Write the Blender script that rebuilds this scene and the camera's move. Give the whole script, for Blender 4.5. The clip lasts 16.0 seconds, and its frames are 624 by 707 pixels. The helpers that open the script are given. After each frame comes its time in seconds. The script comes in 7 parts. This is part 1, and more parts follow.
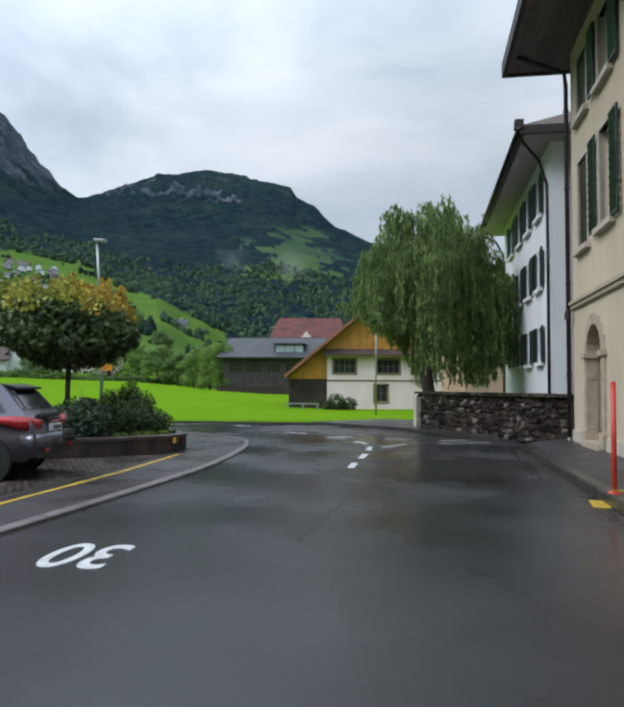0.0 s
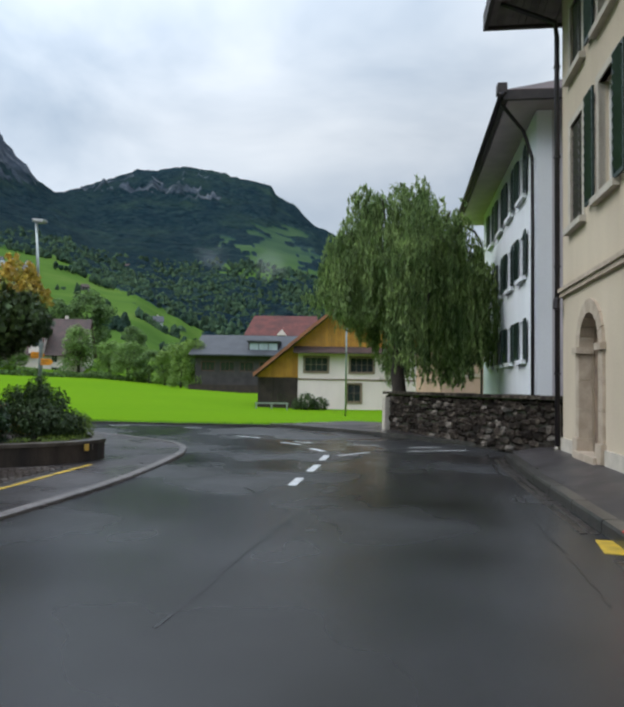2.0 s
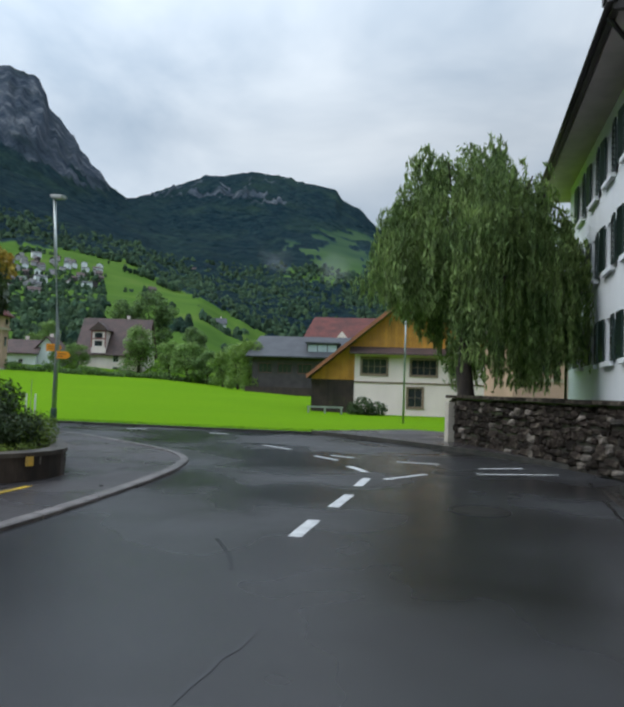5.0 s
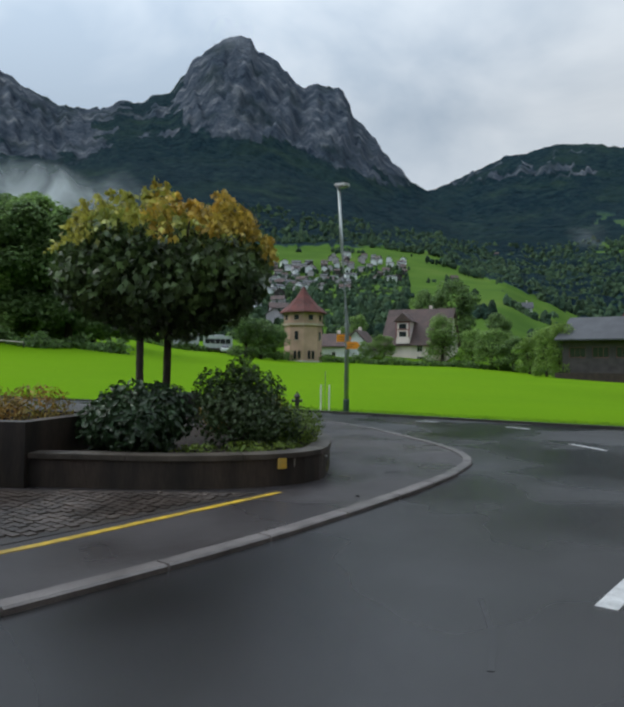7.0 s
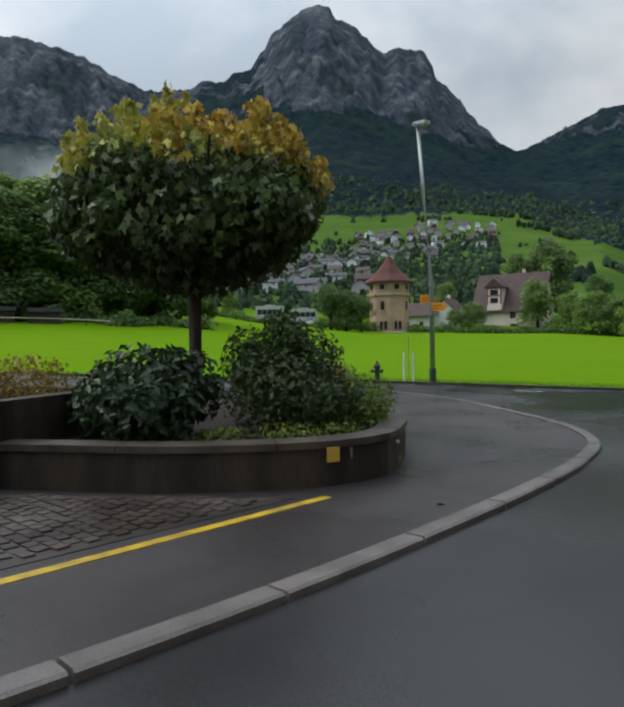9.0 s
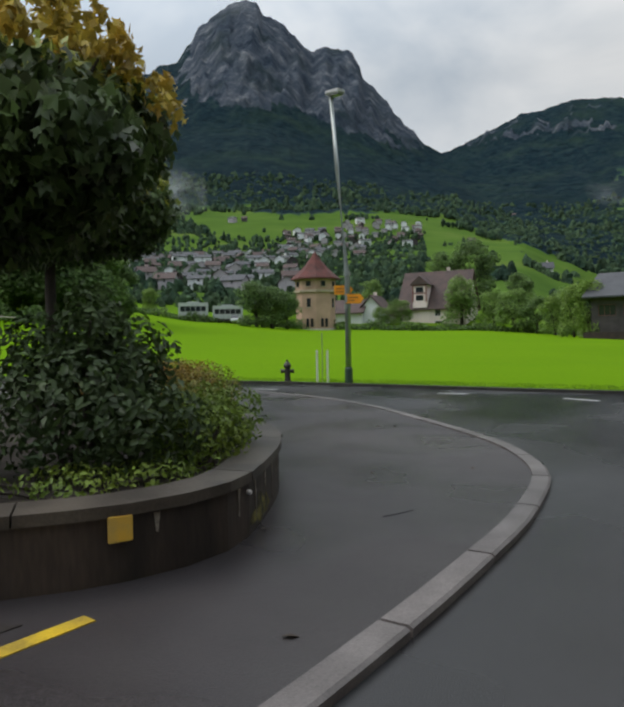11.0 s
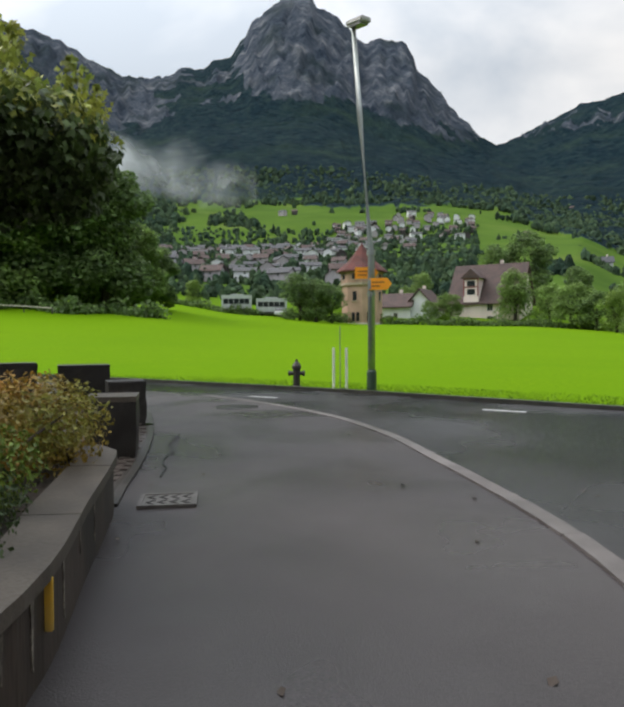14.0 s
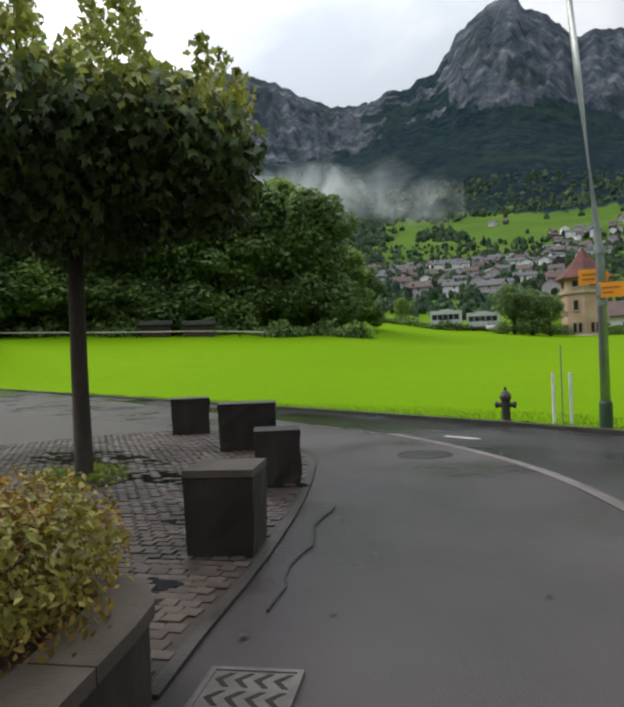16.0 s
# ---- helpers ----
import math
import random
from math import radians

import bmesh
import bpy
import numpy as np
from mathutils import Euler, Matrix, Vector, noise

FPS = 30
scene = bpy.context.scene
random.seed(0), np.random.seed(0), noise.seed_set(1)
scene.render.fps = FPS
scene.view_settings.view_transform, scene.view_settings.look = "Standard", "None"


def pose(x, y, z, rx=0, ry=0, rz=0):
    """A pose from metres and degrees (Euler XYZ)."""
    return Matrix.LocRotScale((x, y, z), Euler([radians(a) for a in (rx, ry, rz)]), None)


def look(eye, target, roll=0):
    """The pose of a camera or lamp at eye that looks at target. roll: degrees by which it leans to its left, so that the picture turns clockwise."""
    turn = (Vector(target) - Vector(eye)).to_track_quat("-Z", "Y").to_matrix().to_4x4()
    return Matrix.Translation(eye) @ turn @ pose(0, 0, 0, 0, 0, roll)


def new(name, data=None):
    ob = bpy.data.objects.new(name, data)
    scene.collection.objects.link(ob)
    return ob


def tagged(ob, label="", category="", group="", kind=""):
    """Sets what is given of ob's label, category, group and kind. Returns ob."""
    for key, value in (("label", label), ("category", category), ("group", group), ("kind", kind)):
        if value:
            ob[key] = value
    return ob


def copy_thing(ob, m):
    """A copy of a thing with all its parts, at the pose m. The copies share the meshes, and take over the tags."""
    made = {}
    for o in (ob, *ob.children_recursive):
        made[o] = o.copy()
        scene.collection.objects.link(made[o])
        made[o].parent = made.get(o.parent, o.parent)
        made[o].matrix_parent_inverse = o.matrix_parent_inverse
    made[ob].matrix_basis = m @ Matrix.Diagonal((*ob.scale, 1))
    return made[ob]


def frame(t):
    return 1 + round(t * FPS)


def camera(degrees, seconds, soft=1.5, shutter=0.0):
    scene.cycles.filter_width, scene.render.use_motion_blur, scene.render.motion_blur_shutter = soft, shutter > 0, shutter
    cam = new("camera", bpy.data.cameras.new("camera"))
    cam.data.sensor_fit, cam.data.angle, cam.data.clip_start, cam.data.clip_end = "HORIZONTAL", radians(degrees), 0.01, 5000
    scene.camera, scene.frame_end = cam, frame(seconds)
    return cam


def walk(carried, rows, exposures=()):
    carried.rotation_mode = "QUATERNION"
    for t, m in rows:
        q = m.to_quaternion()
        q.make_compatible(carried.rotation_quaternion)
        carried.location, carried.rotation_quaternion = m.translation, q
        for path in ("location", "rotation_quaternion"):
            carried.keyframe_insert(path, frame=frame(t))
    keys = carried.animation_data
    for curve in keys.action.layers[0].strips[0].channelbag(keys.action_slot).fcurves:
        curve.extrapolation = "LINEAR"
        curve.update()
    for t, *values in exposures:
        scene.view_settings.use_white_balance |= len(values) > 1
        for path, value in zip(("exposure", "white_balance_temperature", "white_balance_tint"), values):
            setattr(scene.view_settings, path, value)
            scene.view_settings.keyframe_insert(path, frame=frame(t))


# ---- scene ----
cam = camera(49.5, 16.0, soft=3.0)
PATH = [
    (0, (-0.001, -0.001, 1.554), (-0.590, 9.969, 2.050), 0.38),
    (0.5, (0.103, 0.680, 1.529), (-0.421, 10.652, 2.048), 0.50),
    (1, (0.258, 1.332, 1.543), (-0.172, 11.310, 2.050), 0.68),
    (1.5, (0.414, 1.966, 1.528), (0.105, 11.949, 2.030), 0.78),
    (2, (0.551, 2.605, 1.537), (0.276, 12.589, 2.026), 0.92),
    (2.5, (0.681, 3.242, 1.528), (0.464, 13.226, 2.049), 0.78),
    (3, (0.748, 3.862, 1.533), (0.538, 13.844, 2.099), 0.83),
    (5.3, (0.900, 6.930, 1.435), (-0.748, 16.780, 1.950), 2.11),
    (5.5, (0.891, 7.171, 1.435), (-1.130, 16.951, 1.950), 2.11),
    (6, (0.880, 7.748, 1.437), (-2.270, 17.230, 1.835), 2.08),
    (6.5, (0.789, 8.180, 1.444), (-3.407, 17.251, 1.770), 1.28),
    (7, (0.694, 8.592, 1.457), (-4.661, 17.033, 1.709), 0.76),
    (7.5, (0.314, 9.241, 1.406), (-5.670, 17.253, 1.515), 0.01),
    (8, (0.070, 9.768, 1.371), (-6.284, 17.490, 1.406), -0.27),
    (8.5, (-0.178, 10.251, 1.331), (-6.617, 17.902, 1.237), -0.25),
    (9, (-0.435, 10.832, 1.278), (-6.843, 18.508, 1.133), -0.91),
    (9.5, (-0.726, 11.374, 1.249), (-7.185, 19.008, 1.156), -0.54),
    (10, (-0.980, 11.999, 1.198), (-7.065, 19.933, 1.018), -1.22),
    (12.3, (-1.930, 14.770, 1.285), (-7.372, 23.159, 1.141), -0.88),
    (12.5, (-2.029, 15.022, 1.285), (-7.554, 23.356, 1.141), -0.88),
    (13, (-2.289, 15.616, 1.276), (-7.933, 23.869, 1.102), -0.93),
    (13.5, (-2.508, 16.214, 1.262), (-8.219, 24.422, 1.139), -1.03),
    (14, (-2.850, 16.803, 1.249), (-9.016, 24.671, 0.975), -0.36),
    (14.5, (-3.240, 17.342, 1.264), (-10.090, 24.625, 1.274), -1.07),
    (15, (-3.612, 17.862, 1.280), (-11.255, 24.311, 1.345), -1.40),
    (15.5, (-3.980, 18.290, 1.337), (-11.890, 24.410, 1.355), -2.20),
    (16, (-4.246, 18.744, 1.415), (-12.523, 24.356, 1.457), -2.13),
]
walk(cam, [(t, look(eye, target, roll)) for t, eye, target, roll in PATH],
     exposures=[(0, -0.09, 6250, 11), (3, -0.09, 6250, 10), (5.5, -0.29, 6150, 9), (7.5, -0.46, 6450, 10), (10, -0.45, 6800, 11), (12.5, -0.19, 7000, 13), (14, 0.0, 7120, 14), (14.5, 0.0, 7150, 14), (16, -0.04, 7200, 15)])

# ---- overcast daylight ----
SUN_EL, SUN_AZ = 44.0, 245.0
world = bpy.data.worlds.new("overcast_sky")
scene.world = world
world.use_nodes = True
wn, wl = world.node_tree.nodes, world.node_tree.links
wn.clear()


def wnode(kind, **kw):
    n = wn.new(kind)
    for k, v in kw.items():
        n.inputs[k].default_value = v
    return n


w_out = wn.new("ShaderNodeOutputWorld")
w_sky = wn.new("ShaderNodeTexSky")
w_sky.sky_type, w_sky.sun_disc = "NISHITA", False
w_sky.sun_elevation, w_sky.sun_rotation = radians(SUN_EL), radians(SUN_AZ)
w_bg_sky = wnode("ShaderNodeBackground", Strength=0.06)
wl.new(w_sky.outputs["Color"], w_bg_sky.inputs["Color"])
w_co = wn.new("ShaderNodeTexCoord")
w_sep = wn.new("ShaderNodeSeparateXYZ")
wl.new(w_co.outputs["Generated"], w_sep.inputs["Vector"])
# the cloud sheet: soft banks, seen flatter towards the horizon
w_div = wn.new("ShaderNodeVectorMath")
w_div.operation = "MULTIPLY"
w_div.inputs[1].default_value = (1.0, 1.0, 2.1)
wl.new(w_co.outputs["Generated"], w_div.inputs[0])
w_n1 = wnode("ShaderNodeTexNoise", Scale=2.3, Detail=5.0, Roughness=0.5, Distortion=0.35)
wl.new(w_div.outputs["Vector"], w_n1.inputs["Vector"])
w_ramp = wn.new("ShaderNodeValToRGB")
w_ramp.color_ramp.elements[0].position, w_ramp.color_ramp.elements[0].color = 0.36, (0.44, 0.53, 0.63, 1)
w_ramp.color_ramp.elements[1].position, w_ramp.color_ramp.elements[1].color = 0.68, (0.86, 0.91, 0.95, 1)
wl.new(w_n1.outputs["Fac"], w_ramp.inputs["Fac"])
# an overcast sky is brighter towards the zenith
w_map = wn.new("ShaderNodeMapRange")
w_map.inputs["From Min"].default_value, w_map.inputs["From Max"].default_value = 0.35, 1.0
w_map.inputs["To Min"].default_value, w_map.inputs["To Max"].default_value = 1.03, 2.5
wl.new(w_sep.outputs["Z"], w_map.inputs["Value"])
w_bg_cloud = wn.new("ShaderNodeBackground")
wl.new(w_ramp.outputs["Color"], w_bg_cloud.inputs["Color"])
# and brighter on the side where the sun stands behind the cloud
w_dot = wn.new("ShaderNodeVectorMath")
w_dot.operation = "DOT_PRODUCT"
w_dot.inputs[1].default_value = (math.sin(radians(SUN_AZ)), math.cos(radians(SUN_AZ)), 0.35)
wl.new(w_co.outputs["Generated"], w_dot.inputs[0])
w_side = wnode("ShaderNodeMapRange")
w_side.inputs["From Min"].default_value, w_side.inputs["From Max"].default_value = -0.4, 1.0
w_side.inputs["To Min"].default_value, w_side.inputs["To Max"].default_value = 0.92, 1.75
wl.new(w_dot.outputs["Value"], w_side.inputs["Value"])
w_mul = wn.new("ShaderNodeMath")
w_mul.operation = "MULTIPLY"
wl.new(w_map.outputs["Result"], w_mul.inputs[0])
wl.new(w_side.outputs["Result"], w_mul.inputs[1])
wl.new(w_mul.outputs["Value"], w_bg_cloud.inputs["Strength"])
w_mix = wn.new("ShaderNodeMixShader")
w_mix.inputs["Fac"].default_value = 0.93
wl.new(w_bg_sky.outputs["Background"], w_mix.inputs[1])
wl.new(w_bg_cloud.outputs["Background"], w_mix.inputs[2])
wl.new(w_mix.outputs["Shader"], w_out.inputs["Surface"])

sun = new("sun", bpy.data.lights.new("sun", "SUN"))
sun.data.energy, sun.data.angle, sun.data.color = 1.4, radians(25), (1.0, 0.96, 0.9)
_a, _e = radians(SUN_AZ), radians(SUN_EL)
sun.matrix_world = look((math.sin(_a) * math.cos(_e) * 50, math.cos(_a) * math.cos(_e) * 50, math.sin(_e) * 50), (0, 0, 0))

# ---- materials ----


def material(name, color, rough=0.7, color2=None, scale=3.0, grain=0.0, grain_scale=60.0, bump=0.0, bump_scale=40.0, metal=0.0,
             rough2=None, rough_scale=0.6, per_object=0.0, per_island=0.0, spec=0.5, streak=1.0, mix_lo=0.35, mix_hi=0.65, world_space=False):
    """Two-scale noise in colour, gloss and relief; streak > 1 draws the stains out along z."""
    m = bpy.data.materials.new(name)
    m.use_nodes = True
    n, l = m.node_tree.nodes, m.node_tree.links
    b = n["Principled BSDF"]
    b.inputs["Metallic"].default_value = metal
    b.inputs["Roughness"].default_value = rough
    b.inputs["Specular IOR Level"].default_value = spec
    if world_space:
        geo = n.new("ShaderNodeNewGeometry")
        co = geo.outputs["Position"]
    else:
        co = n.new("ShaderNodeTexCoord").outputs["Object"]
    mp = n.new("ShaderNodeMapping")
    mp.inputs["Scale"].default_value = (1, 1, 1 / streak)
    l.new(co, mp.inputs["Vector"])

    def noise_fac(s, detail=4.0, lo=0.35, hi=0.65):
        t = n.new("ShaderNodeTexNoise")
        t.inputs["Scale"].default_value, t.inputs["Detail"].default_value = s, detail
        l.new(mp.outputs["Vector"], t.inputs["Vector"])
        r = n.new("ShaderNodeMapRange")
        r.inputs["From Min"].default_value, r.inputs["From Max"].default_value = lo, hi
        l.new(t.outputs["Fac"], r.inputs["Value"])
        return r.outputs["Result"], t.outputs["Fac"]

    color2 = color2 or tuple(c * 0.72 for c in color)
    big, _ = noise_fac(scale, 4.0, mix_lo, mix_hi)
    mix = n.new("ShaderNodeMixRGB")
    mix.inputs["Color1"].default_value, mix.inputs["Color2"].default_value = (*color, 1), (*color2, 1)
    l.new(big, mix.inputs["Fac"])
    out = mix.outputs["Color"]
    if grain:
        _, g = noise_fac(grain_scale, 3.0)
        gm = n.new("ShaderNodeMapRange")
        gm.inputs["From Min"].default_value, gm.inputs["From Max"].default_value = 0.3, 0.7
        gm.inputs["To Min"].default_value, gm.inputs["To Max"].default_value = 1 - grain, 1 + grain
        l.new(g, gm.inputs["Value"])
        mul = n.new("ShaderNodeVectorMath")
        mul.operation = "SCALE"
        l.new(out, mul.inputs[0])
        l.new(gm.outputs["Result"], mul.inputs["Scale"])
        out = mul.outputs["Vector"]
    if per_object or per_island:
        src = n.new("ShaderNodeObjectInfo").outputs["Random"] if per_object else n.new("ShaderNodeNewGeometry").outputs["Random Per Island"]
        amp = per_object or per_island
        gm = n.new("ShaderNodeMapRange")
        gm.inputs["To Min"].default_value, gm.inputs["To Max"].default_value = 1 - amp, 1 + amp
        l.new(src, gm.inputs["Value"])
        mul = n.new("ShaderNodeVectorMath")
        mul.operation = "SCALE"
        l.new(out, mul.inputs[0])
        l.new(gm.outputs["Result"], mul.inputs["Scale"])
        out = mul.outputs["Vector"]
    l.new(out, b.inputs["Base Color"])
    if rough2 is not None:
        rf, _ = noise_fac(rough_scale, 3.0, 0.42, 0.6)
        rm = n.new("ShaderNodeMapRange")
        rm.inputs["To Min"].default_value, rm.inputs["To Max"].default_value = rough, rough2
        l.new(rf, rm.inputs["Value"])
        l.new(rm.outputs["Result"], b.inputs["Roughness"])
    if bump:
        bn = n.new("ShaderNodeTexNoise")
        bn.inputs["Scale"].default_value, bn.inputs["Detail"].default_value = bump_scale, 4.0
        l.new(mp.outputs["Vector"], bn.inputs["Vector"])
        bp = n.new("ShaderNodeBump")
        bp.inputs["Strength"].default_value, bp.inputs["Distance"].default_value = 0.6, bump
        l.new(bn.outputs["Fac"], bp.inputs["Height"])
        l.new(bp.outputs["Normal"], b.inputs["Normal"])
    return m


# wet road; near-black patches in its colour stand for dark reflections
ASPHALT = material("wet_asphalt", (0.040, 0.041, 0.045), 0.13, (0.012, 0.011, 0.011), 0.24, 0.25, 90, 0.003, 120, rough2=0.40, rough_scale=0.27, spec=0.38)
ASPHALT_WALK = material("wet_walk_asphalt", (0.052, 0.046, 0.047), 0.27, (0.030, 0.026, 0.028), 0.35, 0.25, 80, 0.004, 120, rough2=0.5, rough_scale=0.5, spec=0.4)
SEAL = material("bitumen_seal", (0.016, 0.016, 0.018), 0.25, None, 4)
GRANITE = material("kerb_granite", (0.165, 0.148, 0.144), 0.38, (0.100, 0.088, 0.086), 3, 0.2, 90, 0.003, 80, per_object=0.12, rough2=0.55)
DARK_KERB = material("wet_dark_kerb", (0.06, 0.055, 0.05), 0.3, (0.03, 0.03, 0.028), 4, 0.2, 60, 0.006, 30, per_object=0.15)
PAINT_W = material("road_paint_white", (0.62, 0.63, 0.64), 0.4, (0.42, 0.43, 0.44), 9, 0.12, 60, 0.002, 80)
PAINT_Y = material("road_paint_yellow", (0.62, 0.42, 0.03), 0.4, (0.36, 0.25, 0.04), 7, 0.15, 60)
SETT = material("stone_sett", (0.078, 0.062, 0.053), 0.30, (0.036, 0.028, 0.024), 2.2, 0.2, 60, 0.006, 30, per_object=0.35, rough2=0.6)
SETT_STUFF = material("stone_sett_far", (0.078, 0.062, 0.053), 0.30, (0.036, 0.028, 0.024), 2.2, 0.2, 60, 0.006, 30, per_island=0.35, rough2=0.6)
JOINT = material("sandy_joint", (0.052, 0.042, 0.036), 0.4, (0.025, 0.022, 0.02), 5, 0.2, 70, 0.004, 60)
CONCRETE_DARK = material("weathered_planter_concrete", (0.048, 0.034, 0.026), 0.6, (0.012, 0.009, 0.007), 2.4, 0.25, 40, 0.006, 30, streak=5.0, mix_lo=0.42, mix_hi=0.62)
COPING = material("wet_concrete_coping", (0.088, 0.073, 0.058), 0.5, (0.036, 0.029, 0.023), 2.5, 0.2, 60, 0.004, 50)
SOIL = material("planter_soil", (0.04, 0.028, 0.02), 0.9, (0.02, 0.015, 0.012), 6, 0.3, 60, 0.02, 18)
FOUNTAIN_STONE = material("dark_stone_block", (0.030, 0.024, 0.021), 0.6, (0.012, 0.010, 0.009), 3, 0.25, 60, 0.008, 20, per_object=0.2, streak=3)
BARK = material("bark", (0.055, 0.042, 0.033), 0.85, (0.024, 0.019, 0.016), 5, 0.3, 40, 0.02, 22, streak=4)


def leaf_material(name, color, color2, island=0.4, rough=0.5, trans=0.25):
    m = material(name, color, rough, color2, 1.2, 0.1, 20, per_island=island, spec=0.35)
    b = m.node_tree.nodes["Principled BSDF"]
    b.inputs["Transmission Weight"].default_value = 0.0
    n, l = m.node_tree.nodes, m.node_tree.links
    tr = n.new("ShaderNodeBsdfTranslucent")
    l.new(b.inputs["Base Color"].links[0].from_socket, tr.inputs["Color"])
    mx = n.new("ShaderNodeMixShader")
    mx.inputs["Fac"].default_value = trans
    l.new(b.outputs["BSDF"], mx.inputs[1])
    l.new(tr.outputs["BSDF"], mx.inputs[2])
    l.new(mx.outputs["Shader"], n["Material Output"].inputs["Surface"])
    return m


LEAF_MAPLE = leaf_material("maple_leaf", (0.085, 0.135, 0.040), (0.034, 0.062, 0.020), 0.5, 0.42, trans=0.2)
LEAF_YELLOW = leaf_material("maple_leaf_turning", (0.36, 0.37, 0.07), (0.17, 0.24, 0.05), 0.5)
LEAF_GOLD = leaf_material("maple_leaf_gold", (0.44, 0.41, 0.07), (0.30, 0.33, 0.06), 0.4)
LEAF_ORANGE = leaf_material("maple_leaf_orange", (0.50, 0.32, 0.05), (0.38, 0.35, 0.06), 0.5)
LEAF_WILLOW = leaf_material("willow_leaf", (0.25, 0.34, 0.11), (0.12, 0.19, 0.06), 0.55, trans=0.4)
LEAF_DARK = leaf_material("rhododendron_leaf", (0.04, 0.075, 0.03), (0.022, 0.045, 0.02), 0.4, 0.35)
LEAF_SHRUB = leaf_material("shrub_leaf", (0.062, 0.10, 0.032), (0.035, 0.062, 0.022), 0.45)
LEAF_RUST = leaf_material("rusty_hedge_leaf", (0.34, 0.17, 0.04), (0.20, 0.21, 0.04), 0.5)
LEAF_LIME = leaf_material("lime_shoot_leaf", (0.20, 0.27, 0.04), (0.12, 0.2, 0.03), 0.4)
LEAF_TREE = leaf_material("broadleaf", (0.24, 0.36, 0.10), (0.15, 0.25, 0.07), 0.5, trans=0.5)
LEAF_TREE_DARK = leaf_material("broadleaf_dark", (0.17, 0.26, 0.085), (0.10, 0.17, 0.06), 0.5, trans=0.5)
LEAF_TREE_LIGHT = leaf_material("broadleaf_light", (0.20, 0.31, 0.055), (0.14, 0.23, 0.045), 0.4, trans=0.35)

PLASTER_BEIGE = material("beige_plaster", (0.56, 0.475, 0.36), 0.85, (0.49, 0.41, 0.31), 0.9, 0.05, 50, 0.003, 60, streak=2.5)
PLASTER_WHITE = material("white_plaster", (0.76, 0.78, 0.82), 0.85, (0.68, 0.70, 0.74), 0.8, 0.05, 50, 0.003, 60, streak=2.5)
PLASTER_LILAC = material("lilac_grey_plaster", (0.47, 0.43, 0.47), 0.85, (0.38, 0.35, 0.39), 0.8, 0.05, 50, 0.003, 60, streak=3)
PLASTER_PINK = material("rosy_white_plaster", (0.80, 0.68, 0.66), 0.85, (0.70, 0.59, 0.57), 0.6, 0.05, 40, 0.004, 40, streak=3)
SANDSTONE = material("sandstone", (0.46, 0.38, 0.30), 0.75, (0.36, 0.29, 0.22), 4, 0.15, 60, 0.004, 50)
SANDSTONE_PALE = material("pale_stone_frame", (0.52, 0.47, 0.40), 0.75, (0.42, 0.38, 0.32), 4, 0.1, 60, 0.003, 50)
SHUTTER = material("dark_green_shutter", (0.020, 0.040, 0.034), 0.45, (0.012, 0.024, 0.022), 3, 0.15, 30)
SHUTTER_GREY = material("faded_shutter", (0.07, 0.06, 0.055), 0.55, (0.04, 0.036, 0.035), 3, 0.15, 30)
FASCIA = material("dark_eave_wood", (0.04, 0.030, 0.028), 0.6, (0.024, 0.018, 0.017), 3, 0.2, 30)
SOFFIT = material("soffit_boards", (0.15, 0.125, 0.12), 0.7, (0.105, 0.088, 0.086), 3, 0.15, 30, per_object=0.12)
SOFFIT_PALE = material("pale_soffit", (0.50, 0.43, 0.44), 0.8, (0.42, 0.36, 0.37), 2)
PIPE = material("dark_metal_pipe", (0.035, 0.028, 0.032), 0.4, (0.022, 0.02, 0.022), 3, metal=0.3)
GLASS = material("dark_window_glass", (0.02, 0.024, 0.028), 0.08, (0.03, 0.034, 0.04), 1.5, spec=0.7)
GLASS_PALE = material("pale_window_glass", (0.42, 0.48, 0.52), 0.15, (0.3, 0.35, 0.4), 1.5, spec=0.7)
TILE_DARK = material("brown_roof_tile", (0.085, 0.05, 0.045), 0.7, (0.05, 0.032, 0.03), 0.8, 0.2, 12, 0.02, 8)
TILE_RED = material("red_roof_tile", (0.135, 0.038, 0.032), 0.85, (0.075, 0.028, 0.025), 0.6, 0.2, 10, 0.02, 6)
TILE_GREY = material("grey_slate", (0.052, 0.056, 0.066), 0.6, (0.036, 0.038, 0.046), 0.6, 0.2, 8, 0.02, 6)
TILE_ORANGE = material("terracotta_edge_tile", (0.30, 0.115, 0.055), 0.75, (0.19, 0.08, 0.045), 1.5, 0.2, 12, 0.02, 8)
TIMBER_OCHRE = material("ochre_boarding", (0.50, 0.235, 0.030), 0.7, (0.38, 0.17, 0.022), 1.2, 0.12, 30, per_object=0.1)
TIMBER_DARK = material("dark_barn_boards", (0.042, 0.026, 0.022), 0.8, (0.022, 0.014, 0.013), 1.5, 0.2, 30, per_object=0.25)
TIMBER_GREY = material("weathered_grey_boards", (0.062, 0.052, 0.056), 0.8, (0.036, 0.031, 0.034), 1.0, 0.15, 20)
FRAME_BROWN = material("brown_window_frame", (0.25, 0.18, 0.125), 0.6, (0.16, 0.115, 0.085), 4)
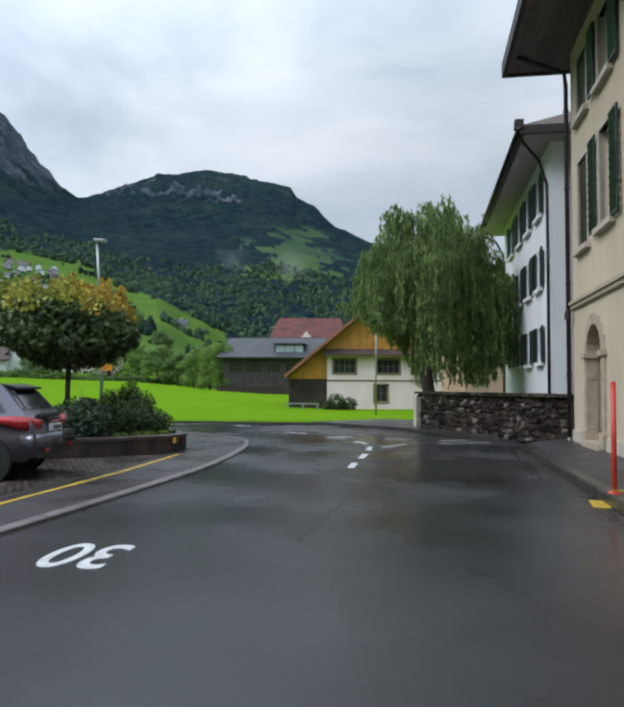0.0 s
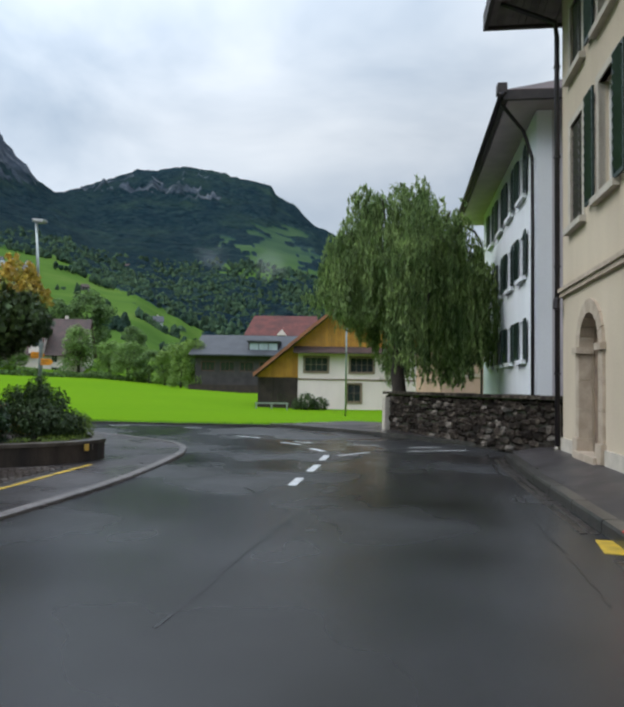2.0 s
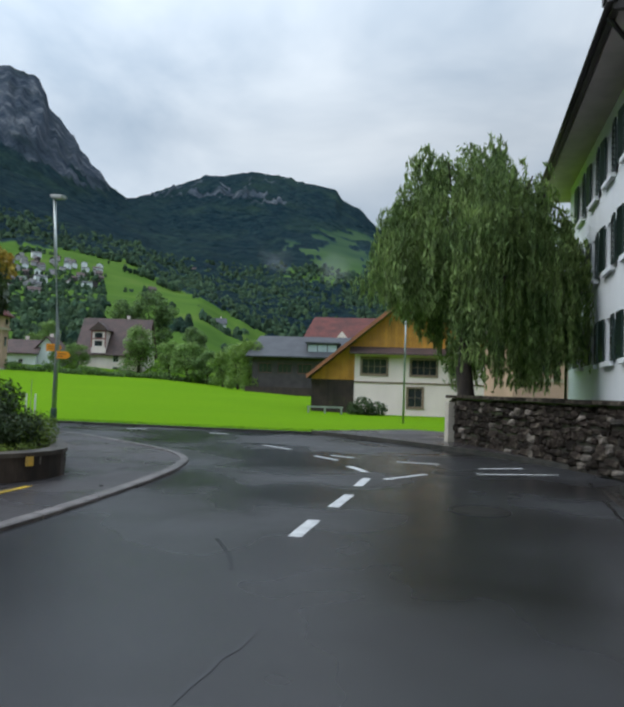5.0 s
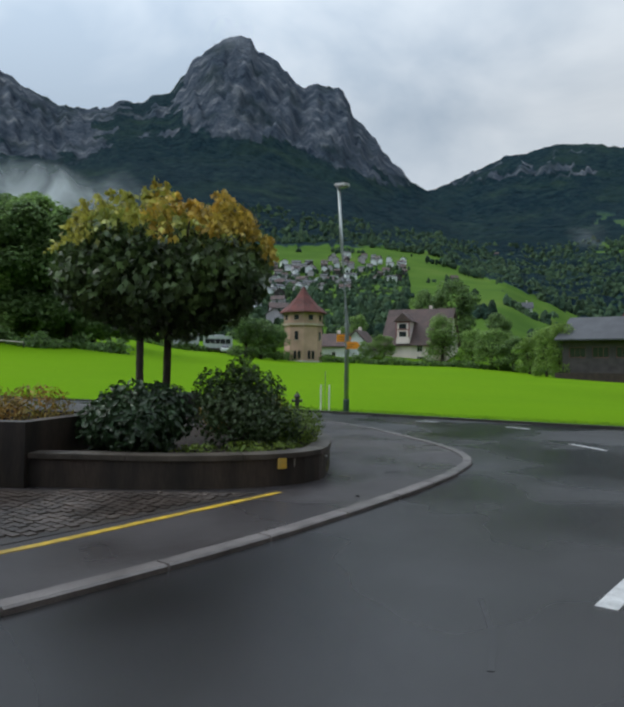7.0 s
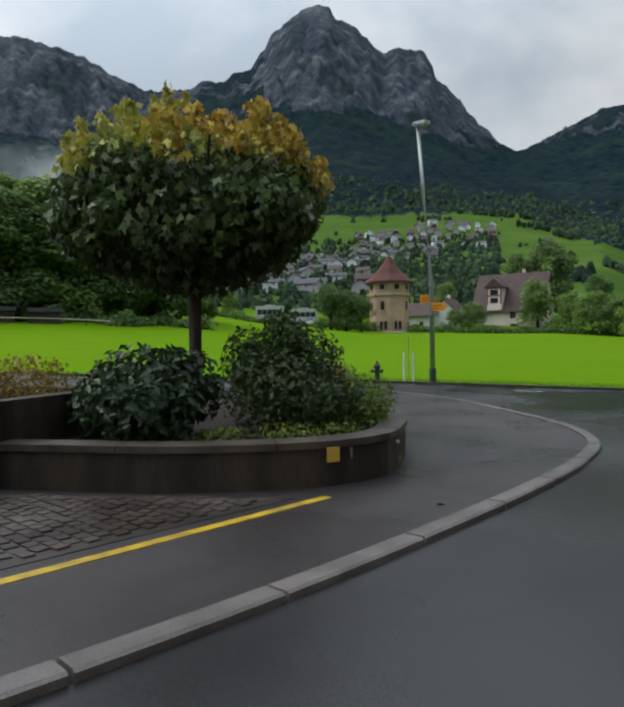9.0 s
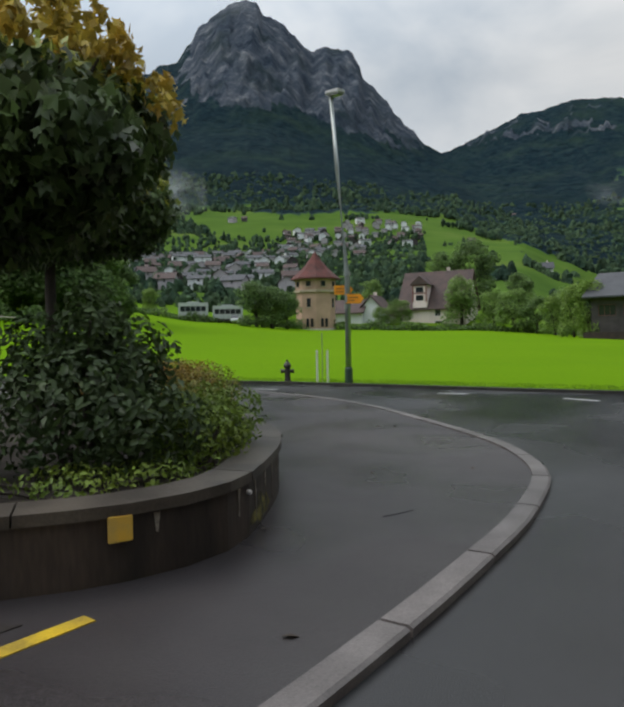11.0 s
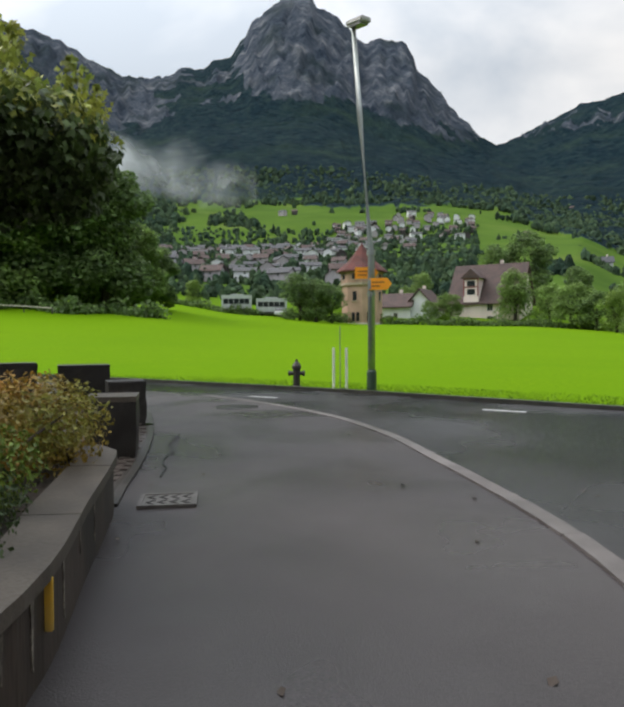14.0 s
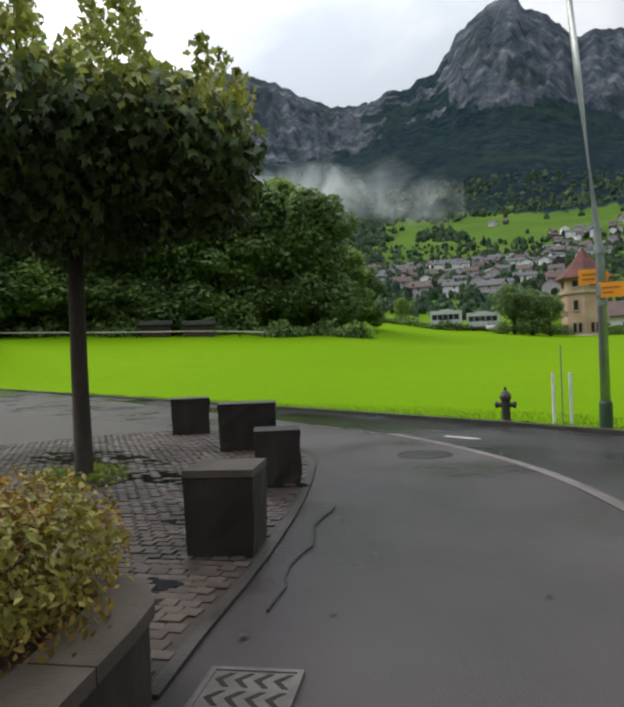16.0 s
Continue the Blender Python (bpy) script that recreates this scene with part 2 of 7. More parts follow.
FRAME_WHITE = material("white_window_frame", (0.68, 0.68, 0.66), 0.5, (0.58, 0.58, 0.56), 4)
TOWER_STONE = material("ochre_tower_plaster", (0.50, 0.325, 0.25), 0.85, (0.38, 0.25, 0.19), 0.35, 0.1, 14, 0.01, 10)
TIMBER_RED = material("red_timber_frame", (0.24, 0.075, 0.07), 0.7, None, 2)
GALV = material("galvanised_steel", (0.36, 0.40, 0.40), 0.4, (0.28, 0.31, 0.31), 2, 0.1, 20, metal=0.75)
GREEN_SLEEVE = material("dark_green_sleeve", (0.03, 0.06, 0.045), 0.5, None, 3)
LAMP_PALE = material("pale_lamp_casing", (0.50, 0.51, 0.52), 0.45, (0.36, 0.37, 0.38), 4)
LAMP_GLASS = material("lamp_diffuser", (0.20, 0.20, 0.22), 0.35, None, 3)
SIGN_ORANGE = material("orange_sign_face", (0.92, 0.36, 0.015), 0.4, (0.85, 0.32, 0.015), 3)
SIGN_PRINT = material("worn_sign_print", (0.40, 0.15, 0.02), 0.5, None, 5)
SIGN_BAR = material("dark_print", (0.03, 0.03, 0.03), 0.5, None, 5)
SIGN_YELLOW = material("yellow_marker_plate", (0.70, 0.42, 0.05), 0.6, (0.52, 0.36, 0.10), 8)
RED_PLASTIC = material("red_marker_post", (0.60, 0.05, 0.03), 0.4, (0.48, 0.04, 0.03), 5)
HYDRANT = material("dark_cast_iron", (0.035, 0.03, 0.028), 0.5, None, 8)
CAR_PAINT = material("grey_violet_car_paint", (0.17, 0.165, 0.20), 0.16, (0.14, 0.135, 0.165), 2, metal=0.6, spec=0.6)
CAR_BLACK = material("black_car_plastic", (0.018, 0.018, 0.019), 0.5, None, 6)
TYRE = material("tyre_rubber", (0.016, 0.016, 0.016), 0.8, None, 8, 0.2, 60)
RIM = material("alloy_rim", (0.3, 0.3, 0.32), 0.3, None, 5, metal=0.9)
TAIL_RED = material("red_tail_lens", (0.45, 0.012, 0.02), 0.12, (0.30, 0.01, 0.016), 6, spec=0.7)
PLATE = material("white_plate", (0.66, 0.66, 0.66), 0.4, None, 6)
IRON = material("cast_iron_grate", (0.15, 0.142, 0.135), 0.4, (0.09, 0.085, 0.08), 6, 0.2, 60, metal=0.4)
IRON_COVER = material("wet_iron_cover", (0.045, 0.043, 0.043), 0.3, (0.03, 0.028, 0.028), 6, 0.2, 60, metal=0.3)
IRON_DARK = material("drain_void", (0.008, 0.008, 0.008), 0.9, None, 6)
WHITE_PAINT = material("white_car_paint", (0.7, 0.71, 0.73), 0.25, None, 2)
LEAF_LITTER = material("fallen_leaf", (0.05, 0.03, 0.018), 0.6, None, 6)

# ---- mesh helpers ----


def mesh_from(name, verts, faces, mat, smooth=False):
    me = bpy.data.meshes.new(name)
    me.from_pydata([tuple(v) for v in verts], [], [tuple(f) for f in faces])
    me.materials.append(mat)
    if smooth:
        me.shade_smooth()
    me.update()
    return me


def part(name, bm, mat, parent, label="", smooth=False, bevel=0.0):
    """Links a bmesh (or a mesh) as one mesh object under a thing or a part."""
    if isinstance(bm, bpy.types.Mesh):
        me = bm
    else:
        if bevel:
            bmesh.ops.bevel(bm, geom=[e for e in bm.edges if e.calc_face_angle(0) > 0.5], offset=bevel, segments=2, affect="EDGES", clamp_overlap=True)
        bmesh.ops.recalc_face_normals(bm, faces=bm.faces)
        me = bpy.data.meshes.new(name)
        bm.to_mesh(me)
        bm.free()
        me.materials.append(mat)
        if smooth:
            me.shade_smooth()
    ob = new(name, me)
    if parent:
        ob.parent = parent
    if label:
        ob["label"] = label
    return ob


def thing(name, label, category, m=None, group="", kind=""):
    ob = new(name)
    ob.empty_display_size = 0.1
    ob.matrix_basis = m or Matrix.Identity(4)
    return tagged(ob, label, category, group, kind)


def box(bm, x0, x1, y0, y1, z0, z1, m=None):
    vs = [bm.verts.new((x, y, z)) for z in (z0, z1) for x, y in ((x0, y0), (x1, y0), (x1, y1), (x0, y1))]
    for f in ((3, 2, 1, 0), (4, 5, 6, 7), (0, 1, 5, 4), (1, 2, 6, 5), (2, 3, 7, 6), (3, 0, 4, 7)):
        bm.faces.new([vs[i] for i in f])
    if m is not None:
        bmesh.ops.transform(bm, matrix=m, verts=vs)
    return bm


def boxes(*rows):
    bm = bmesh.new()
    for r in rows:
        box(bm, *r)
    return bm


def prism(bm, pts, z0, z1, m=None):
    """A slab with a many-sided outline, lower and upper heights being numbers or one per corner."""
    n = len(pts)
    lo = z0 if isinstance(z0, (list, tuple)) else [z0] * n
    hi = z1 if isinstance(z1, (list, tuple)) else [z1] * n
    a = [bm.verts.new((p[0], p[1], h)) for p, h in zip(pts, lo)]
    b = [bm.verts.new((p[0], p[1], h)) for p, h in zip(pts, hi)]
    bm.faces.new(a[::-1])
    bm.faces.new(b)
    for i in range(n):
        j = (i + 1) % n
        bm.faces.new((a[i], a[j], b[j], b[i]))
    if m is not None:
        bmesh.ops.transform(bm, matrix=m, verts=a + b)
    return bm


def tube(bm, path, radii, sides=10, cap=True):
    """A round bar along a path of points with a radius at each."""
    rings = []
    pts = [Vector(p) for p in path]
    for i, p in enumerate(pts):
        d = (pts[min(i + 1, len(pts) - 1)] - pts[max(i - 1, 0)]).normalized()
        side = d.cross(Vector((0, 0, 1)))
        side = side.normalized() if side.length > 0.05 else Vector((1, 0, 0))
        up = side.cross(d)
        r = radii[i] if isinstance(radii, (list, tuple)) else radii
        rings.append([bm.verts.new(p + r * (math.cos(a) * side + math.sin(a) * up)) for a in (2 * math.pi * k / sides for k in range(sides))])
    for a, b in zip(rings, rings[1:]):
        for k in range(sides):
            bm.faces.new((a[k], a[(k + 1) % sides], b[(k + 1) % sides], b[k]))
    if cap:
        bm.faces.new(rings[0][::-1])
        bm.faces.new(rings[-1])
    return bm


def lathe(bm, profile, sides=16, m=None):
    """A turned body from (radius, height) pairs."""
    rings = [[bm.verts.new((r * math.cos(2 * math.pi * k / sides), r * math.sin(2 * math.pi * k / sides), h)) for k in range(sides)] for r, h in profile]
    for a, b in zip(rings, rings[1:]):
        for k in range(sides):
            bm.faces.new((a[k], a[(k + 1) % sides], b[(k + 1) % sides], b[k]))
    bm.faces.new(rings[0][::-1])
    bm.faces.new(rings[-1])
    if m is not None:
        bmesh.ops.transform(bm, matrix=m, verts=[v for r in rings for v in r])
    return bm


def smooth_line(pts, step=0.35):
    """A rounded polyline (Catmull-Rom) through plan points."""
    p = [np.array(q, float) for q in pts]
    p = [2 * p[0] - p[1]] + p + [2 * p[-1] - p[-2]]
    out = []
    for a, b, c, d in zip(p, p[1:], p[2:], p[3:]):
        k = max(1, int(np.linalg.norm(c - b) / step))
        for t in np.arange(k) / k:
            out.append(0.5 * (2 * b + (c - a) * t + (2 * a - 5 * b + 4 * c - d) * t ** 2 + (3 * b - a - 3 * c + d) * t ** 3))
    out.append(p[-2])
    return np.array(out)


def offset_line(line, d):
    """The line shifted to its left by d."""
    t = np.gradient(np.asarray(line, float), axis=0)
    t /= np.linalg.norm(t, axis=1, keepdims=True)
    return np.asarray(line) + d * np.stack([-t[:, 1], t[:, 0]], 1)


def band(bm, line_a, line_b, za0, zb0, za1, zb1):
    """A closed strip between two plan lines, with its bottom and top heights."""
    def col(p, lo, hi):
        return bm.verts.new((p[0], p[1], lo)), bm.verts.new((p[0], p[1], hi))
    A, B = [col(p, za0, za1) for p in line_a], [col(p, zb0, zb1) for p in line_b]
    for i in range(len(A) - 1):
        a, c, b, d = A[i], A[i + 1], B[i], B[i + 1]
        bm.faces.new((a[1], c[1], d[1], b[1]))
        bm.faces.new((a[0], b[0], d[0], c[0]))
        bm.faces.new((a[0], c[0], c[1], a[1]))
        bm.faces.new((b[0], b[1], d[1], d[0]))
    for i in (0, -1):
        bm.faces.new((A[i][0], A[i][1], B[i][1], B[i][0]))
    return bm


RNG = np.random.default_rng(7)


def leaf_mesh(name, pos, nrm, size, mat, aspect=0.6, rng=RNG, droop=0.3, hang=None, lobed=False):
    """Many small bent leaves: each two triangles folded on the rib."""
    n = len(pos)
    nrm = nrm / np.maximum(np.linalg.norm(nrm, axis=1, keepdims=True), 1e-6)
    rnd = rng.normal(size=(n, 3))
    u = np.cross(nrm, rnd) if hang is None else rnd * hang - (0, 0, 1)
    u /= np.maximum(np.linalg.norm(u, axis=1, keepdims=True), 1e-6)
    v = np.cross(nrm, u)
    v /= np.maximum(np.linalg.norm(v, axis=1, keepdims=True), 1e-6)
    s = (np.asarray(size) * rng.uniform(0.7, 1.3, n))[:, None]
    tip, root = pos + u * s * 0.5 - nrm * s * droop * 0.5, pos - u * s * 0.5
    a, b = pos + v * s * aspect * 0.5 + nrm * s * 0.08, pos - v * s * aspect * 0.5 + nrm * s * 0.08
    ring = [root, a, tip, b]
    if lobed:
        # two side lobes with a notch before the middle one
        a, b = a + u * s * 0.12 - nrm * s * 0.12, b + u * s * 0.12 - nrm * s * 0.12
        na, nb = pos + v * s * aspect * 0.2 + u * s * 0.1, pos - v * s * aspect * 0.2 + u * s * 0.1
        ring = [root, a, na, tip, nb, b]
    k = len(ring)
    verts = np.stack(ring, 1).reshape(-1, 3)
    me = bpy.data.meshes.new(name)
    me.vertices.add(k * n)
    me.vertices.foreach_set("co", verts.ravel())
    idx = np.arange(n)[:, None] * k
    tri = np.concatenate([idx + (0, i, i + 1) for i in range(1, k - 1)], 1).ravel()
    me.loops.add(len(tri))
    me.loops.foreach_set("vertex_index", tri.astype(np.int32))
    me.polygons.add(len(tri) // 3)
    me.polygons.foreach_set("loop_start", np.arange(0, len(tri), 3, dtype=np.int32))
    me.materials.append(mat)
    me.update(calc_edges=True)
    me.validate()
    return me


def blob_points(n, blobs, rng, shell=0.35, up=0.35):
    """Points scattered in the outer shell of several overlapping ellipsoids, with outward normals."""
    w = np.array([b[3] * b[4] for b in blobs], float)
    pick = rng.choice(len(blobs), n, p=w / w.sum())
    d = rng.normal(size=(n, 3))
    d /= np.linalg.norm(d, axis=1, keepdims=True)
    r = (1 - shell * rng.random(n) ** 1.6) * rng.uniform(0.92, 1.06, n)
    c = np.array([b[:3] for b in blobs])[pick]
    rad = np.array([(b[3], b[3], b[4]) for b in blobs])[pick]
    return c + d * rad * r[:, None], d + 0.6 * rng.normal(size=(n, 3)) + (0, 0, up)

# ---- terrain ----
CENTRE = (-3.0, 12.0)


def curve(x, *knots):
    """A smooth curve through (x, y) knots."""
    k = np.array(knots, float).reshape(-1, 2)
    i = np.clip(np.searchsorted(k[:, 0], x) - 1, 0, len(k) - 2)
    t = np.clip((x - k[i, 0]) / (k[i + 1, 0] - k[i, 0]), 0, 1)
    t = 0.5 * t + 0.5 * (3 * t * t - 2 * t ** 3)
    return k[i, 1] + (k[i + 1, 1] - k[i, 1]) * t


def fractal(x, y, octaves=4, seed=0.0):
    return noise.fractal(Vector((x + seed, y - seed, seed * 0.37)), 0.9, 2.1, octaves)


# rise of the land in degrees above eye level, by bearing to the left of north, at growing distance
def field_edge(a):
    return curve(a, -40, -0.35, 5, -0.3, 12, 0.1, 20, 0.55, 32, 0.85, 42, 1.7, 50, 2.8, 62, 3.6, 78, 4.0, 100, 3.6, 180, 1.5)


def near_hill(a):
    return curve(a, -40, 2.0, 7, 2.2, 10.5, 3.2, 13, 4.8, 16.5, 6.6, 21, 7.0, 28, 7.6, 36, 7.4, 48, 7.0, 62, 7.5, 180, 5)


def meadow_top(a):
    return curve(a, -40, 5, 0, 7.4, 6, 8.4, 12, 8.2, 18, 8.8, 23, 10.2, 29, 10.9, 40, 11.0, 55, 11.2, 90, 10, 180, 7)


def wood_top(a):
    return curve(a, -40, 6.5, -5, 9.6, 2, 12.2, 7, 13.4, 13, 13.0, 20, 12.6, 25, 13.8, 31, 15.6, 38, 17.6, 46, 17.0, 53, 15.6, 65, 16, 90, 14, 180, 9)


def skyline(a):
    return curve(a, -180, 8, -40, 8, -12, 10, -2, 12, 1, 13.2, 3.35, 15.2, 4.7, 15.9, 5.3, 16.7, 7.2, 17.0, 9.9, 17.6, 12.6, 17.75, 16.3, 17.2, 18.4, 16.5, 20.1, 15.7, 22.8, 14.8,
                 24.1, 15.6, 25.1, 16.7, 26.5, 17.9, 27.2, 19.1, 28.5, 20.3, 29.2, 20.9, 29.5, 22.0, 30.1, 22.8, 32.6, 23.2, 33.3, 22.8, 34.0, 23.2, 34.9, 24.1, 35.8, 24.8, 37.3, 25.4,
                 38.0, 26.3, 39.6, 26.3, 40.8, 25.7, 42.5, 24.6, 43.6, 23.2, 44.7, 21.8, 46, 21.6, 46.9, 20.9, 48.6, 21.0, 49.5, 20.4, 51.5, 20.1, 53, 20.1, 55, 20.7, 57, 21.5, 58.2, 22.1, 60.6, 22.5, 63, 22.8, 72, 20.5, 180, 10)


def far_height(az, r):
    """Height of the land at a bearing and distance past the field."""
    rings = np.array([135.0, 430.0, 820.0, 1500.0, 2250.0, 2700.0, 3300.0])
    el = [field_edge(az), near_hill(az), meadow_top(az), wood_top(az), skyline(az)]
    z = [1.3 + q * math.tan(radians(e)) for q, e in zip(rings, el)]
    z += [z[-1] * 0.75, z[-1] * 0.3]
    return float(np.interp(r, rings, z))


def ground_height(x, y):
    dx, dy = x - CENTRE[0], y - CENTRE[1]
    r, az = math.hypot(dx, dy), math.degrees(math.atan2(-dx, dy))
    if r < 135:
        t = max(0.0, (r - 19) / 116)
        lip = 0.06 * min(1.0, max(0.0, (y - 28.3) / 0.8))
        dip = -0.45 * max(0.0, 1 - ((x - 1.5) / 14) ** 2 - ((y - 60) / 22) ** 2)
        edge = 28.6 + 0.057 * min(0.0, x + 27)
        free = max(min(1.0, max(0.0, (y - edge) / 4)), min(1.0, max(0.0, (r - 90) / 45)))
        return -0.06 + lip + dip + far_height(az, 135) * t ** 1.35 * free
    return far_height(az, r)


def build_terrain():
    rs = np.concatenate([np.linspace(0, 30, 22), np.linspace(32, 135, 36), 135 * np.exp(np.linspace(0, math.log(1400 / 135), 88))[1:], np.linspace(1412, 2250, 76), np.linspace(2290, 3300, 8)])
    azs = np.concatenate([np.arange(-180, -40, 4.0), np.arange(-40, 0, 0.8), np.arange(0, 66, 0.2), np.arange(66, 100, 0.6), np.arange(100, 180, 4.0)])
    verts, cover = [], []
    for r in rs:
        for a in azs:
            x, y = CENTRE[0] - r * math.sin(radians(a)), CENTRE[1] + r * math.cos(radians(a))
            z = ground_height(x, y)
            c = 0.0
            if r > 135:
                el = math.degrees(math.atan2(z - 1.4, r))
                top = skyline(a)
                n1 = fractal(x / 190, y / 190, 4, 3.1)
                n2 = fractal(x / 55, y / 55, 4, 8.2)
                # woods: from the meadow's upper edge to the foot of the rock, and in belts lower down
                wood_line = meadow_top(a) - 0.35
                c = min(1.0, max(0.0, (el + 0.9 * n1 - wood_line) / 0.25))
                if a < 21 and el > 2.6 + 0.6 * n2 and a < 10.5 + 9 * max(0.0, (el - 4.5) / 4):
                    c = 1.0
                if a < 24 and 8.6 + 0.7 * n1 < el < 13.6 and abs(a - 5.0 - 2.6 * n1) < 3.4 - 0.9 * abs(el - 11.0) + 3.0 * n2:
                    c = 0.36
                rock_foot = 0
                if a > 24:
                    rock_foot = curve(a, 24, 15.0, 28.4, 15.9, 31.4, 16.8, 33.7, 18.0, 36.7, 18.7, 39, 18.4, 42, 18.8, 45.5, 18.6, 48.6, 16.6, 54, 15.6, 70, 15)
                    up = min(1.0, max(0.0, (el - rock_foot - 0.9 * n2) / 0.7))
                    if up > 0:
                        c = 1 + up * (1.0 if not (43.5 < a < 51 and n1 + 0.5 * n2 > -0.12) else 0.2)
                elif a > 8 and el > 15.1 and n1 + 0.6 * n2 > 0.25:
                    c = 1.7
                # canopy and crags
                if c >= 1.5:
                    buttress = 0.5 - abs(fractal(a * 0.55 + 0.10 * el, el * 0.22, 4, 1.7))
                    crag = fractal(a * 2.1 - 0.3 * el, el * 0.75, 5, 6.1)
                    z += (34 * buttress + 15 * crag) * min(1.0, (r - 1100) / 700) * (1.0 if r < 2130 else 0.25)
                    if r > 2130:
                        z += 8 * fractal(a * 1.6, 3.3, 4, 5.5)
                elif c > 0.6:
                    z += (3 + r * 0.0028) * (0.6 + n2 + 0.6 * fractal(x / 16, y / 16, 2, 2.0)) * (0.5 if r > 2100 else 1.0)
                    if r > 2150:
                        z += 4 * fractal(a * 1.6, 1.3, 3, 9.5)
                else:
                    z += 3.0 * n1 * min(1.0, (r - 135) / 200)
            verts.append((x, y, z))
            cover.append(c / 2)
    m, n = len(azs), len(rs)
    faces = [(i * m + j, i * m + (j + 1) % m, (i + 1) * m + (j + 1) % m, (i + 1) * m + j) for i in range(n - 1) for j in range(m)]
    me = bpy.data.meshes.new("ground")
    me.from_pydata(verts, [], faces)
    me.attributes.new("cover", "FLOAT", "POINT").data.foreach_set("value", np.array(cover, np.float32))
    me.shade_smooth()
    me.flip_normals()
    ob = new("ground", me)
    return tagged(ob, "bright mown meadow rising to wooded slopes and grey cliffs", "ground", kind="structure")


def terrain_material():
    m = bpy.data.materials.new("meadow_wood_and_rock")
    m.use_nodes = True
    n, l = m.node_tree.nodes, m.node_tree.links
    b = n["Principled BSDF"]
    pos = n.new("ShaderNodeNewGeometry").outputs["Position"]

    def tex(scale, detail=5.0, squash=(1, 1, 1), rough=0.55):
        mp = n.new("ShaderNodeMapping")
        mp.inputs["Scale"].default_value = squash
        l.new(pos, mp.inputs["Vector"])
        t = n.new("ShaderNodeTexNoise")
        t.inputs["Scale"].default_value, t.inputs["Detail"].default_value, t.inputs["Roughness"].default_value = scale, detail, rough
        l.new(mp.outputs["Vector"], t.inputs["Vector"])
        return t.outputs["Fac"]

    def ramp(fac, *stops):
        r = n.new("ShaderNodeValToRGB")
        e = r.color_ramp.elements
        while len(e) < len(stops):
            e.new(0.5)
        for k, (p, c) in zip(e, stops):
            k.position, k.color = p, (*c, 1)
        l.new(fac, r.inputs["Fac"])
        return r.outputs["Color"]

    def mixc(fac, a, c):
        x = n.new("ShaderNodeMixRGB")
        l.new(fac, x.inputs["Fac"])
        l.new(a, x.inputs["Color1"])
        l.new(c, x.inputs["Color2"])
        return x.outputs["Color"]

    def rng(v, a, c):
        r = n.new("ShaderNodeMapRange")
        r.inputs["From Min"].default_value, r.inputs["From Max"].default_value = a, c
        l.new(v, r.inputs["Value"])
        return r.outputs["Result"]

    grass = ramp(tex(0.05, 6), (0.3, (0.092, 0.207, 0.004)), (0.7, (0.130, 0.256, 0.005)))
    blades = ramp(tex(7.0, 4, (1, 1, 0.3)), (0.3, (0.074, 0.168, 0.003)), (0.7, (0.148, 0.28, 0.006)))
    grass = mixc(rng(tex(0.4, 3), 0.3, 0.75), grass, blades)
    pasture = ramp(tex(0.018, 6), (0.3, (0.046, 0.098, 0.016)), (0.55, (0.070, 0.132, 0.020)), (0.75, (0.108, 0.152, 0.036)))
    dist = n.new("ShaderNodeVectorMath")
    dist.operation = "LENGTH"
    l.new(pos, dist.inputs[0])
    grass = mixc(rng(dist.outputs["Value"], 140, 190), grass, pasture)
    upland = ramp(tex(0.01, 7), (0.35, (0.022, 0.050, 0.032)), (0.65, (0.046, 0.084, 0.040)))
    grass = mixc(rng(dist.outputs["Value"], 880, 1250), grass, upland)
    # far woods and glades: greens shifted to blue as painted air haze
    wood = ramp(tex(0.045, 8, rough=0.75), (0.36, (0.006, 0.017, 0.024)), (0.5, (0.014, 0.034, 0.045)), (0.66, (0.036, 0.066, 0.062)))
    glade = ramp(tex(0.0045, 5), (0.45, (0.011, 0.028, 0.040)), (0.62, (0.038, 0.070, 0.046)))
    wood = mixc(rng(tex(0.012, 6, rough=0.65), 0.42, 0.75), wood, glade)
    # cliff colours, with the blue haze of distance mixed into the greys
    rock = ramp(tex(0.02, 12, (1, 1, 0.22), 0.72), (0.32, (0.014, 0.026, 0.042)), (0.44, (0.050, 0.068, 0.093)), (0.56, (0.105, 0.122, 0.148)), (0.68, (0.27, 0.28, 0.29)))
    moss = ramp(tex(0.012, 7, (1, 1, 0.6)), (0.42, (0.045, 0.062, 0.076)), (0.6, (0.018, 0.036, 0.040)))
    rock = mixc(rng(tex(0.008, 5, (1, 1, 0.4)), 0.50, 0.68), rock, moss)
    at = n.new("ShaderNodeAttribute")
    at.attribute_name = "cover"
    jitter = n.new("ShaderNodeMath")
    jitter.operation = "MULTIPLY_ADD"
    jitter.inputs[1].default_value = 0.24
    l.new(tex(0.03, 6, rough=0.7), jitter.inputs[0])
    sub = n.new("ShaderNodeMath")
    sub.operation = "SUBTRACT"
    sub.inputs[1].default_value = 0.12
    l.new(at.outputs["Fac"], sub.inputs[0])
    l.new(sub.outputs["Value"], jitter.inputs[2])
    c = jitter.outputs["Value"]
    col = mixc(rng(c, 0.2, 0.32), grass, wood)
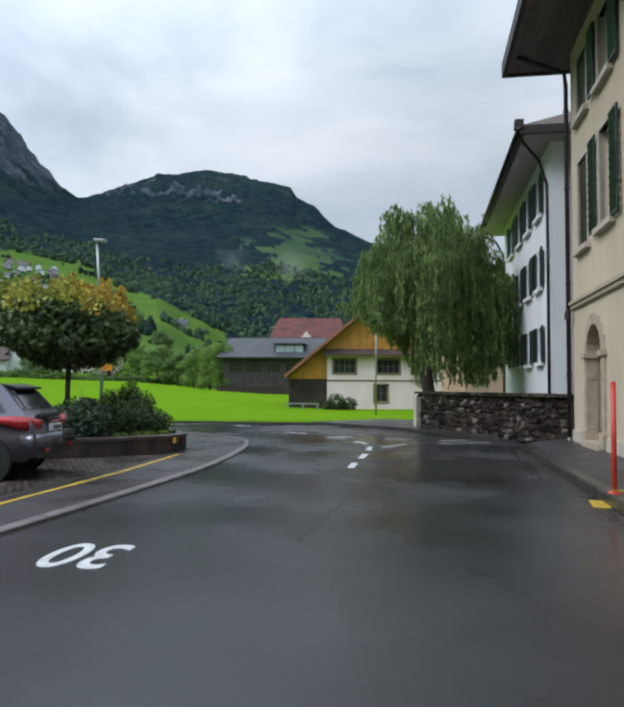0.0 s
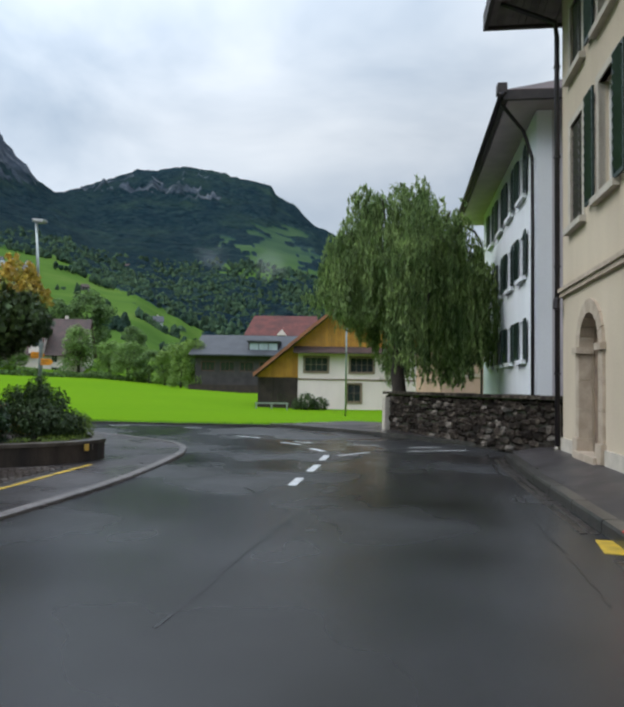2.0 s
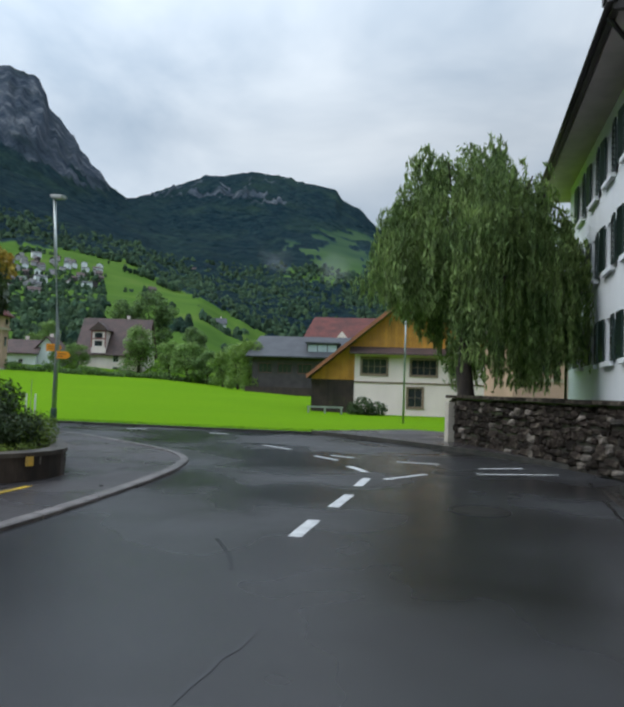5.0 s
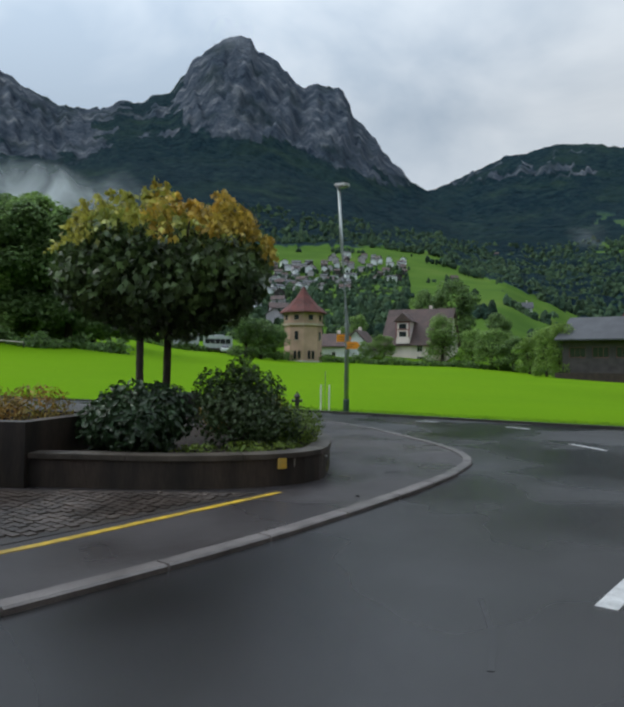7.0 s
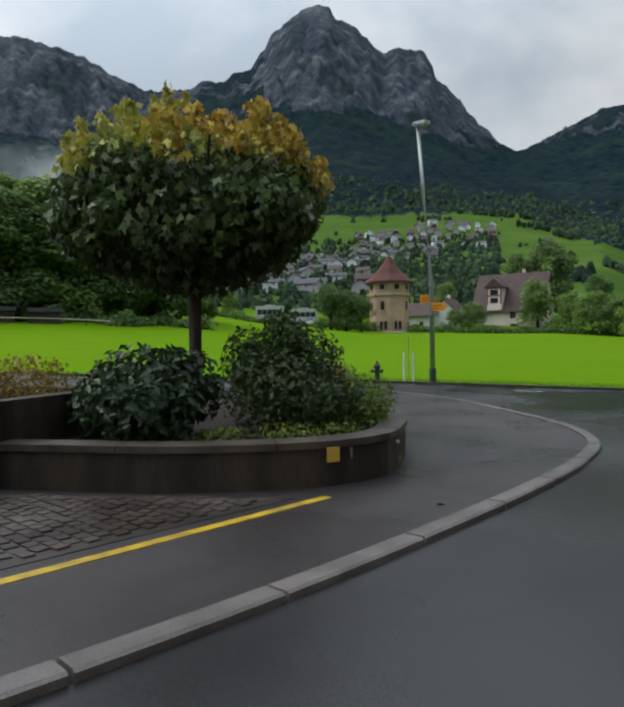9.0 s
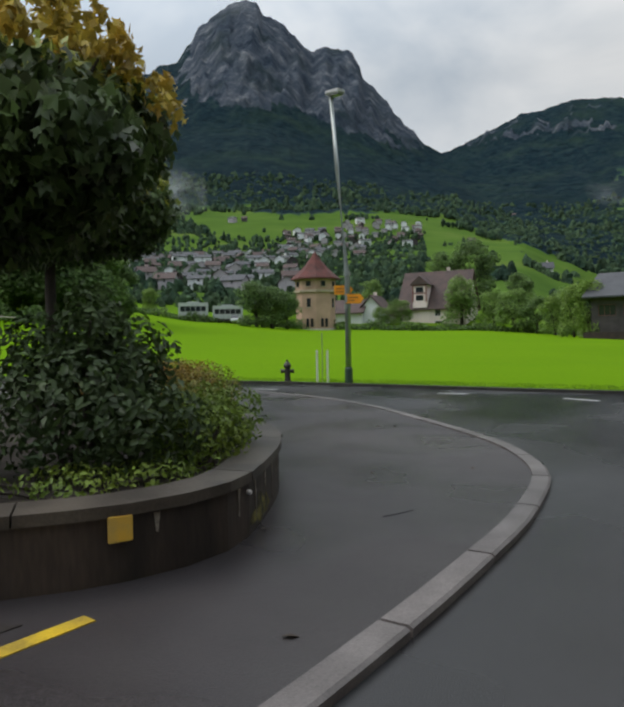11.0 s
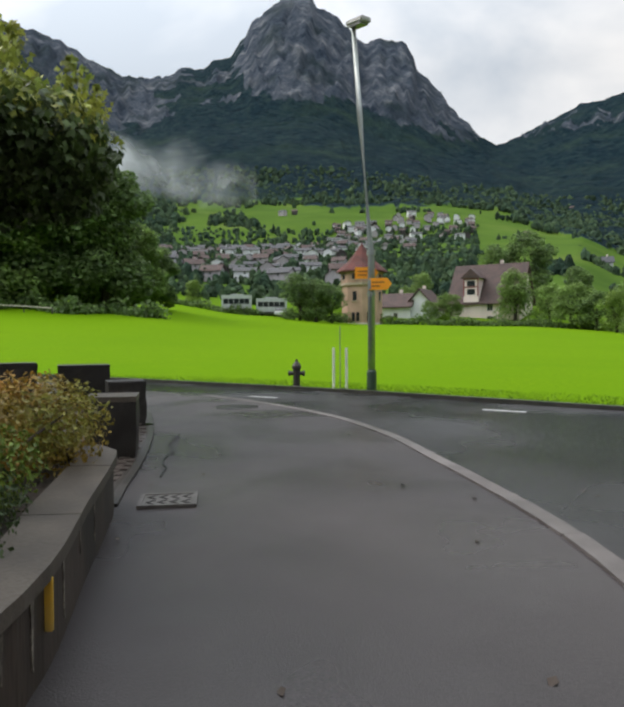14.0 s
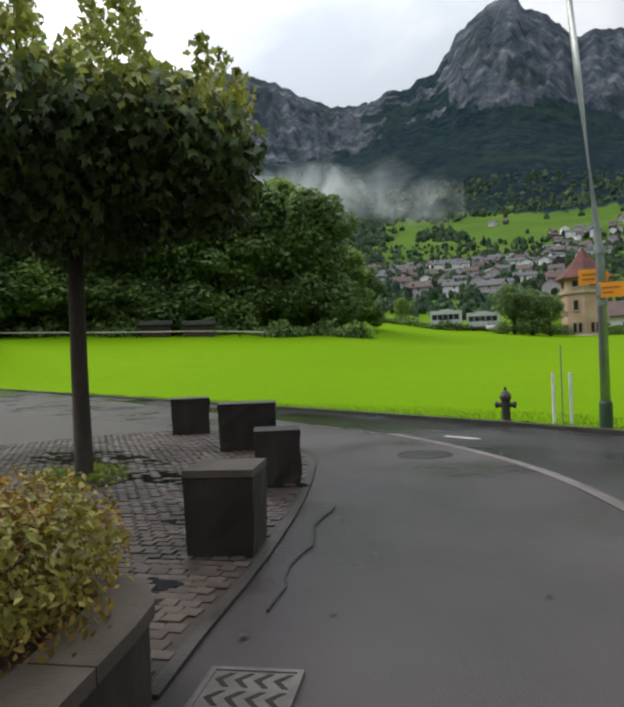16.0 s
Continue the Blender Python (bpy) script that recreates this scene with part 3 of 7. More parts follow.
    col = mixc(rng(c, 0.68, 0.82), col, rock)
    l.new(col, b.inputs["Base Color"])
    b.inputs["Roughness"].default_value = 0.9
    b.inputs["Specular IOR Level"].default_value = 0.02
    bp = n.new("ShaderNodeBump")
    bp.inputs["Strength"].default_value, bp.inputs["Distance"].default_value = 1.0, 22.0
    l.new(tex(0.045, 9, (1, 1, 0.5), 0.7), bp.inputs["Height"])
    far = n.new("ShaderNodeMath")
    far.operation = "MULTIPLY"
    l.new(rng(c, 0.22, 0.4), far.inputs[0])
    far.inputs[1].default_value = 1.0
    l.new(far.outputs["Value"], bp.inputs["Strength"])
    l.new(bp.outputs["Normal"], b.inputs["Normal"])
    return m


terrain = build_terrain()
terrain.data.materials.append(terrain_material())

# ---- road, walks, kerbs ----
KERB = smooth_line([(-7.2, -22), (-5.9, -10), (-4.75, 0), (-4.05, 4.5), (-3.42, 8.0), (-2.9, 11.3), (-2.68, 13.3), (-2.61, 15.3), (-2.63, 16.8), (-2.72, 18.0), (-3.05, 19.45),
                    (-4.05, 21.0), (-6.15, 23.05), (-7.4, 24.15), (-9.3, 25.35), (-11.6, 26.2), (-14, 26.7)])
FIELD_LINE = smooth_line([(-120, 22.5), (-55, 26.4), (-27, 28.0), (-17, 28.6), (-11, 28.75), (-6, 28.45), (-1.5, 28.4), (0.9, 28.9), (3.0, 30.5)], 2.0)

bm = bmesh.new()
prism(bm, [tuple(p) for p in FIELD_LINE] + [(5.6, 38), (8.8, 50), (30, 52), (30, -45), (-120, -45)], -0.5, 0.0)
part("road", bm, ASPHALT, None)
tagged(bpy.data.objects["road"], "wet dark asphalt road through a bend", "road", kind="structure")

# the walk inside the bend: a slab that sinks to the road beyond the tip
bm = bmesh.new()
inner = offset_line(KERB, 0.15)
line = [tuple(p) for p in inner]
prism(bm, line + [(-40, 26.9), (-40, -24)], -0.3, [max(0.010, min(0.032, 0.032 - 0.004 * max(0, p[1] - 20))) for p in line] + [0.010, 0.032])
walk_left = part("pavement_left", bm, ASPHALT_WALK, None)
tagged(walk_left, "wet asphalt walk with a pale granite kerb", "pavement", kind="structure")

for i in range(0, len(KERB) - 3, 3):
    a, b2 = KERB[i:i + 4], inner[i:i + 4]
    h = max(0.014, min(0.05, 0.05 - 0.006 * max(0, a[0][1] - 20)))
    # a short gap at either end of each stone
    a, b2 = a.copy(), b2.copy()
    for q in (a, b2):
        q[0] += (q[1] - q[0]) * 0.03
        q[-1] += (q[-2] - q[-1]) * 0.03
    bm = bmesh.new()
    # the worn upper edge towards the road
    band(bm, offset_line(a, 0.018), b2, -0.2, -0.2, h, h)
    band(bm, a, offset_line(a, 0.018), -0.2, -0.2, h - 0.012, h - 0.001)
    part("kerb_stone", bm, GRANITE, walk_left)

# edging along the field
bm = bmesh.new()
band(bm, offset_line(FIELD_LINE, 0.10), offset_line(FIELD_LINE, -0.06), -0.3, -0.3, 0.07, 0.07)
tagged(part("trim_field_edge", bm, DARK_KERB, None), "low dark edging between road and meadow", "kerb", kind="structure")

# the walk in front of the tall houses, rising to their walls
KERB_R = smooth_line([(-0.2, -22), (1.4, -8), (2.45, 0), (3.0, 5), (3.45, 9.5), (3.98, 14.5), (4.5, 18.2)], 0.6)


def facade_x(y):
    return 5.5 + 0.1 * (y - 17.15)


bm = bmesh.new()
wall_line = np.array([(facade_x(p[1]) + 0.3, p[1]) for p in KERB_R])
band(bm, offset_line(KERB_R, -0.2), wall_line, -0.3, -0.3, 0.14, 0.34)
pav_right = part("pavement_right", bm, ASPHALT_WALK, None)
tagged(pav_right, "sloping asphalt walk along the beige house", "pavement", kind="structure")
for i in range(0, len(KERB_R) - 2, 2):
    a = KERB_R[i:i + 3].copy()
    b2 = offset_line(KERB_R, -0.2)[i:i + 3].copy()
    for q in (a, b2):
        q[0] += (q[1] - q[0]) * 0.02
        q[-1] += (q[-2] - q[-1]) * 0.02
    bm = bmesh.new()
    band(bm, offset_line(a, -0.02), b2, -0.2, -0.2, 0.15, 0.15)
    band(bm, a, offset_line(a, -0.02), -0.2, -0.2, 0.12, 0.148)
    part("kerb_stone", bm, DARK_KERB, pav_right)

# raised corner in front of the old wall
CORNER = smooth_line([(-1.7, 28.35), (0.6, 26.1), (2.75, 23.5), (4.85, 20.3), (6.2, 19.2), (8.5, 18.6)], 0.6)
bm = bmesh.new()
prism(bm, [tuple(p) for p in offset_line(CORNER, 0.14)] + [(9, 24), (4.0, 30.2), (1.5, 31.5)], -0.3, 0.11)
pav_corner = part("pavement_corner", bm, ASPHALT_WALK, None)
tagged(pav_corner, "wet asphalt apron before the old stone wall", "pavement", kind="structure")
for i in range(0, len(CORNER) - 2, 2):
    a, b2 = CORNER[i:i + 3].copy(), offset_line(CORNER, 0.14)[i:i + 3].copy()
    bm = bmesh.new()
    band(bm, a, b2, -0.2, -0.2, 0.12, 0.12)
    part("kerb_stone", bm, DARK_KERB, pav_corner)

# ---- road markings ----
road = bpy.data.objects["road"]


def stripe(a, b, w, mat=PAINT_W, z=0.0, parent=road, name="painted_line"):
    d = Vector((b[0] - a[0], b[1] - a[1])).normalized()
    s = Vector((-d.y, d.x)) * w / 2
    bm = bmesh.new()
    prism(bm, [(a[0] - s.x, a[1] - s.y), (b[0] - s.x, b[1] - s.y), (b[0] + s.x, b[1] + s.y), (a[0] + s.x, a[1] + s.y)], z - 0.01, z + 0.004)
    return part(name, bm, mat, parent)


for a, b in (((-0.02, 13.18), (0.07, 14.06)), ((0.20, 14.95), (0.33, 16.02)), ((0.40, 16.9), (0.50, 17.9)), ((0.44, 18.78), (0.10, 19.55))):
    stripe(a, b, 0.14)
for a, b in (((0.79, 17.85), (1.51, 18.86)), ((1.0, 20.8), (1.87, 20.7)), ((-0.76, 21.28), (-0.22, 20.6)), ((-0.43, 21.55), (0.09, 21.2)),
             ((-2.3, 23.4), (-1.5, 22.6)), ((2.45, 19.25), (3.98, 19.75)), ((2.6, 20.2), (3.5, 20.6)),
             ((-12.4, 26.9), (-11.7, 26.95)), ((-7.5, 27.3), (-6.8, 27.35)), ((-4.7, 27.0), (-4.0, 26.7))):
    stripe(a, b, 0.10)

# the painted 30, to be read by those who come the other way
def road_number(text, m):
    cu = bpy.data.curves.new("painted_number", "FONT")
    cu.body, cu.size, cu.extrude, cu.align_x, cu.offset = text, 1.0, 0.002, "CENTER", 0.012
    tmp = new("tmp_text", cu)
    dg = bpy.context.evaluated_depsgraph_get()
    me = bpy.data.meshes.new_from_object(tmp.evaluated_get(dg))
    bpy.data.objects.remove(tmp)
    me.materials.clear()
    me.materials.append(PAINT_W)
    ob = part("painted_number", me, PAINT_W, road, "white painted road number 30")
    ob.matrix_basis = m
    return ob


road_number("30", Matrix.Translation((-2.40, 6.56, 0.004)) @ Matrix.Rotation(math.pi - 0.06, 4, "Z") @ Matrix.Diagonal((0.72, 1.22, 1, 1)))

# repaired cracks
def crack(points, w, parent=road, z=0.0):
    line = smooth_line(points, 0.15)
    line = line + RNG.normal(0, 0.012, line.shape)
    bm = bmesh.new()
    band(bm, line, offset_line(line, w), -0.01, -0.01, z + 0.003, z + 0.003)
    return part("sealed_crack", bm, SEAL, parent)


crack([(-0.52, 6.92), (-0.40, 7.54), (-0.27, 8.29), (-0.15, 9.05), (0.15, 10.64)], 0.03)
crack([(-0.75, 12.9), (-0.52, 12.4), (-0.36, 11.9)], 0.035)
crack([(3.1, 10.6), (3.45, 13.2), (3.9, 16.5), (4.3, 18.7)], 0.05)
crack([(2.6, 7.6), (2.9, 9.9), (3.2, 12.4)], 0.02)
crack([(-3.56, 17.25), (-3.5, 17.36), (-3.44, 17.5)], 0.008, walk_left, 0.032)
crack([(-9.3, 22.35), (-8.75, 21.75), (-8.5, 21.6), (-8.1, 21.1), (-7.75, 20.85), (-7.5, 20.6)], 0.012, walk_left, 0.030)

# manhole covers
def manhole(x, y, z, r=0.33):
    t = thing("manhole_cover", "round cast iron manhole cover in wet asphalt", "manhole cover", pose(x, y, z), "manhole covers")
    part("rim", lathe(bmesh.new(), [(r + 0.05, -0.03), (r + 0.05, 0.005), (r + 0.01, 0.005), (r + 0.01, -0.03)], 28), IRON_COVER, t)
    part("lid", lathe(bmesh.new(), [(r, -0.03), (r, 0.004), (r - 0.05, 0.009), (0.02, 0.007)], 28), IRON_COVER, t)


manhole(2.0, 15.25, 0.0)
manhole(-11.1, 25.2, 0.012)

# yellow line of the parking bay
for a, b in (((-5.55, 0.5), (-4.62, 7.6)), ((-4.62, 7.6), (-4.06, 12.0)), ((-4.06, 12.0), (-3.86, 15.1))):
    stripe(a, b, 0.09, PAINT_Y, 0.032, walk_left, "yellow_line")
stripe((3.28, 9.15), (3.42, 9.75), 0.22, PAINT_Y, 0.0, road, "yellow_patch")
stripe((3.50, 9.42), (4.6, 9.52), 0.08, PAINT_Y, 0.19, pav_right, "yellow_line")

# ---- planter with its walls ----
PLANTER = smooth_line([(-6.5, 13.62), (-5.9, 13.95), (-5.2, 14.32), (-4.55, 14.85), (-4.08, 15.5), (-3.97, 16.15), (-4.2, 16.75), (-4.62, 17.5), (-5.1, 18.1), (-5.8, 18.72),
                       (-6.5, 19.35), (-6.95, 19.72), (-7.25, 19.80), (-7.6, 19.6)], 0.22)
PH = 0.44
planter = thing("planter", "low curved planter of stained dark concrete with grey coping", "planter")
bm = bmesh.new()
band(bm, PLANTER, offset_line(PLANTER, 0.20), 0, 0, PH - 0.07, PH - 0.07)
part("wall", bm, CONCRETE_DARK, planter, "rain-stained dark concrete", smooth=False)
k = len(PLANTER)
cuts = list(range(0, k - 1, 5)) + [k - 1]
for i, j in zip(cuts, cuts[1:]):
    seg = slice(i, j + 1)
    o, q = offset_line(PLANTER, -0.025)[seg].copy(), offset_line(PLANTER, 0.235)[seg].copy()
    for w in (o, q):
        w[0] += (w[1] - w[0]) * 0.02
        w[-1] += (w[-2] - w[-1]) * 0.02
    bm = bmesh.new()
    band(bm, o, q, PH - 0.07, PH - 0.07, PH - 0.008, PH)
    part("coping_stone", bm, COPING, planter)
bm = bmesh.new()
prism(bm, [tuple(p) for p in offset_line(PLANTER, 0.19)] + [(-9.2, 18.0), (-9.2, 14.9), (-7.3, 15.1)], 0.05, PH - 0.1)
part("soil", bm, SOIL, planter, "bare brown soil")
bm = bmesh.new()
prism(bm, [(-6.45, 13.55), (-10.8, 11.4), (-10.95, 11.65), (-6.75, 13.75), (-7.45, 15.25), (-9.6, 14.7), (-9.7, 15.0), (-7.3, 15.6)], 0, 0.80)
part("raised_wall", bm, CONCRETE_DARK, planter, "taller dark concrete wall", bevel=0.012)
bm = bmesh.new()
box(bm, -0.062, 0.062, -0.012, 0.012, -0.065, 0.065, pose(-4.075, 15.46, 0.31, 0, 0, 70))
part("yellow_marker", bm, SIGN_YELLOW, planter, "square yellow marker plate", bevel=0.004)
bm = bmesh.new()
box(bm, -0.05, 0.05, -0.01, 0.01, -0.10, 0.10, pose(-5.13, 18.10, 0.28, 0, 0, 221))
part("yellow_marker", bm, SIGN_YELLOW, planter, "narrow yellow marker plate", bevel=0.004)
LIME_RUN = material("lime_run", (0.26, 0.235, 0.20), 0.8, (0.07, 0.06, 0.05), 9, 0.4, 60)
for f, h in ((0.38, 0.10), (0.42, 0.16), (0.45, 0.24), (0.48, 0.12), (0.51, 0.26), (0.54, 0.2), (0.57, 0.27), (0.60, 0.16), (0.63, 0.24), (0.66, 0.2), (0.70, 0.25), (0.76, 0.14), (0.82, 0.22)):
    i = int(f * (k - 1))
    p, d = (PLANTER[i] + PLANTER[i + 1]) / 2, PLANTER[i + 1] - PLANTER[i]
    bm = bmesh.new()
    prism(bm, [(-0.018, 0.0), (-0.006, -h), (0.004, -h * 1.05), (0.010, -h * 0.5), (0.018, 0.0)], -0.003, 0.005, pose(p[0], p[1], 0.355, 0, 0, math.degrees(math.atan2(d[1], d[0]))) @ Matrix.Rotation(math.pi / 2, 4, "X"))
    part("lime_run", bm, LIME_RUN, planter, "pale lime run")
# yellow-green lichen low on the rounded end
LICHEN = material("yellow_lichen", (0.17, 0.15, 0.03), 0.9, (0.035, 0.03, 0.014), 14, 0.5, 50, 0.01, 40, mix_lo=0.4, mix_hi=0.6)
bm = bmesh.new()
i0 = int(0.45 * (k - 1))
edge_line = offset_line(PLANTER, -0.004)[i0:i0 + 3]
prev = None
for q in np.linspace(0, 2, 13):
    a_, f_ = int(min(q, 1.999)), q - int(min(q, 1.999))
    p = edge_line[a_] * (1 - f_) + edge_line[a_ + 1] * f_
    swell = math.sin(math.pi * q / 2) * (0.8 + 0.3 * math.sin(9 * q))
    row = [bm.verts.new((p[0], p[1], 0.10 - 0.05 * swell)), bm.verts.new((p[0], p[1], 0.11 + 0.13 * swell))]
    if prev:
        bm.faces.new((prev[0], row[0], row[1], prev[1]))
    prev = row
part("lichen_patch", bm, LICHEN, planter, "yellow-green lichen")
part("drain_spout", lathe(bmesh.new(), [(0.012, -0.03), (0.016, 0.0), (0.012, 0.015)], 10, pose(-4.03, 16.42, 0.31, 0, 90, 15)), PLATE, planter, "small white pipe end")


def shrub(name, label, x, y, z, blobs, n, size, mat, seed, stems=7, group="planter shrubs", category="shrub"):
    rng = np.random.default_rng(seed)
    t = thing(name, label, category, pose(x, y, z), group)
    p, nr = blob_points(n, blobs, rng, 0.55)
    keep = p[:, 2] > 0.02
    part("foliage", leaf_mesh("foliage", p[keep], nr[keep], size, mat, 0.5, rng), mat, t)
    bm = bmesh.new()
    for i in range(stems):
        b = blobs[i % len(blobs)]
        a = rng.uniform(0, 6.28)
        tip = (b[0] + 0.5 * b[3] * math.cos(a), b[1] + 0.5 * b[3] * math.sin(a), b[2] + 0.3 * b[4])
        tube(bm, [(0.1 * math.cos(a), 0.1 * math.sin(a), -0.06), (tip[0] * 0.5, tip[1] * 0.5, tip[2] * 0.5), tip], [0.02, 0.014, 0.006], 6)
    part("stem", bm, BARK, t)
    return t


SOIL_Z = PH - 0.1
shrub("rhododendron_bush", "rounded dark green rhododendron bush in the planter", -6.15, 15.0, SOIL_Z, [(0, 0, 0.45, 0.62, 0.50), (-0.4, -0.1, 0.35, 0.45, 0.38), (0.4, -0.25, 0.32, 0.48, 0.36), (0.1, 0.3, 0.5, 0.5, 0.45)], 3800, 0.12, LEAF_DARK, 11)
shrub("leafy_shrub", "loose leafy shrub with upright shoots in the planter", -5.35, 16.2, SOIL_Z, [(0, 0, 0.45, 0.7, 0.5), (-0.35, 0.35, 0.65, 0.5, 0.5), (0.45, 0.1, 0.35, 0.5, 0.35), (-0.1, 0.2, 0.95, 0.28, 0.38), (-0.5, 0, 0.75, 0.3, 0.4), (0.2, 0.35, 0.8, 0.3, 0.3)], 6500, 0.075, LEAF_SHRUB, 12)
shrub("low_lime_shrub", "low shrub with lime-green young leaves", -4.75, 16.75, SOIL_Z, [(0, 0, 0.25, 0.38, 0.3), (-0.25, 0.45, 0.3, 0.4, 0.3)], 2200, 0.05, LEAF_LIME, 13)
shrub("rusty_hedge", "low hedge with rust and yellow autumn leaves", -6.6, 18.35, SOIL_Z, [(0, 0, 0.35, 0.5, 0.38), (-0.7, 0.55, 0.35, 0.5, 0.36), (-1.2, 0.5, 0.3, 0.5, 0.34), (0.45, -0.55, 0.3, 0.45, 0.34), (-0.5, -0.3, 0.35, 0.5, 0.4), (-0.35, 0.82, 0.32, 0.45, 0.36), (-0.75, 1.0, 0.3, 0.4, 0.34)], 18700, 0.042, LEAF_RUST, 14)
shrub("low_weeds", "low yellow-green weeds between shrubs and coping", -4.85, 15.75, SOIL_Z, [(0, 0, 0.05, 0.35, 0.12), (-0.45, -0.45, 0.05, 0.3, 0.10), (0.25, 0.45, 0.05, 0.3, 0.12), (-0.9, -0.75, 0.05, 0.25, 0.09)], 1500, 0.045, LEAF_LIME, 17)
shrub("lime_ground_cover", "green and lime ground cover by the coping", -5.7, 17.75, SOIL_Z, [(0, 0, 0.12, 0.5, 0.2), (0.55, -0.6, 0.12, 0.45, 0.2), (-0.4, 0.35, 0.14, 0.45, 0.24)], 7000, 0.034, LEAF_SHRUB, 15)
shrub("yellow_shrub", "yellow-green shrub with small bright leaves behind the coping", -5.95, 18.0, SOIL_Z, [(0, 0, 0.2, 0.36, 0.26), (-0.35, 0.4, 0.24, 0.36, 0.26), (0.3, -0.4, 0.16, 0.3, 0.2)], 5200, 0.036, LEAF_LIME, 18)
shrub("rusty_hedge", "rust-brown low hedge behind the taller wall", -8.3, 14.1, 0.45, [(0, 0, 0.45, 0.6, 0.32), (-0.8, -0.4, 0.45, 0.6, 0.32), (0.6, 0.5, 0.45, 0.5, 0.32)], 3740, 0.056, LEAF_RUST, 16)


def maple(name, label, x, y, z, trunk_h, rad, ht, seed, lean=(0, 0), tips=None, stem=1.0, turn=0.27):
    tips = tips or LEAF_ORANGE
    rng = np.random.default_rng(seed)
    t = thing(name, label, "tree", pose(x, y, z), "clipped maples")
    bm = bmesh.new()
    top = (lean[0], lean[1], trunk_h + 0.3)
    tube(bm, [(0, 0, -0.1), (0.02, 0.01, 0.15), (lean[0] * 0.5, lean[1] * 0.5, trunk_h * 0.5), top], [0.14 * stem, 0.10 * stem, 0.09 * stem, 0.085 * stem], 12)
    part("trunk", bm, BARK, t, smooth=True)
    for i in range(9):
        a = i * 2.4
        e = (top[0] + rad * 0.7 * math.cos(a), top[1] + rad * 0.7 * math.sin(a), trunk_h + ht * (0.35 + 0.4 * rng.random()))
        mid = (top[0] + rad * 0.3 * math.cos(a), top[1] + rad * 0.3 * math.sin(a), trunk_h + ht * 0.25)
        part("limb", tube(bmesh.new(), [top, mid, e], [0.06, 0.04, 0.012], 7), BARK, t)
    cz = trunk_h + ht * 0.42
    blobs = [(top[0], top[1], cz, rad * 0.86, ht * 0.46)]
    for i in range(15):
        a, e = rng.uniform(0, 6.28), rng.uniform(-0.5, 0.75)
        blobs.append((top[0] + rad * 0.62 * math.cos(a) * math.cos(e), top[1] + rad * 0.62 * math.sin(a) * math.cos(e), cz + ht * 0.33 * math.sin(e), rad * 0.42, ht * 0.24))
    p, nr = blob_points(40000, blobs, rng, 0.6)
    nr = nr + (0, 0, 0.7)
    top_z = cz + ht * turn
    upper = p[:, 2] + rng.normal(0, 0.07 * ht, len(p)) > top_z
    # leaf sprays hang in small bunches
    part("crown", leaf_mesh("crown", p[~upper], nr[~upper], 0.135, LEAF_MAPLE, 1.0, rng, 0.35, 0.75, True), LEAF_MAPLE, t, "dense dark green leaves")
    part("turning_leaves", leaf_mesh("turning_leaves", p[upper], nr[upper], 0.125, LEAF_YELLOW, 1.0, rng, 0.35, 0.75, True), LEAF_YELLOW, t, "yellow-green autumn leaves")
    # upright young shoots along the clipped top
    q, qn = [], []
    for i in range(52):
        a, f = rng.uniform(0, 6.28), math.sqrt(rng.random()) * 0.97
        bx, by = top[0] + rad * f * math.cos(a), top[1] + rad * f * math.sin(a)
        bz = cz + ht * 0.5 * math.sqrt(max(0, 1 - f * f)) * 0.9
        h = rng.uniform(0.2, 0.56)
        k = 64
        s = rng.random(k)
        q.append(np.stack([bx + rng.normal(0, 0.10, k) * (1.25 - s), by + rng.normal(0, 0.10, k) * (1.25 - s), bz + s * h], 1))
        qn.append(rng.normal(size=(k, 3)) + (0, 0, 0.4))
    # the shoots on the weather side have turned further
    q, qn = np.concatenate(q), np.concatenate(qn)
    late = 0.77 * q[:, 0] + 0.64 * q[:, 1] + rng.normal(0, 0.25, len(q)) > -0.1
    part("shoot_fringe", leaf_mesh("shoot_fringe", q[late], qn[late], 0.105, tips, 0.95, rng, 0.35, 0.8, True), tips, t, "orange-yellow young shoot tips")
    part("shoot_fringe", leaf_mesh("shoot_fringe", q[~late], qn[~late], 0.105, LEAF_GOLD, 0.95, rng, 0.35, 0.8, True), LEAF_GOLD, t, "greenish yellow young shoot tips")
    return t


maple("maple_tree", "clipped round maple turning yellow on top, in the planter", -7.1, 16.5, SOIL_Z, 1.68, 1.70, 2.12, 21, (0.05, 0), stem=0.72)
maple("maple_tree", "clipped round maple on the paved square", -12.4, 20.95, 0.03, 2.74, 2.3, 2.42, 22, (0, 0), LEAF_YELLOW, 1.1, 0.10)


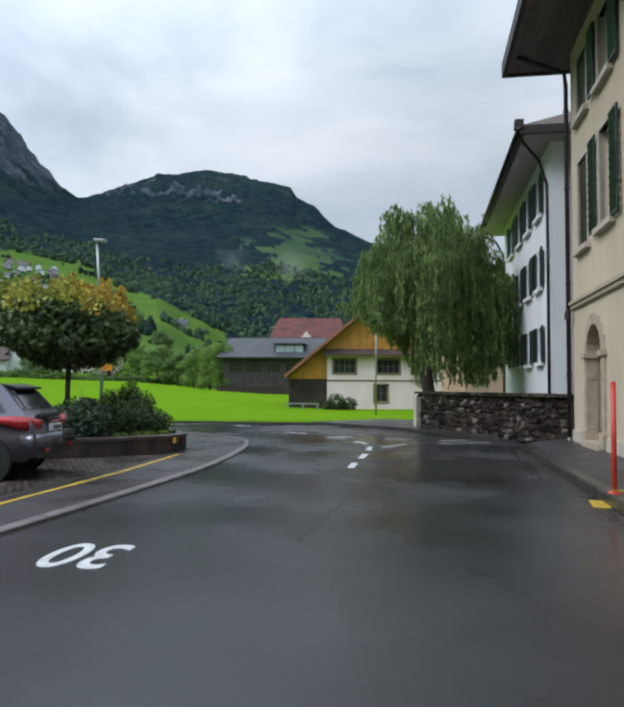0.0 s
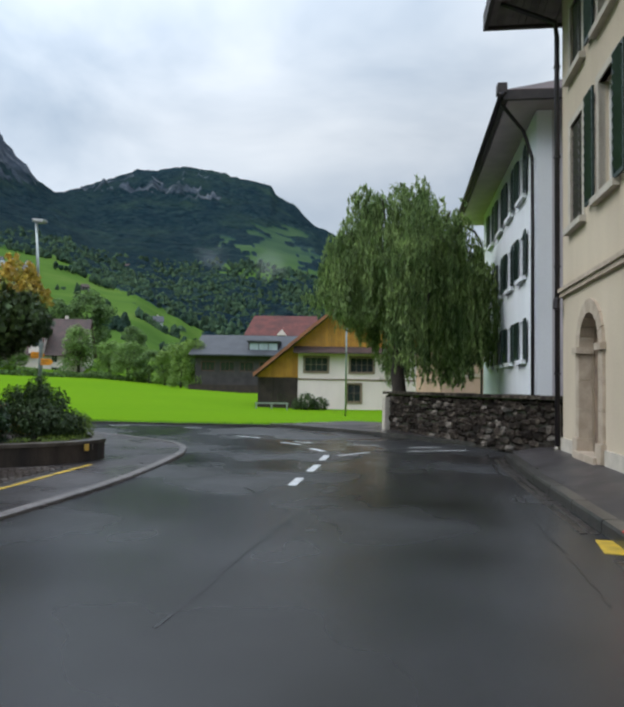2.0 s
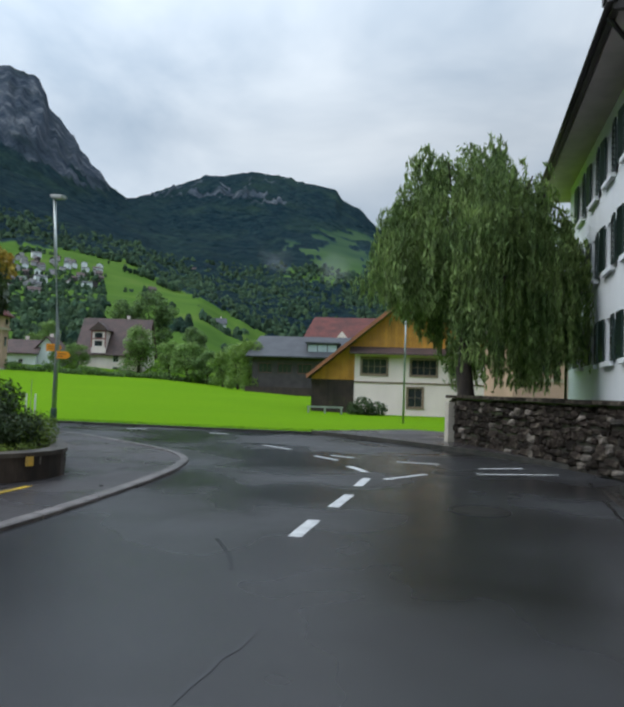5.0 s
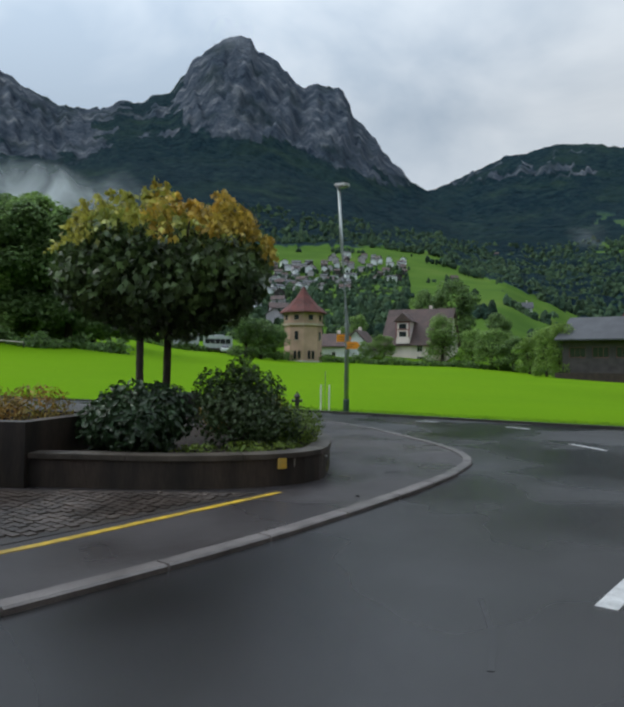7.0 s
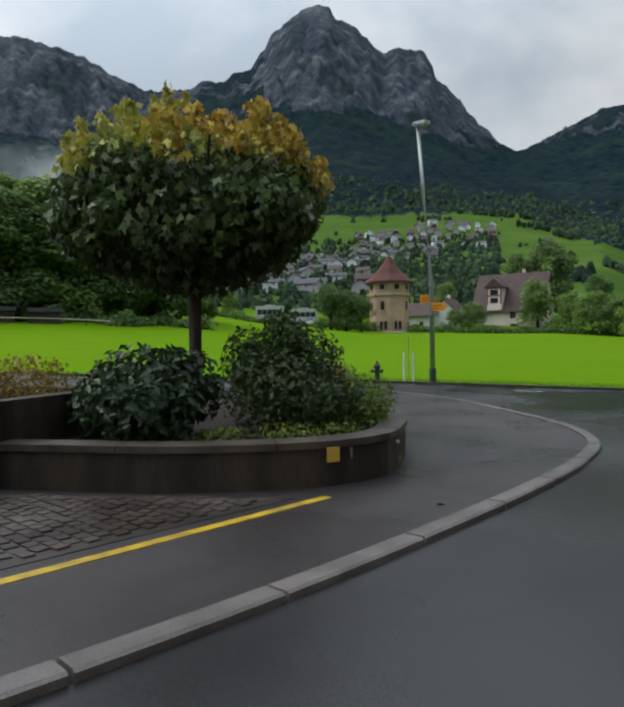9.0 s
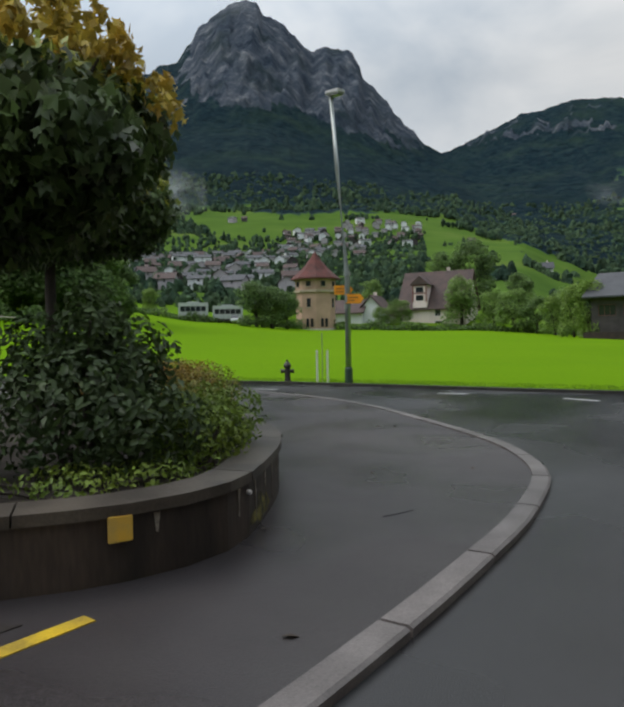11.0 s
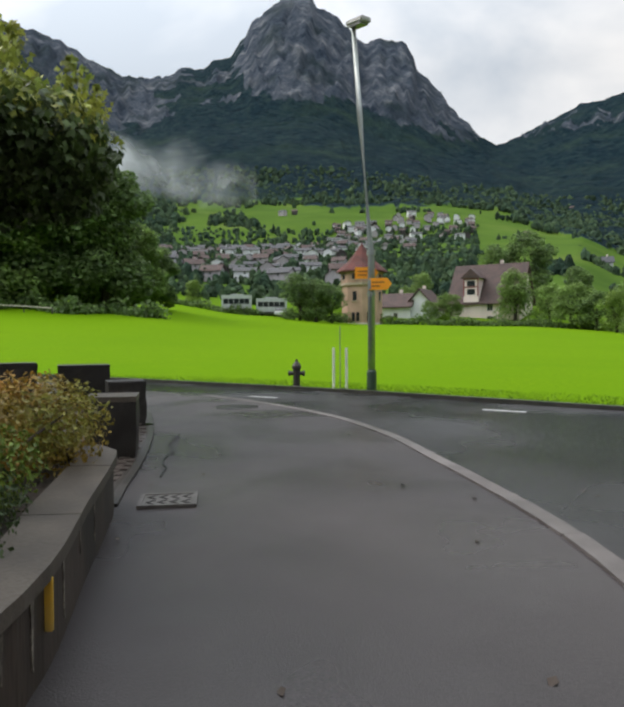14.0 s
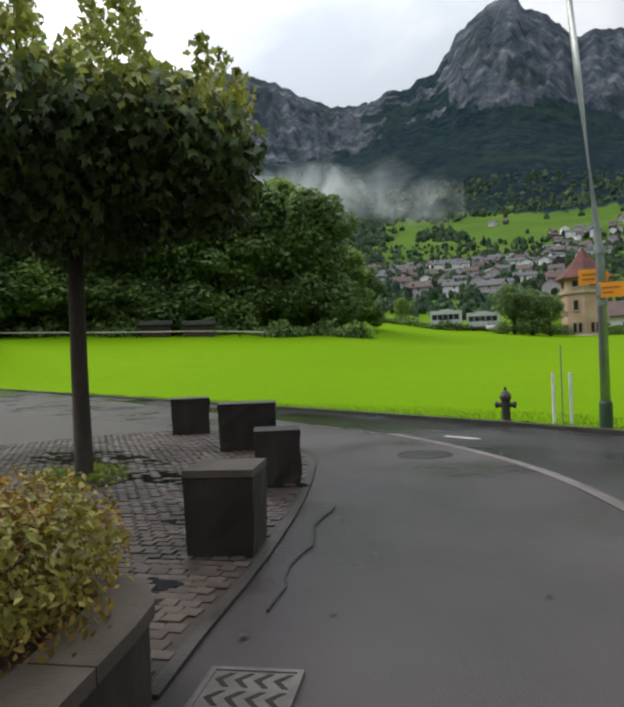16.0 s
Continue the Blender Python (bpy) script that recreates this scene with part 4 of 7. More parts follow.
# ---- paved square and parking bay of stone setts ----
bm = bmesh.new()
SQUARE_EDGE = smooth_line([(-6.95, 19.75), (-7.35, 20.12), (-8.3, 21.05), (-9.6, 22.2), (-11.0, 23.3), (-12.1, 24.0), (-13.6, 24.35), (-19.6, 24.15), (-28, 22.6), (-40, 20.5)], 0.4)
prism(bm, [tuple(p) for p in SQUARE_EDGE] + [(-40, 2), (-7.4, 2), (-5.55, 2), (-4.8, 8), (-4.27, 12), (-4.05, 14.9), (-6.4, 13.4), (-10.8, 11.5), (-10, 17), (-7.6, 19.5)], 0.0, 0.036)
square = part("paved_square", bm, JOINT, None)
tagged(square, "brown stone sett paving with dark joints", "pavement", kind="structure")
bm = bmesh.new()
band(bm, SQUARE_EDGE, offset_line(SQUARE_EDGE, 0.07), 0, 0, 0.042, 0.040)
part("edging", bm, DARK_KERB, square, "narrow stone edging")


WATER = material("standing_rain_water", (0.012, 0.011, 0.011), 0.04, (0.018, 0.016, 0.015), 2.0, spec=0.6)
for px, py, ra, rb, turn_p, seed_p in ((-11.5, 22.0, 1.15, 0.42, 25, 3), (-14.2, 21.6, 1.5, 0.5, 12, 5), (-8.35, 20.2, 0.22, 0.12, 40, 8), (-7.95, 20.05, 0.18, 0.09, 60, 9), (-9.5, 21.2, 0.35, 0.14, 35, 11)):
    rng_p = np.random.default_rng(seed_p)
    ph = rng_p.uniform(0, 6.28, 3)
    bm = bmesh.new()
    ring = []
    for k_p in range(36):
        a_p = 2 * math.pi * k_p / 36
        w_p = 1 + 0.22 * math.sin(2 * a_p + ph[0]) + 0.14 * math.sin(5 * a_p + ph[1]) + 0.07 * math.sin(9 * a_p + ph[2])
        ring.append((ra * w_p * math.cos(a_p), rb * w_p * math.sin(a_p)))
    prism(bm, ring, 0.01, 0.0475, pose(px, py, 0, 0, 0, turn_p))
    part("puddle", bm, WATER, square, "shallow rain puddle")


def inside(poly, x, y):
    c, j = False, len(poly) - 1
    for i in range(len(poly)):
        (xi, yi), (xj, yj) = poly[i], poly[j]
        if (yi > y) != (yj > y) and x < (xj - xi) * (y - yi) / (yj - yi) + xi:
            c = not c
        j = i
    return c


SETT_AREAS = [[tuple(p) for p in offset_line(SQUARE_EDGE, 0.13) if p[0] > -17.5] + [(-17.5, 19.0), (-9.8, 17.5), (-7.85, 19.7)],
              [(-4.42, 12), (-4.15, 14.75), (-6.4, 13.35), (-10.6, 11.2), (-10.6, 8.0), (-5.0, 8.0)]]


def sett_mesh(k):
    rng = np.random.default_rng(90 + k)
    bm = bmesh.new()
    box(bm, -0.060, 0.060, -0.050, 0.050, -0.06, 0.008 + 0.005 * rng.random())
    for v in bm.verts:
        v.co.x += rng.normal(0, 0.009)
        v.co.y += rng.normal(0, 0.008)
        if v.co.z > 0:
            v.co.x *= 0.95
            v.co.y *= 0.94
    bmesh.ops.recalc_face_normals(bm, faces=bm.faces)
    me = bpy.data.meshes.new("sett")
    bm.to_mesh(me)
    bm.free()
    me.materials.append(SETT)
    return me

# ---- houses ----


def wall_panel(bm, length, z0, z1, thick, holes, m=None):
    """A wall along x with its outer face at y = 0, pierced by openings (x0, x1, z0, z1)."""
    xs = sorted({0.0, length, *[v for h in holes for v in h[:2]]})
    zs = sorted({z0, z1, *[v for h in holes for v in h[2:]]})
    m = m or Matrix.Identity(4)
    nx, nz = len(xs) - 1, len(zs) - 1

    def solid(i, j):
        if not (0 <= i < nx and 0 <= j < nz):
            return False
        cx, cz = (xs[i] + xs[i + 1]) / 2, (zs[j] + zs[j + 1]) / 2
        return not any(h[0] < cx < h[1] and h[2] < cz < h[3] for h in holes)

    made = {}

    def v(i, j, k):
        if (i, j, k) not in made:
            made[i, j, k] = bm.verts.new(m @ Vector((xs[i], thick * k, zs[j])))
        return made[i, j, k]

    for i in range(nx):
        for j in range(nz):
            if not solid(i, j):
                continue
            bm.faces.new((v(i, j, 0), v(i + 1, j, 0), v(i + 1, j + 1, 0), v(i, j + 1, 0)))
            bm.faces.new((v(i, j, 1), v(i, j + 1, 1), v(i + 1, j + 1, 1), v(i + 1, j, 1)))
            if not solid(i - 1, j):
                bm.faces.new((v(i, j, 0), v(i, j + 1, 0), v(i, j + 1, 1), v(i, j, 1)))
            if not solid(i + 1, j):
                bm.faces.new((v(i + 1, j, 0), v(i + 1, j, 1), v(i + 1, j + 1, 1), v(i + 1, j + 1, 0)))
            if not solid(i, j - 1):
                bm.faces.new((v(i, j, 0), v(i, j, 1), v(i + 1, j, 1), v(i + 1, j, 0)))
            if not solid(i, j + 1):
                bm.faces.new((v(i, j + 1, 0), v(i + 1, j + 1, 0), v(i + 1, j + 1, 1), v(i, j + 1, 1)))
    return bm


def shutter(parent, x0, x1, z0, z1, mat, y=-0.05, slats=11):
    """A louvred leaf: two stiles, two rails and sloping slats."""
    w = 0.05
    bm = boxes((x0, x0 + w, y, y + 0.04, z0, z1), (x1 - w, x1, y, y + 0.04, z0, z1), (x0 + w, x1 - w, y, y + 0.04, z0, z0 + 0.07), (x0 + w, x1 - w, y, y + 0.04, z1 - 0.07, z1))
    h = (z1 - z0 - 0.14) / slats
    for i in range(slats):
        zc = z0 + 0.07 + h * (i + 0.5)
        box(bm, x0 + w, x1 - w, -0.006, 0.006, -h * 0.62, h * 0.62, pose(0, y + 0.02, zc, 24))
    return part("shutter", bm, mat, parent)


def window(parent, x0, x1, z0, z1, frame_mat, glass=None, depth=0.16, bars=(1, 2), surround=None, sill=None, name="window"):
    """A window set back in its reveal: frame, glazing bars, a pane in each light."""
    w = new(name)
    w.parent = parent
    f = 0.06
    bm = boxes((x0, x0 + f, depth, depth + 0.06, z0, z1), (x1 - f, x1, depth, depth + 0.06, z0, z1), (x0 + f, x1 - f, depth, depth + 0.06, z0, z0 + f), (x0 + f, x1 - f, depth, depth + 0.06, z1 - f, z1))
    nx, nz = bars
    xs = [x0 + f + (x1 - x0 - 2 * f) * i / (nx + 1) for i in range(nx + 2)]
    zs = [z0 + f + (z1 - z0 - 2 * f) * i / (nz + 1) for i in range(nz + 2)]
    for x in xs[1:-1]:
        box(bm, x - 0.018, x + 0.018, depth + 0.01, depth + 0.05, z0 + f, z1 - f)
    for z in zs[1:-1]:
        box(bm, x0 + f, x1 - f, depth + 0.012, depth + 0.048, z - 0.013, z + 0.013)
    part("window_frame", bm, frame_mat, w)
    for i in range(nx + 1):
        part("pane", boxes((xs[i] + 0.001, xs[i + 1] - 0.001, depth + 0.026, depth + 0.034, z0 + f, z1 - f)), glass or GLASS, w)
    if surround:
        s = 0.14
        part("surround", boxes((x0 - s, x0, -0.03, 0.10, z0, z1 + s), (x1, x1 + s, -0.03, 0.10, z0, z1 + s), (x0, x1, -0.03, 0.10, z1, z1 + s)), surround, w, bevel=0.008)
    if sill:
        part("window_sill", boxes((x0 - 0.2, x1 + 0.2, -0.13, 0.10, z0 - 0.12, z0)), sill, w, bevel=0.015)
    return w


def hip_roof(bm, x0, x1, y0, y1, z, rise, thick=0.16, hip=1.0):
    """A roof over a rectangle with its ridge along x; hip 0 leaves straight gables."""
    half = (y1 - y0) / 2
    a, b = x0 + half * hip, x1 - half * hip
    low = [bm.verts.new(v) for v in ((x0, y0, z), (x1, y0, z), (x1, y1, z), (x0, y1, z))]
    up = [bm.verts.new((v.co.x, v.co.y, z + thick)) for v in low]
    r = [bm.verts.new((a, y0 + half, z + thick + rise)), bm.verts.new((b, y0 + half, z + thick + rise))]
    bm.faces.new(low[::-1])
    for i in range(4):
        j = (i + 1) % 4
        bm.faces.new((low[i], low[j], up[j], up[i]))
    bm.faces.new((up[0], up[1], r[1], r[0]))
    bm.faces.new((up[2], up[3], r[0], r[1]))
    bm.faces.new((up[1], up[2], r[1]))
    bm.faces.new((up[3], up[0], r[0]))
    return bm


# beige house: x runs along the front towards the walker, y into the house
BEIGE = Matrix(((-0.0995, 0.995, 0, 5.5), (-0.995, -0.0995, 0, 17.15), (0, 0, 1, 0), (0, 0, 0, 1)))
beige = thing("beige_house", "tall beige plastered house with dark green shutters and arched stone door", "house", BEIGE)
EAVE = 10.05
door = (1.45, 2.75, 0.30, 2.35)
cols = [2.72, 5.9, 9.1, 12.3, 15.5, 18.7, 21.9]
lit = [(0.75, 1.65, 4.85, 6.95), (0.75, 1.65, 8.0, 9.45)] + [(c, c + 0.9, za, zb) for c in cols for za, zb in ((4.95, 7.0), (8.0, 9.5))]
low_lit = [(c, c + 0.9, 1.3, 2.7) for c in cols[1:]]
arch = [(door[0], door[1], door[3], door[3] + 0.65)]
bm = bmesh.new()
wall_panel(bm, 26, 0, EAVE, 0.45, [door] + lit + low_lit + arch)
box(bm, 0, 0.45, 0.45, 11, 0, EAVE)
box(bm, 25.55, 26, 0.45, 11, 0, EAVE)
box(bm, 0.45, 25.55, 10.55, 11, 0, EAVE)
part("wall", bm, PLASTER_BEIGE, beige, "beige plaster")
# the round arch: spandrel, voussoirs, jambs, door leaf
bm = bmesh.new()
cx, rz, rr = (door[0] + door[1]) / 2, door[3], (door[1] - door[0]) / 2
for i in range(12):
    a0, a1 = math.pi * i / 12, math.pi * (i + 1) / 12
    pts = [(cx + rr * math.cos(a0), rz + rr * math.sin(a0)), (cx + rr * math.cos(a1), rz + rr * math.sin(a1))]
    x_lo, x_hi = sorted((pts[0][0], pts[1][0]))
    ring = [bm.verts.new((x, y, z)) for y in (0.0, 0.4) for x, z in (pts[0], pts[1], (pts[1][0], rz + 0.652), (pts[0][0], rz + 0.652))]
    for f in ((0, 1, 2, 3), (7, 6, 5, 4), (0, 4, 5, 1), (1, 5, 6, 2), (2, 6, 7, 3), (3, 7, 4, 0)):
        bm.faces.new([ring[k] for k in f])
part("spandrel", bm, PLASTER_BEIGE, beige)
for i in range(9):
    a0, a1 = math.pi * i / 9 + 0.012, math.pi * (i + 1) / 9 - 0.012
    bm = bmesh.new()
    q = [(rr - 0.02, a0), (rr - 0.02, a1), (rr + 0.23, a1), (rr + 0.23, a0)]
    vs = [bm.verts.new((cx + r * math.cos(a), y, rz + r * math.sin(a))) for y in (-0.05, 0.2) for r, a in q]
    for f in ((3, 2, 1, 0), (4, 5, 6, 7), (0, 1, 5, 4), (1, 2, 6, 5), (2, 3, 7, 6), (3, 0, 4, 7)):
        bm.faces.new([vs[k] for k in f])
    part("arch_stone", bm, SANDSTONE, beige)
for xa in (door[0] - 0.23, door[1] - 0.02):
    z = 0.3
    for k, h in enumerate((0.35, 0.55, 0.55, 0.5)):
        grow = 0.05 if k == 0 else 0
        part("jamb_stone", boxes((xa - grow, xa + 0.25 + grow, -0.05 - grow, 0.2, z, z + h - 0.012)), SANDSTONE, beige, bevel=0.012)
        z += h
    part("impost", boxes((xa - 0.06, xa + 0.31, -0.11, 0.2, z, z + 0.12)), SANDSTONE, beige, bevel=0.02)
part("door", boxes((door[0] - 0.02, door[1] + 0.02, 0.24, 0.30, 0.3, rz + rr), (door[0] + 0.12, cx - 0.06, 0.215, 0.24, 0.5, 1.3), (cx + 0.06, door[1] - 0.12, 0.215, 0.24, 0.5, 1.3),
                    (door[0] + 0.12, cx - 0.06, 0.215, 0.24, 1.45, 2.2), (cx + 0.06, door[1] - 0.12, 0.215, 0.24, 1.45, 2.2)), FRAME_BROWN, beige, "brown panelled door")
part("door_step", boxes((door[0] - 0.05, door[1] + 0.05, -0.16, 0.2, 0.2, 0.40)), SANDSTONE, beige, bevel=0.03)
part("string_course", boxes((0, 26, -0.07, 0.02, 3.52, 3.62), (0, 26, -0.11, 0.02, 3.62, 3.70)), SANDSTONE, beige, "stone string course", bevel=0.012)
part("plinth", boxes((0, door[0] - 0.32, -0.05, 0.02, 0.1, 0.55), (door[1] + 0.32, 26, -0.05, 0.02, 0.1, 0.55)), SANDSTONE_PALE, beige, bevel=0.01)
for n, (xa, xb, za, zb) in enumerate(lit + low_lit):
    window(beige, xa, xb, za, zb, FRAME_WHITE, surround=SANDSTONE_PALE, sill=SANDSTONE_PALE)
    if n < 2:
        shutter(beige, xa + 0.02, (xa + xb) / 2 - 0.01, za + 0.02, zb - 0.02, SHUTTER_GREY, 0.03)
        shutter(beige, (xa + xb) / 2 + 0.01, xb - 0.02, za + 0.02, zb - 0.02, SHUTTER_GREY, 0.03)
    elif n < len(lit):
        shutter(beige, xa - 0.66, xa - 0.12, za - 0.02, zb, SHUTTER, -0.10)
        shutter(beige, xb + 0.12, xb + 0.66, za - 0.02, zb, SHUTTER, -0.10)
bm = bmesh.new()
hip_roof(bm, -1.0, 27.0, -1.5, 12, EAVE + 0.16, 4.2)
part("roof", bm, TILE_DARK, beige, "brown tiled hip roof")
for i in range(9):
    part("soffit_board", boxes((-0.95, 26.9, -1.45 + i * 0.165, -1.45 + i * 0.165 + 0.155, EAVE + 0.02, EAVE + 0.06)), SOFFIT, beige)
part("soffit_board", boxes((-0.95, 0, 0.05, 11.4, EAVE + 0.02, EAVE + 0.06)), SOFFIT, beige)
part("fascia", boxes((-1.06, 27.0, -1.56, -1.46, EAVE - 0.04, EAVE + 0.34), (-1.06, -0.96, -1.46, 12, EAVE - 0.04, EAVE + 0.34)), FASCIA, beige, "dark eave boards", bevel=0.01)
bm = bmesh.new()
tube(bm, [(-0.02, -1.3, EAVE + 0.02), (-0.02, -0.9, EAVE - 0.15), (-0.06, -0.14, EAVE - 0.45), (-0.06, -0.10, EAVE - 0.8), (-0.06, -0.10, 0.35)], 0.055, 10)
part("downpipe", bm, PIPE, beige, smooth=True)
for z in (1.9, 4.2, 6.6, 8.6):
    part("pipe_clip", lathe(bmesh.new(), [(0.075, -0.02), (0.075, 0.02)], 10, pose(-0.06, -0.10, z)), PIPE, beige)
part("wall_lamp", lathe(bmesh.new(), [(0.05, -0.12), (0.08, -0.1), (0.06, 0.1), (0.02, 0.13)], 10, pose(0.12, -0.16, 3.38)), PIPE, beige, "small dark wall lantern")

# white house behind the garden wall: x runs away along its front, y into the house
WHITE = Matrix(((0.0995, 0.995, 0, 6.15), (0.995, -0.0995, 0, 22.0), (0, 0, 1, 0), (0, 0, 0, 1)))
white = thing("white_house", "white three-storey house with dark shutters and deep pale eaves", "house", WHITE)
rows = ((2.42, 3.58), (4.85, 6.12), (7.25, 8.55))
wins = [(c - 0.42, c + 0.42, za, zb) for za, zb in rows for c in (0.75, 2.95, 5.1, 7.4)]
NEAR, FAR, TOP = -1.3, 10.0, 9.1
bm = bmesh.new()
M0 = Matrix.Translation((NEAR, 0, 0))
wall_panel(bm, FAR - NEAR, 0, TOP, 0.4, [(a - NEAR, b - NEAR, c, d) for a, b, c, d in wins], M0)
box(bm, FAR - 0.4, FAR, 0.4, 10, 0, TOP)
box(bm, NEAR + 0.4, FAR - 0.4, 9.6, 10, 0, TOP)
part("wall", bm, PLASTER_WHITE, white, "white plaster front")
# the near side wall is darker and more lilac than the front
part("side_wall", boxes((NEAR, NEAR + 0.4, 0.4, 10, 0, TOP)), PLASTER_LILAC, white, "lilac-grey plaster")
for xa, xb, za, zb in wins:
    window(white, xa, xb, za, zb, FRAME_WHITE, sill=PLASTER_WHITE)
    # the leaves stand folded back, just off the wall
    for s_, hinge in ((-1, xa - 0.02), (1, xb + 0.02)):
        leaf = shutter(white, 0.0, 0.50, za, zb, SHUTTER, -0.02, 8)
        leaf.matrix_basis = pose(hinge, -0.06, 0, 0, 0, 184 if s_ < 0 else -4)
bm = bmesh.new()
hip_roof(bm, NEAR - 0.75, 11.95, -0.95, 10.9, TOP + 0.11, 3.4)
part("roof", bm, TILE_DARK, white, "brown tiled hip roof")
part("soffit", boxes((NEAR - 0.65, 11.85, -0.85, 0, TOP + 0.01, TOP + 0.07), (NEAR - 0.65, NEAR, 0, 10.8, TOP + 0.01, TOP + 0.07), (FAR, 11.85, 0, 10.8, TOP + 0.01, TOP + 0.07)), SOFFIT_PALE, white, "pale boarded soffit")
part("fascia", boxes((NEAR - 0.80, 12.0, -1.0, -0.88, TOP - 0.01, TOP + 0.22), (NEAR - 0.80, NEAR - 0.68, -0.88, 10.9, TOP - 0.01, TOP + 0.22)), FASCIA, white, bevel=0.01)
part("gutter", tube(bmesh.new(), [(NEAR - 0.85, -1.05, TOP + 0.12), (12.05, -1.05, TOP + 0.12)], 0.07, 10), PIPE, white, "dark metal gutter", smooth=True)
for xs, xe in ((NEAR - 0.4, NEAR + 0.08), (11.7, FAR - 0.1)):
    bm = bmesh.new()
    tube(bm, [(xs, -1.0, TOP + 0.05), (xs * 0.75 + xe * 0.25, -0.8, TOP - 0.15), (xs * 0.3 + xe * 0.7, -0.35, TOP - 0.6), (xe, -0.1, TOP - 1.3), (xe, -0.09, 6), (xe, -0.09, 0.0)], 0.05, 10)
    part("downpipe", bm, PIPE, white, smooth=True)
part("rainwater_head", boxes((NEAR - 0.85, NEAR - 0.55, -1.15, -0.9, TOP + 0.16, TOP + 0.42)), FASCIA, white, "dark box at the eave's corner", bevel=0.02)

# ochre house glimpsed past the willow
ochre = thing("ochre_house", "ochre plastered house with an arched window, half hidden", "house", pose(7.6, 46.0, 0.0, 0, 0, 4))
bm = bmesh.new()
wall_panel(bm, 9, -0.6, 5.2, 0.4, [(1.0, 1.9, 2.9, 4.3)])
box(bm, 0, 0.4, 0.4, 8, -0.6, 5.2)
box(bm, 8.6, 9, 0.4, 8, -0.6, 5.2)
part("wall", bm, TOWER_STONE, ochre)
part("string_course", boxes((0, 9, -0.06, 0.02, 2.3, 2.5)), SANDSTONE, ochre)
window(ochre, 1.0, 1.9, 2.9, 4.3, FRAME_BROWN, sill=SANDSTONE)
part("roof", hip_roof(bmesh.new(), -0.6, 9.6, -0.6, 8.6, 5.2, 3.2), TILE_DARK, ochre)

# ---- old garden wall ----
WALL_A, WALL_B = Vector((2.50, 26.2, 0)), Vector((5.62, 17.35, 0))
wdir = (WALL_B - WALL_A).normalized()
wn_ = Vector((wdir.y, -wdir.x, 0))
if wn_.x > 0:
    wn_ = -wn_
GW = Matrix(((wdir.x, -wn_.x, 0, WALL_A.x), (wdir.y, -wn_.y, 0, WALL_A.y), (0, 0, 1, 0), (0, 0, 0, 1)))
wall_len = (WALL_B - WALL_A).length
garden_wall = thing("garden_wall", "old dark rubble stone garden wall with flat coping", "wall", GW)
part("core", boxes((0.02, wall_len, 0.06, 0.42, 0.0, 1.34), (0.02, 0.42, 0.42, 5.2, 0.0, 1.34)), JOINT, garden_wall, "dark mortar")
part("end_post", boxes((wall_len - 0.16, wall_len - 0.07, -0.15, -0.06, 0.0, 1.24)), SANDSTONE_PALE, garden_wall, "pale post", bevel=0.015)
part("end_post", boxes((0.06, 0.30, -0.17, 0.02, 0.0, 1.22)), SANDSTONE_PALE, garden_wall, "pale stone post", bevel=0.02)
RUBBLE = material("rubble_stone", (0.022, 0.017, 0.014), 0.8, (0.080, 0.067, 0.053), 5.5, 0.5, 26, 0.012, 25, per_object=0.6, spec=0.1, mix_lo=0.50, mix_hi=0.72)
RUBBLE_PALE = material("pale_rubble_stone", (0.17, 0.145, 0.12), 0.8, (0.03, 0.024, 0.02), 5.0, 0.35, 30, 0.012, 25, per_object=0.6)
rng_w = np.random.default_rng(5)


def rubble(w, h, d, k):
    rng = np.random.default_rng(k)
    bm = bmesh.new()
    box(bm, 0, w, 0, d, 0, h)
    bmesh.ops.bevel(bm, geom=bm.edges[:], offset=min(w, h, d) * 0.3, segments=1, affect="EDGES")
    for v in bm.verts:
        v.co += Vector(rng.normal(0, 0.011, 3))
    return bm


z = 0.06
row = 0
while z < 1.30:
    h = min(rng_w.uniform(0.09, 0.18), 1.34 - z)
    x = -0.02 + rng_w.uniform(-0.1, 0)
    while x < wall_len:
        w = rng_w.uniform(0.12, 0.42)
        hh = min(h * rng_w.uniform(0.65, 1.35), 1.32 - z)
        ob = part("stone", rubble(max(0.06, min(w, wall_len - x) - 0.015), hh, 0.14 + rng_w.uniform(0, 0.05), int(rng_w.integers(1e6))), RUBBLE_PALE if rng_w.random() < 0.10 else RUBBLE, garden_wall)
        ob.location = (x, rng_w.uniform(-0.025, 0.02), max(0.0, min(1.30 - hh, z + rng_w.normal(0, 0.02))))
        ob.rotation_euler = (0, rng_w.normal(0, 0.07), 0)
        x += w
    y = 0.1
    while y < 5.0:
        w = rng_w.uniform(0.2, 0.46)
        ob = part("stone", rubble(0.12, h - 0.018, w - 0.02, int(rng_w.integers(1e6))), RUBBLE, garden_wall)
        ob.location = (-0.06, y, z)
        y += w
    z += h
x = -0.08
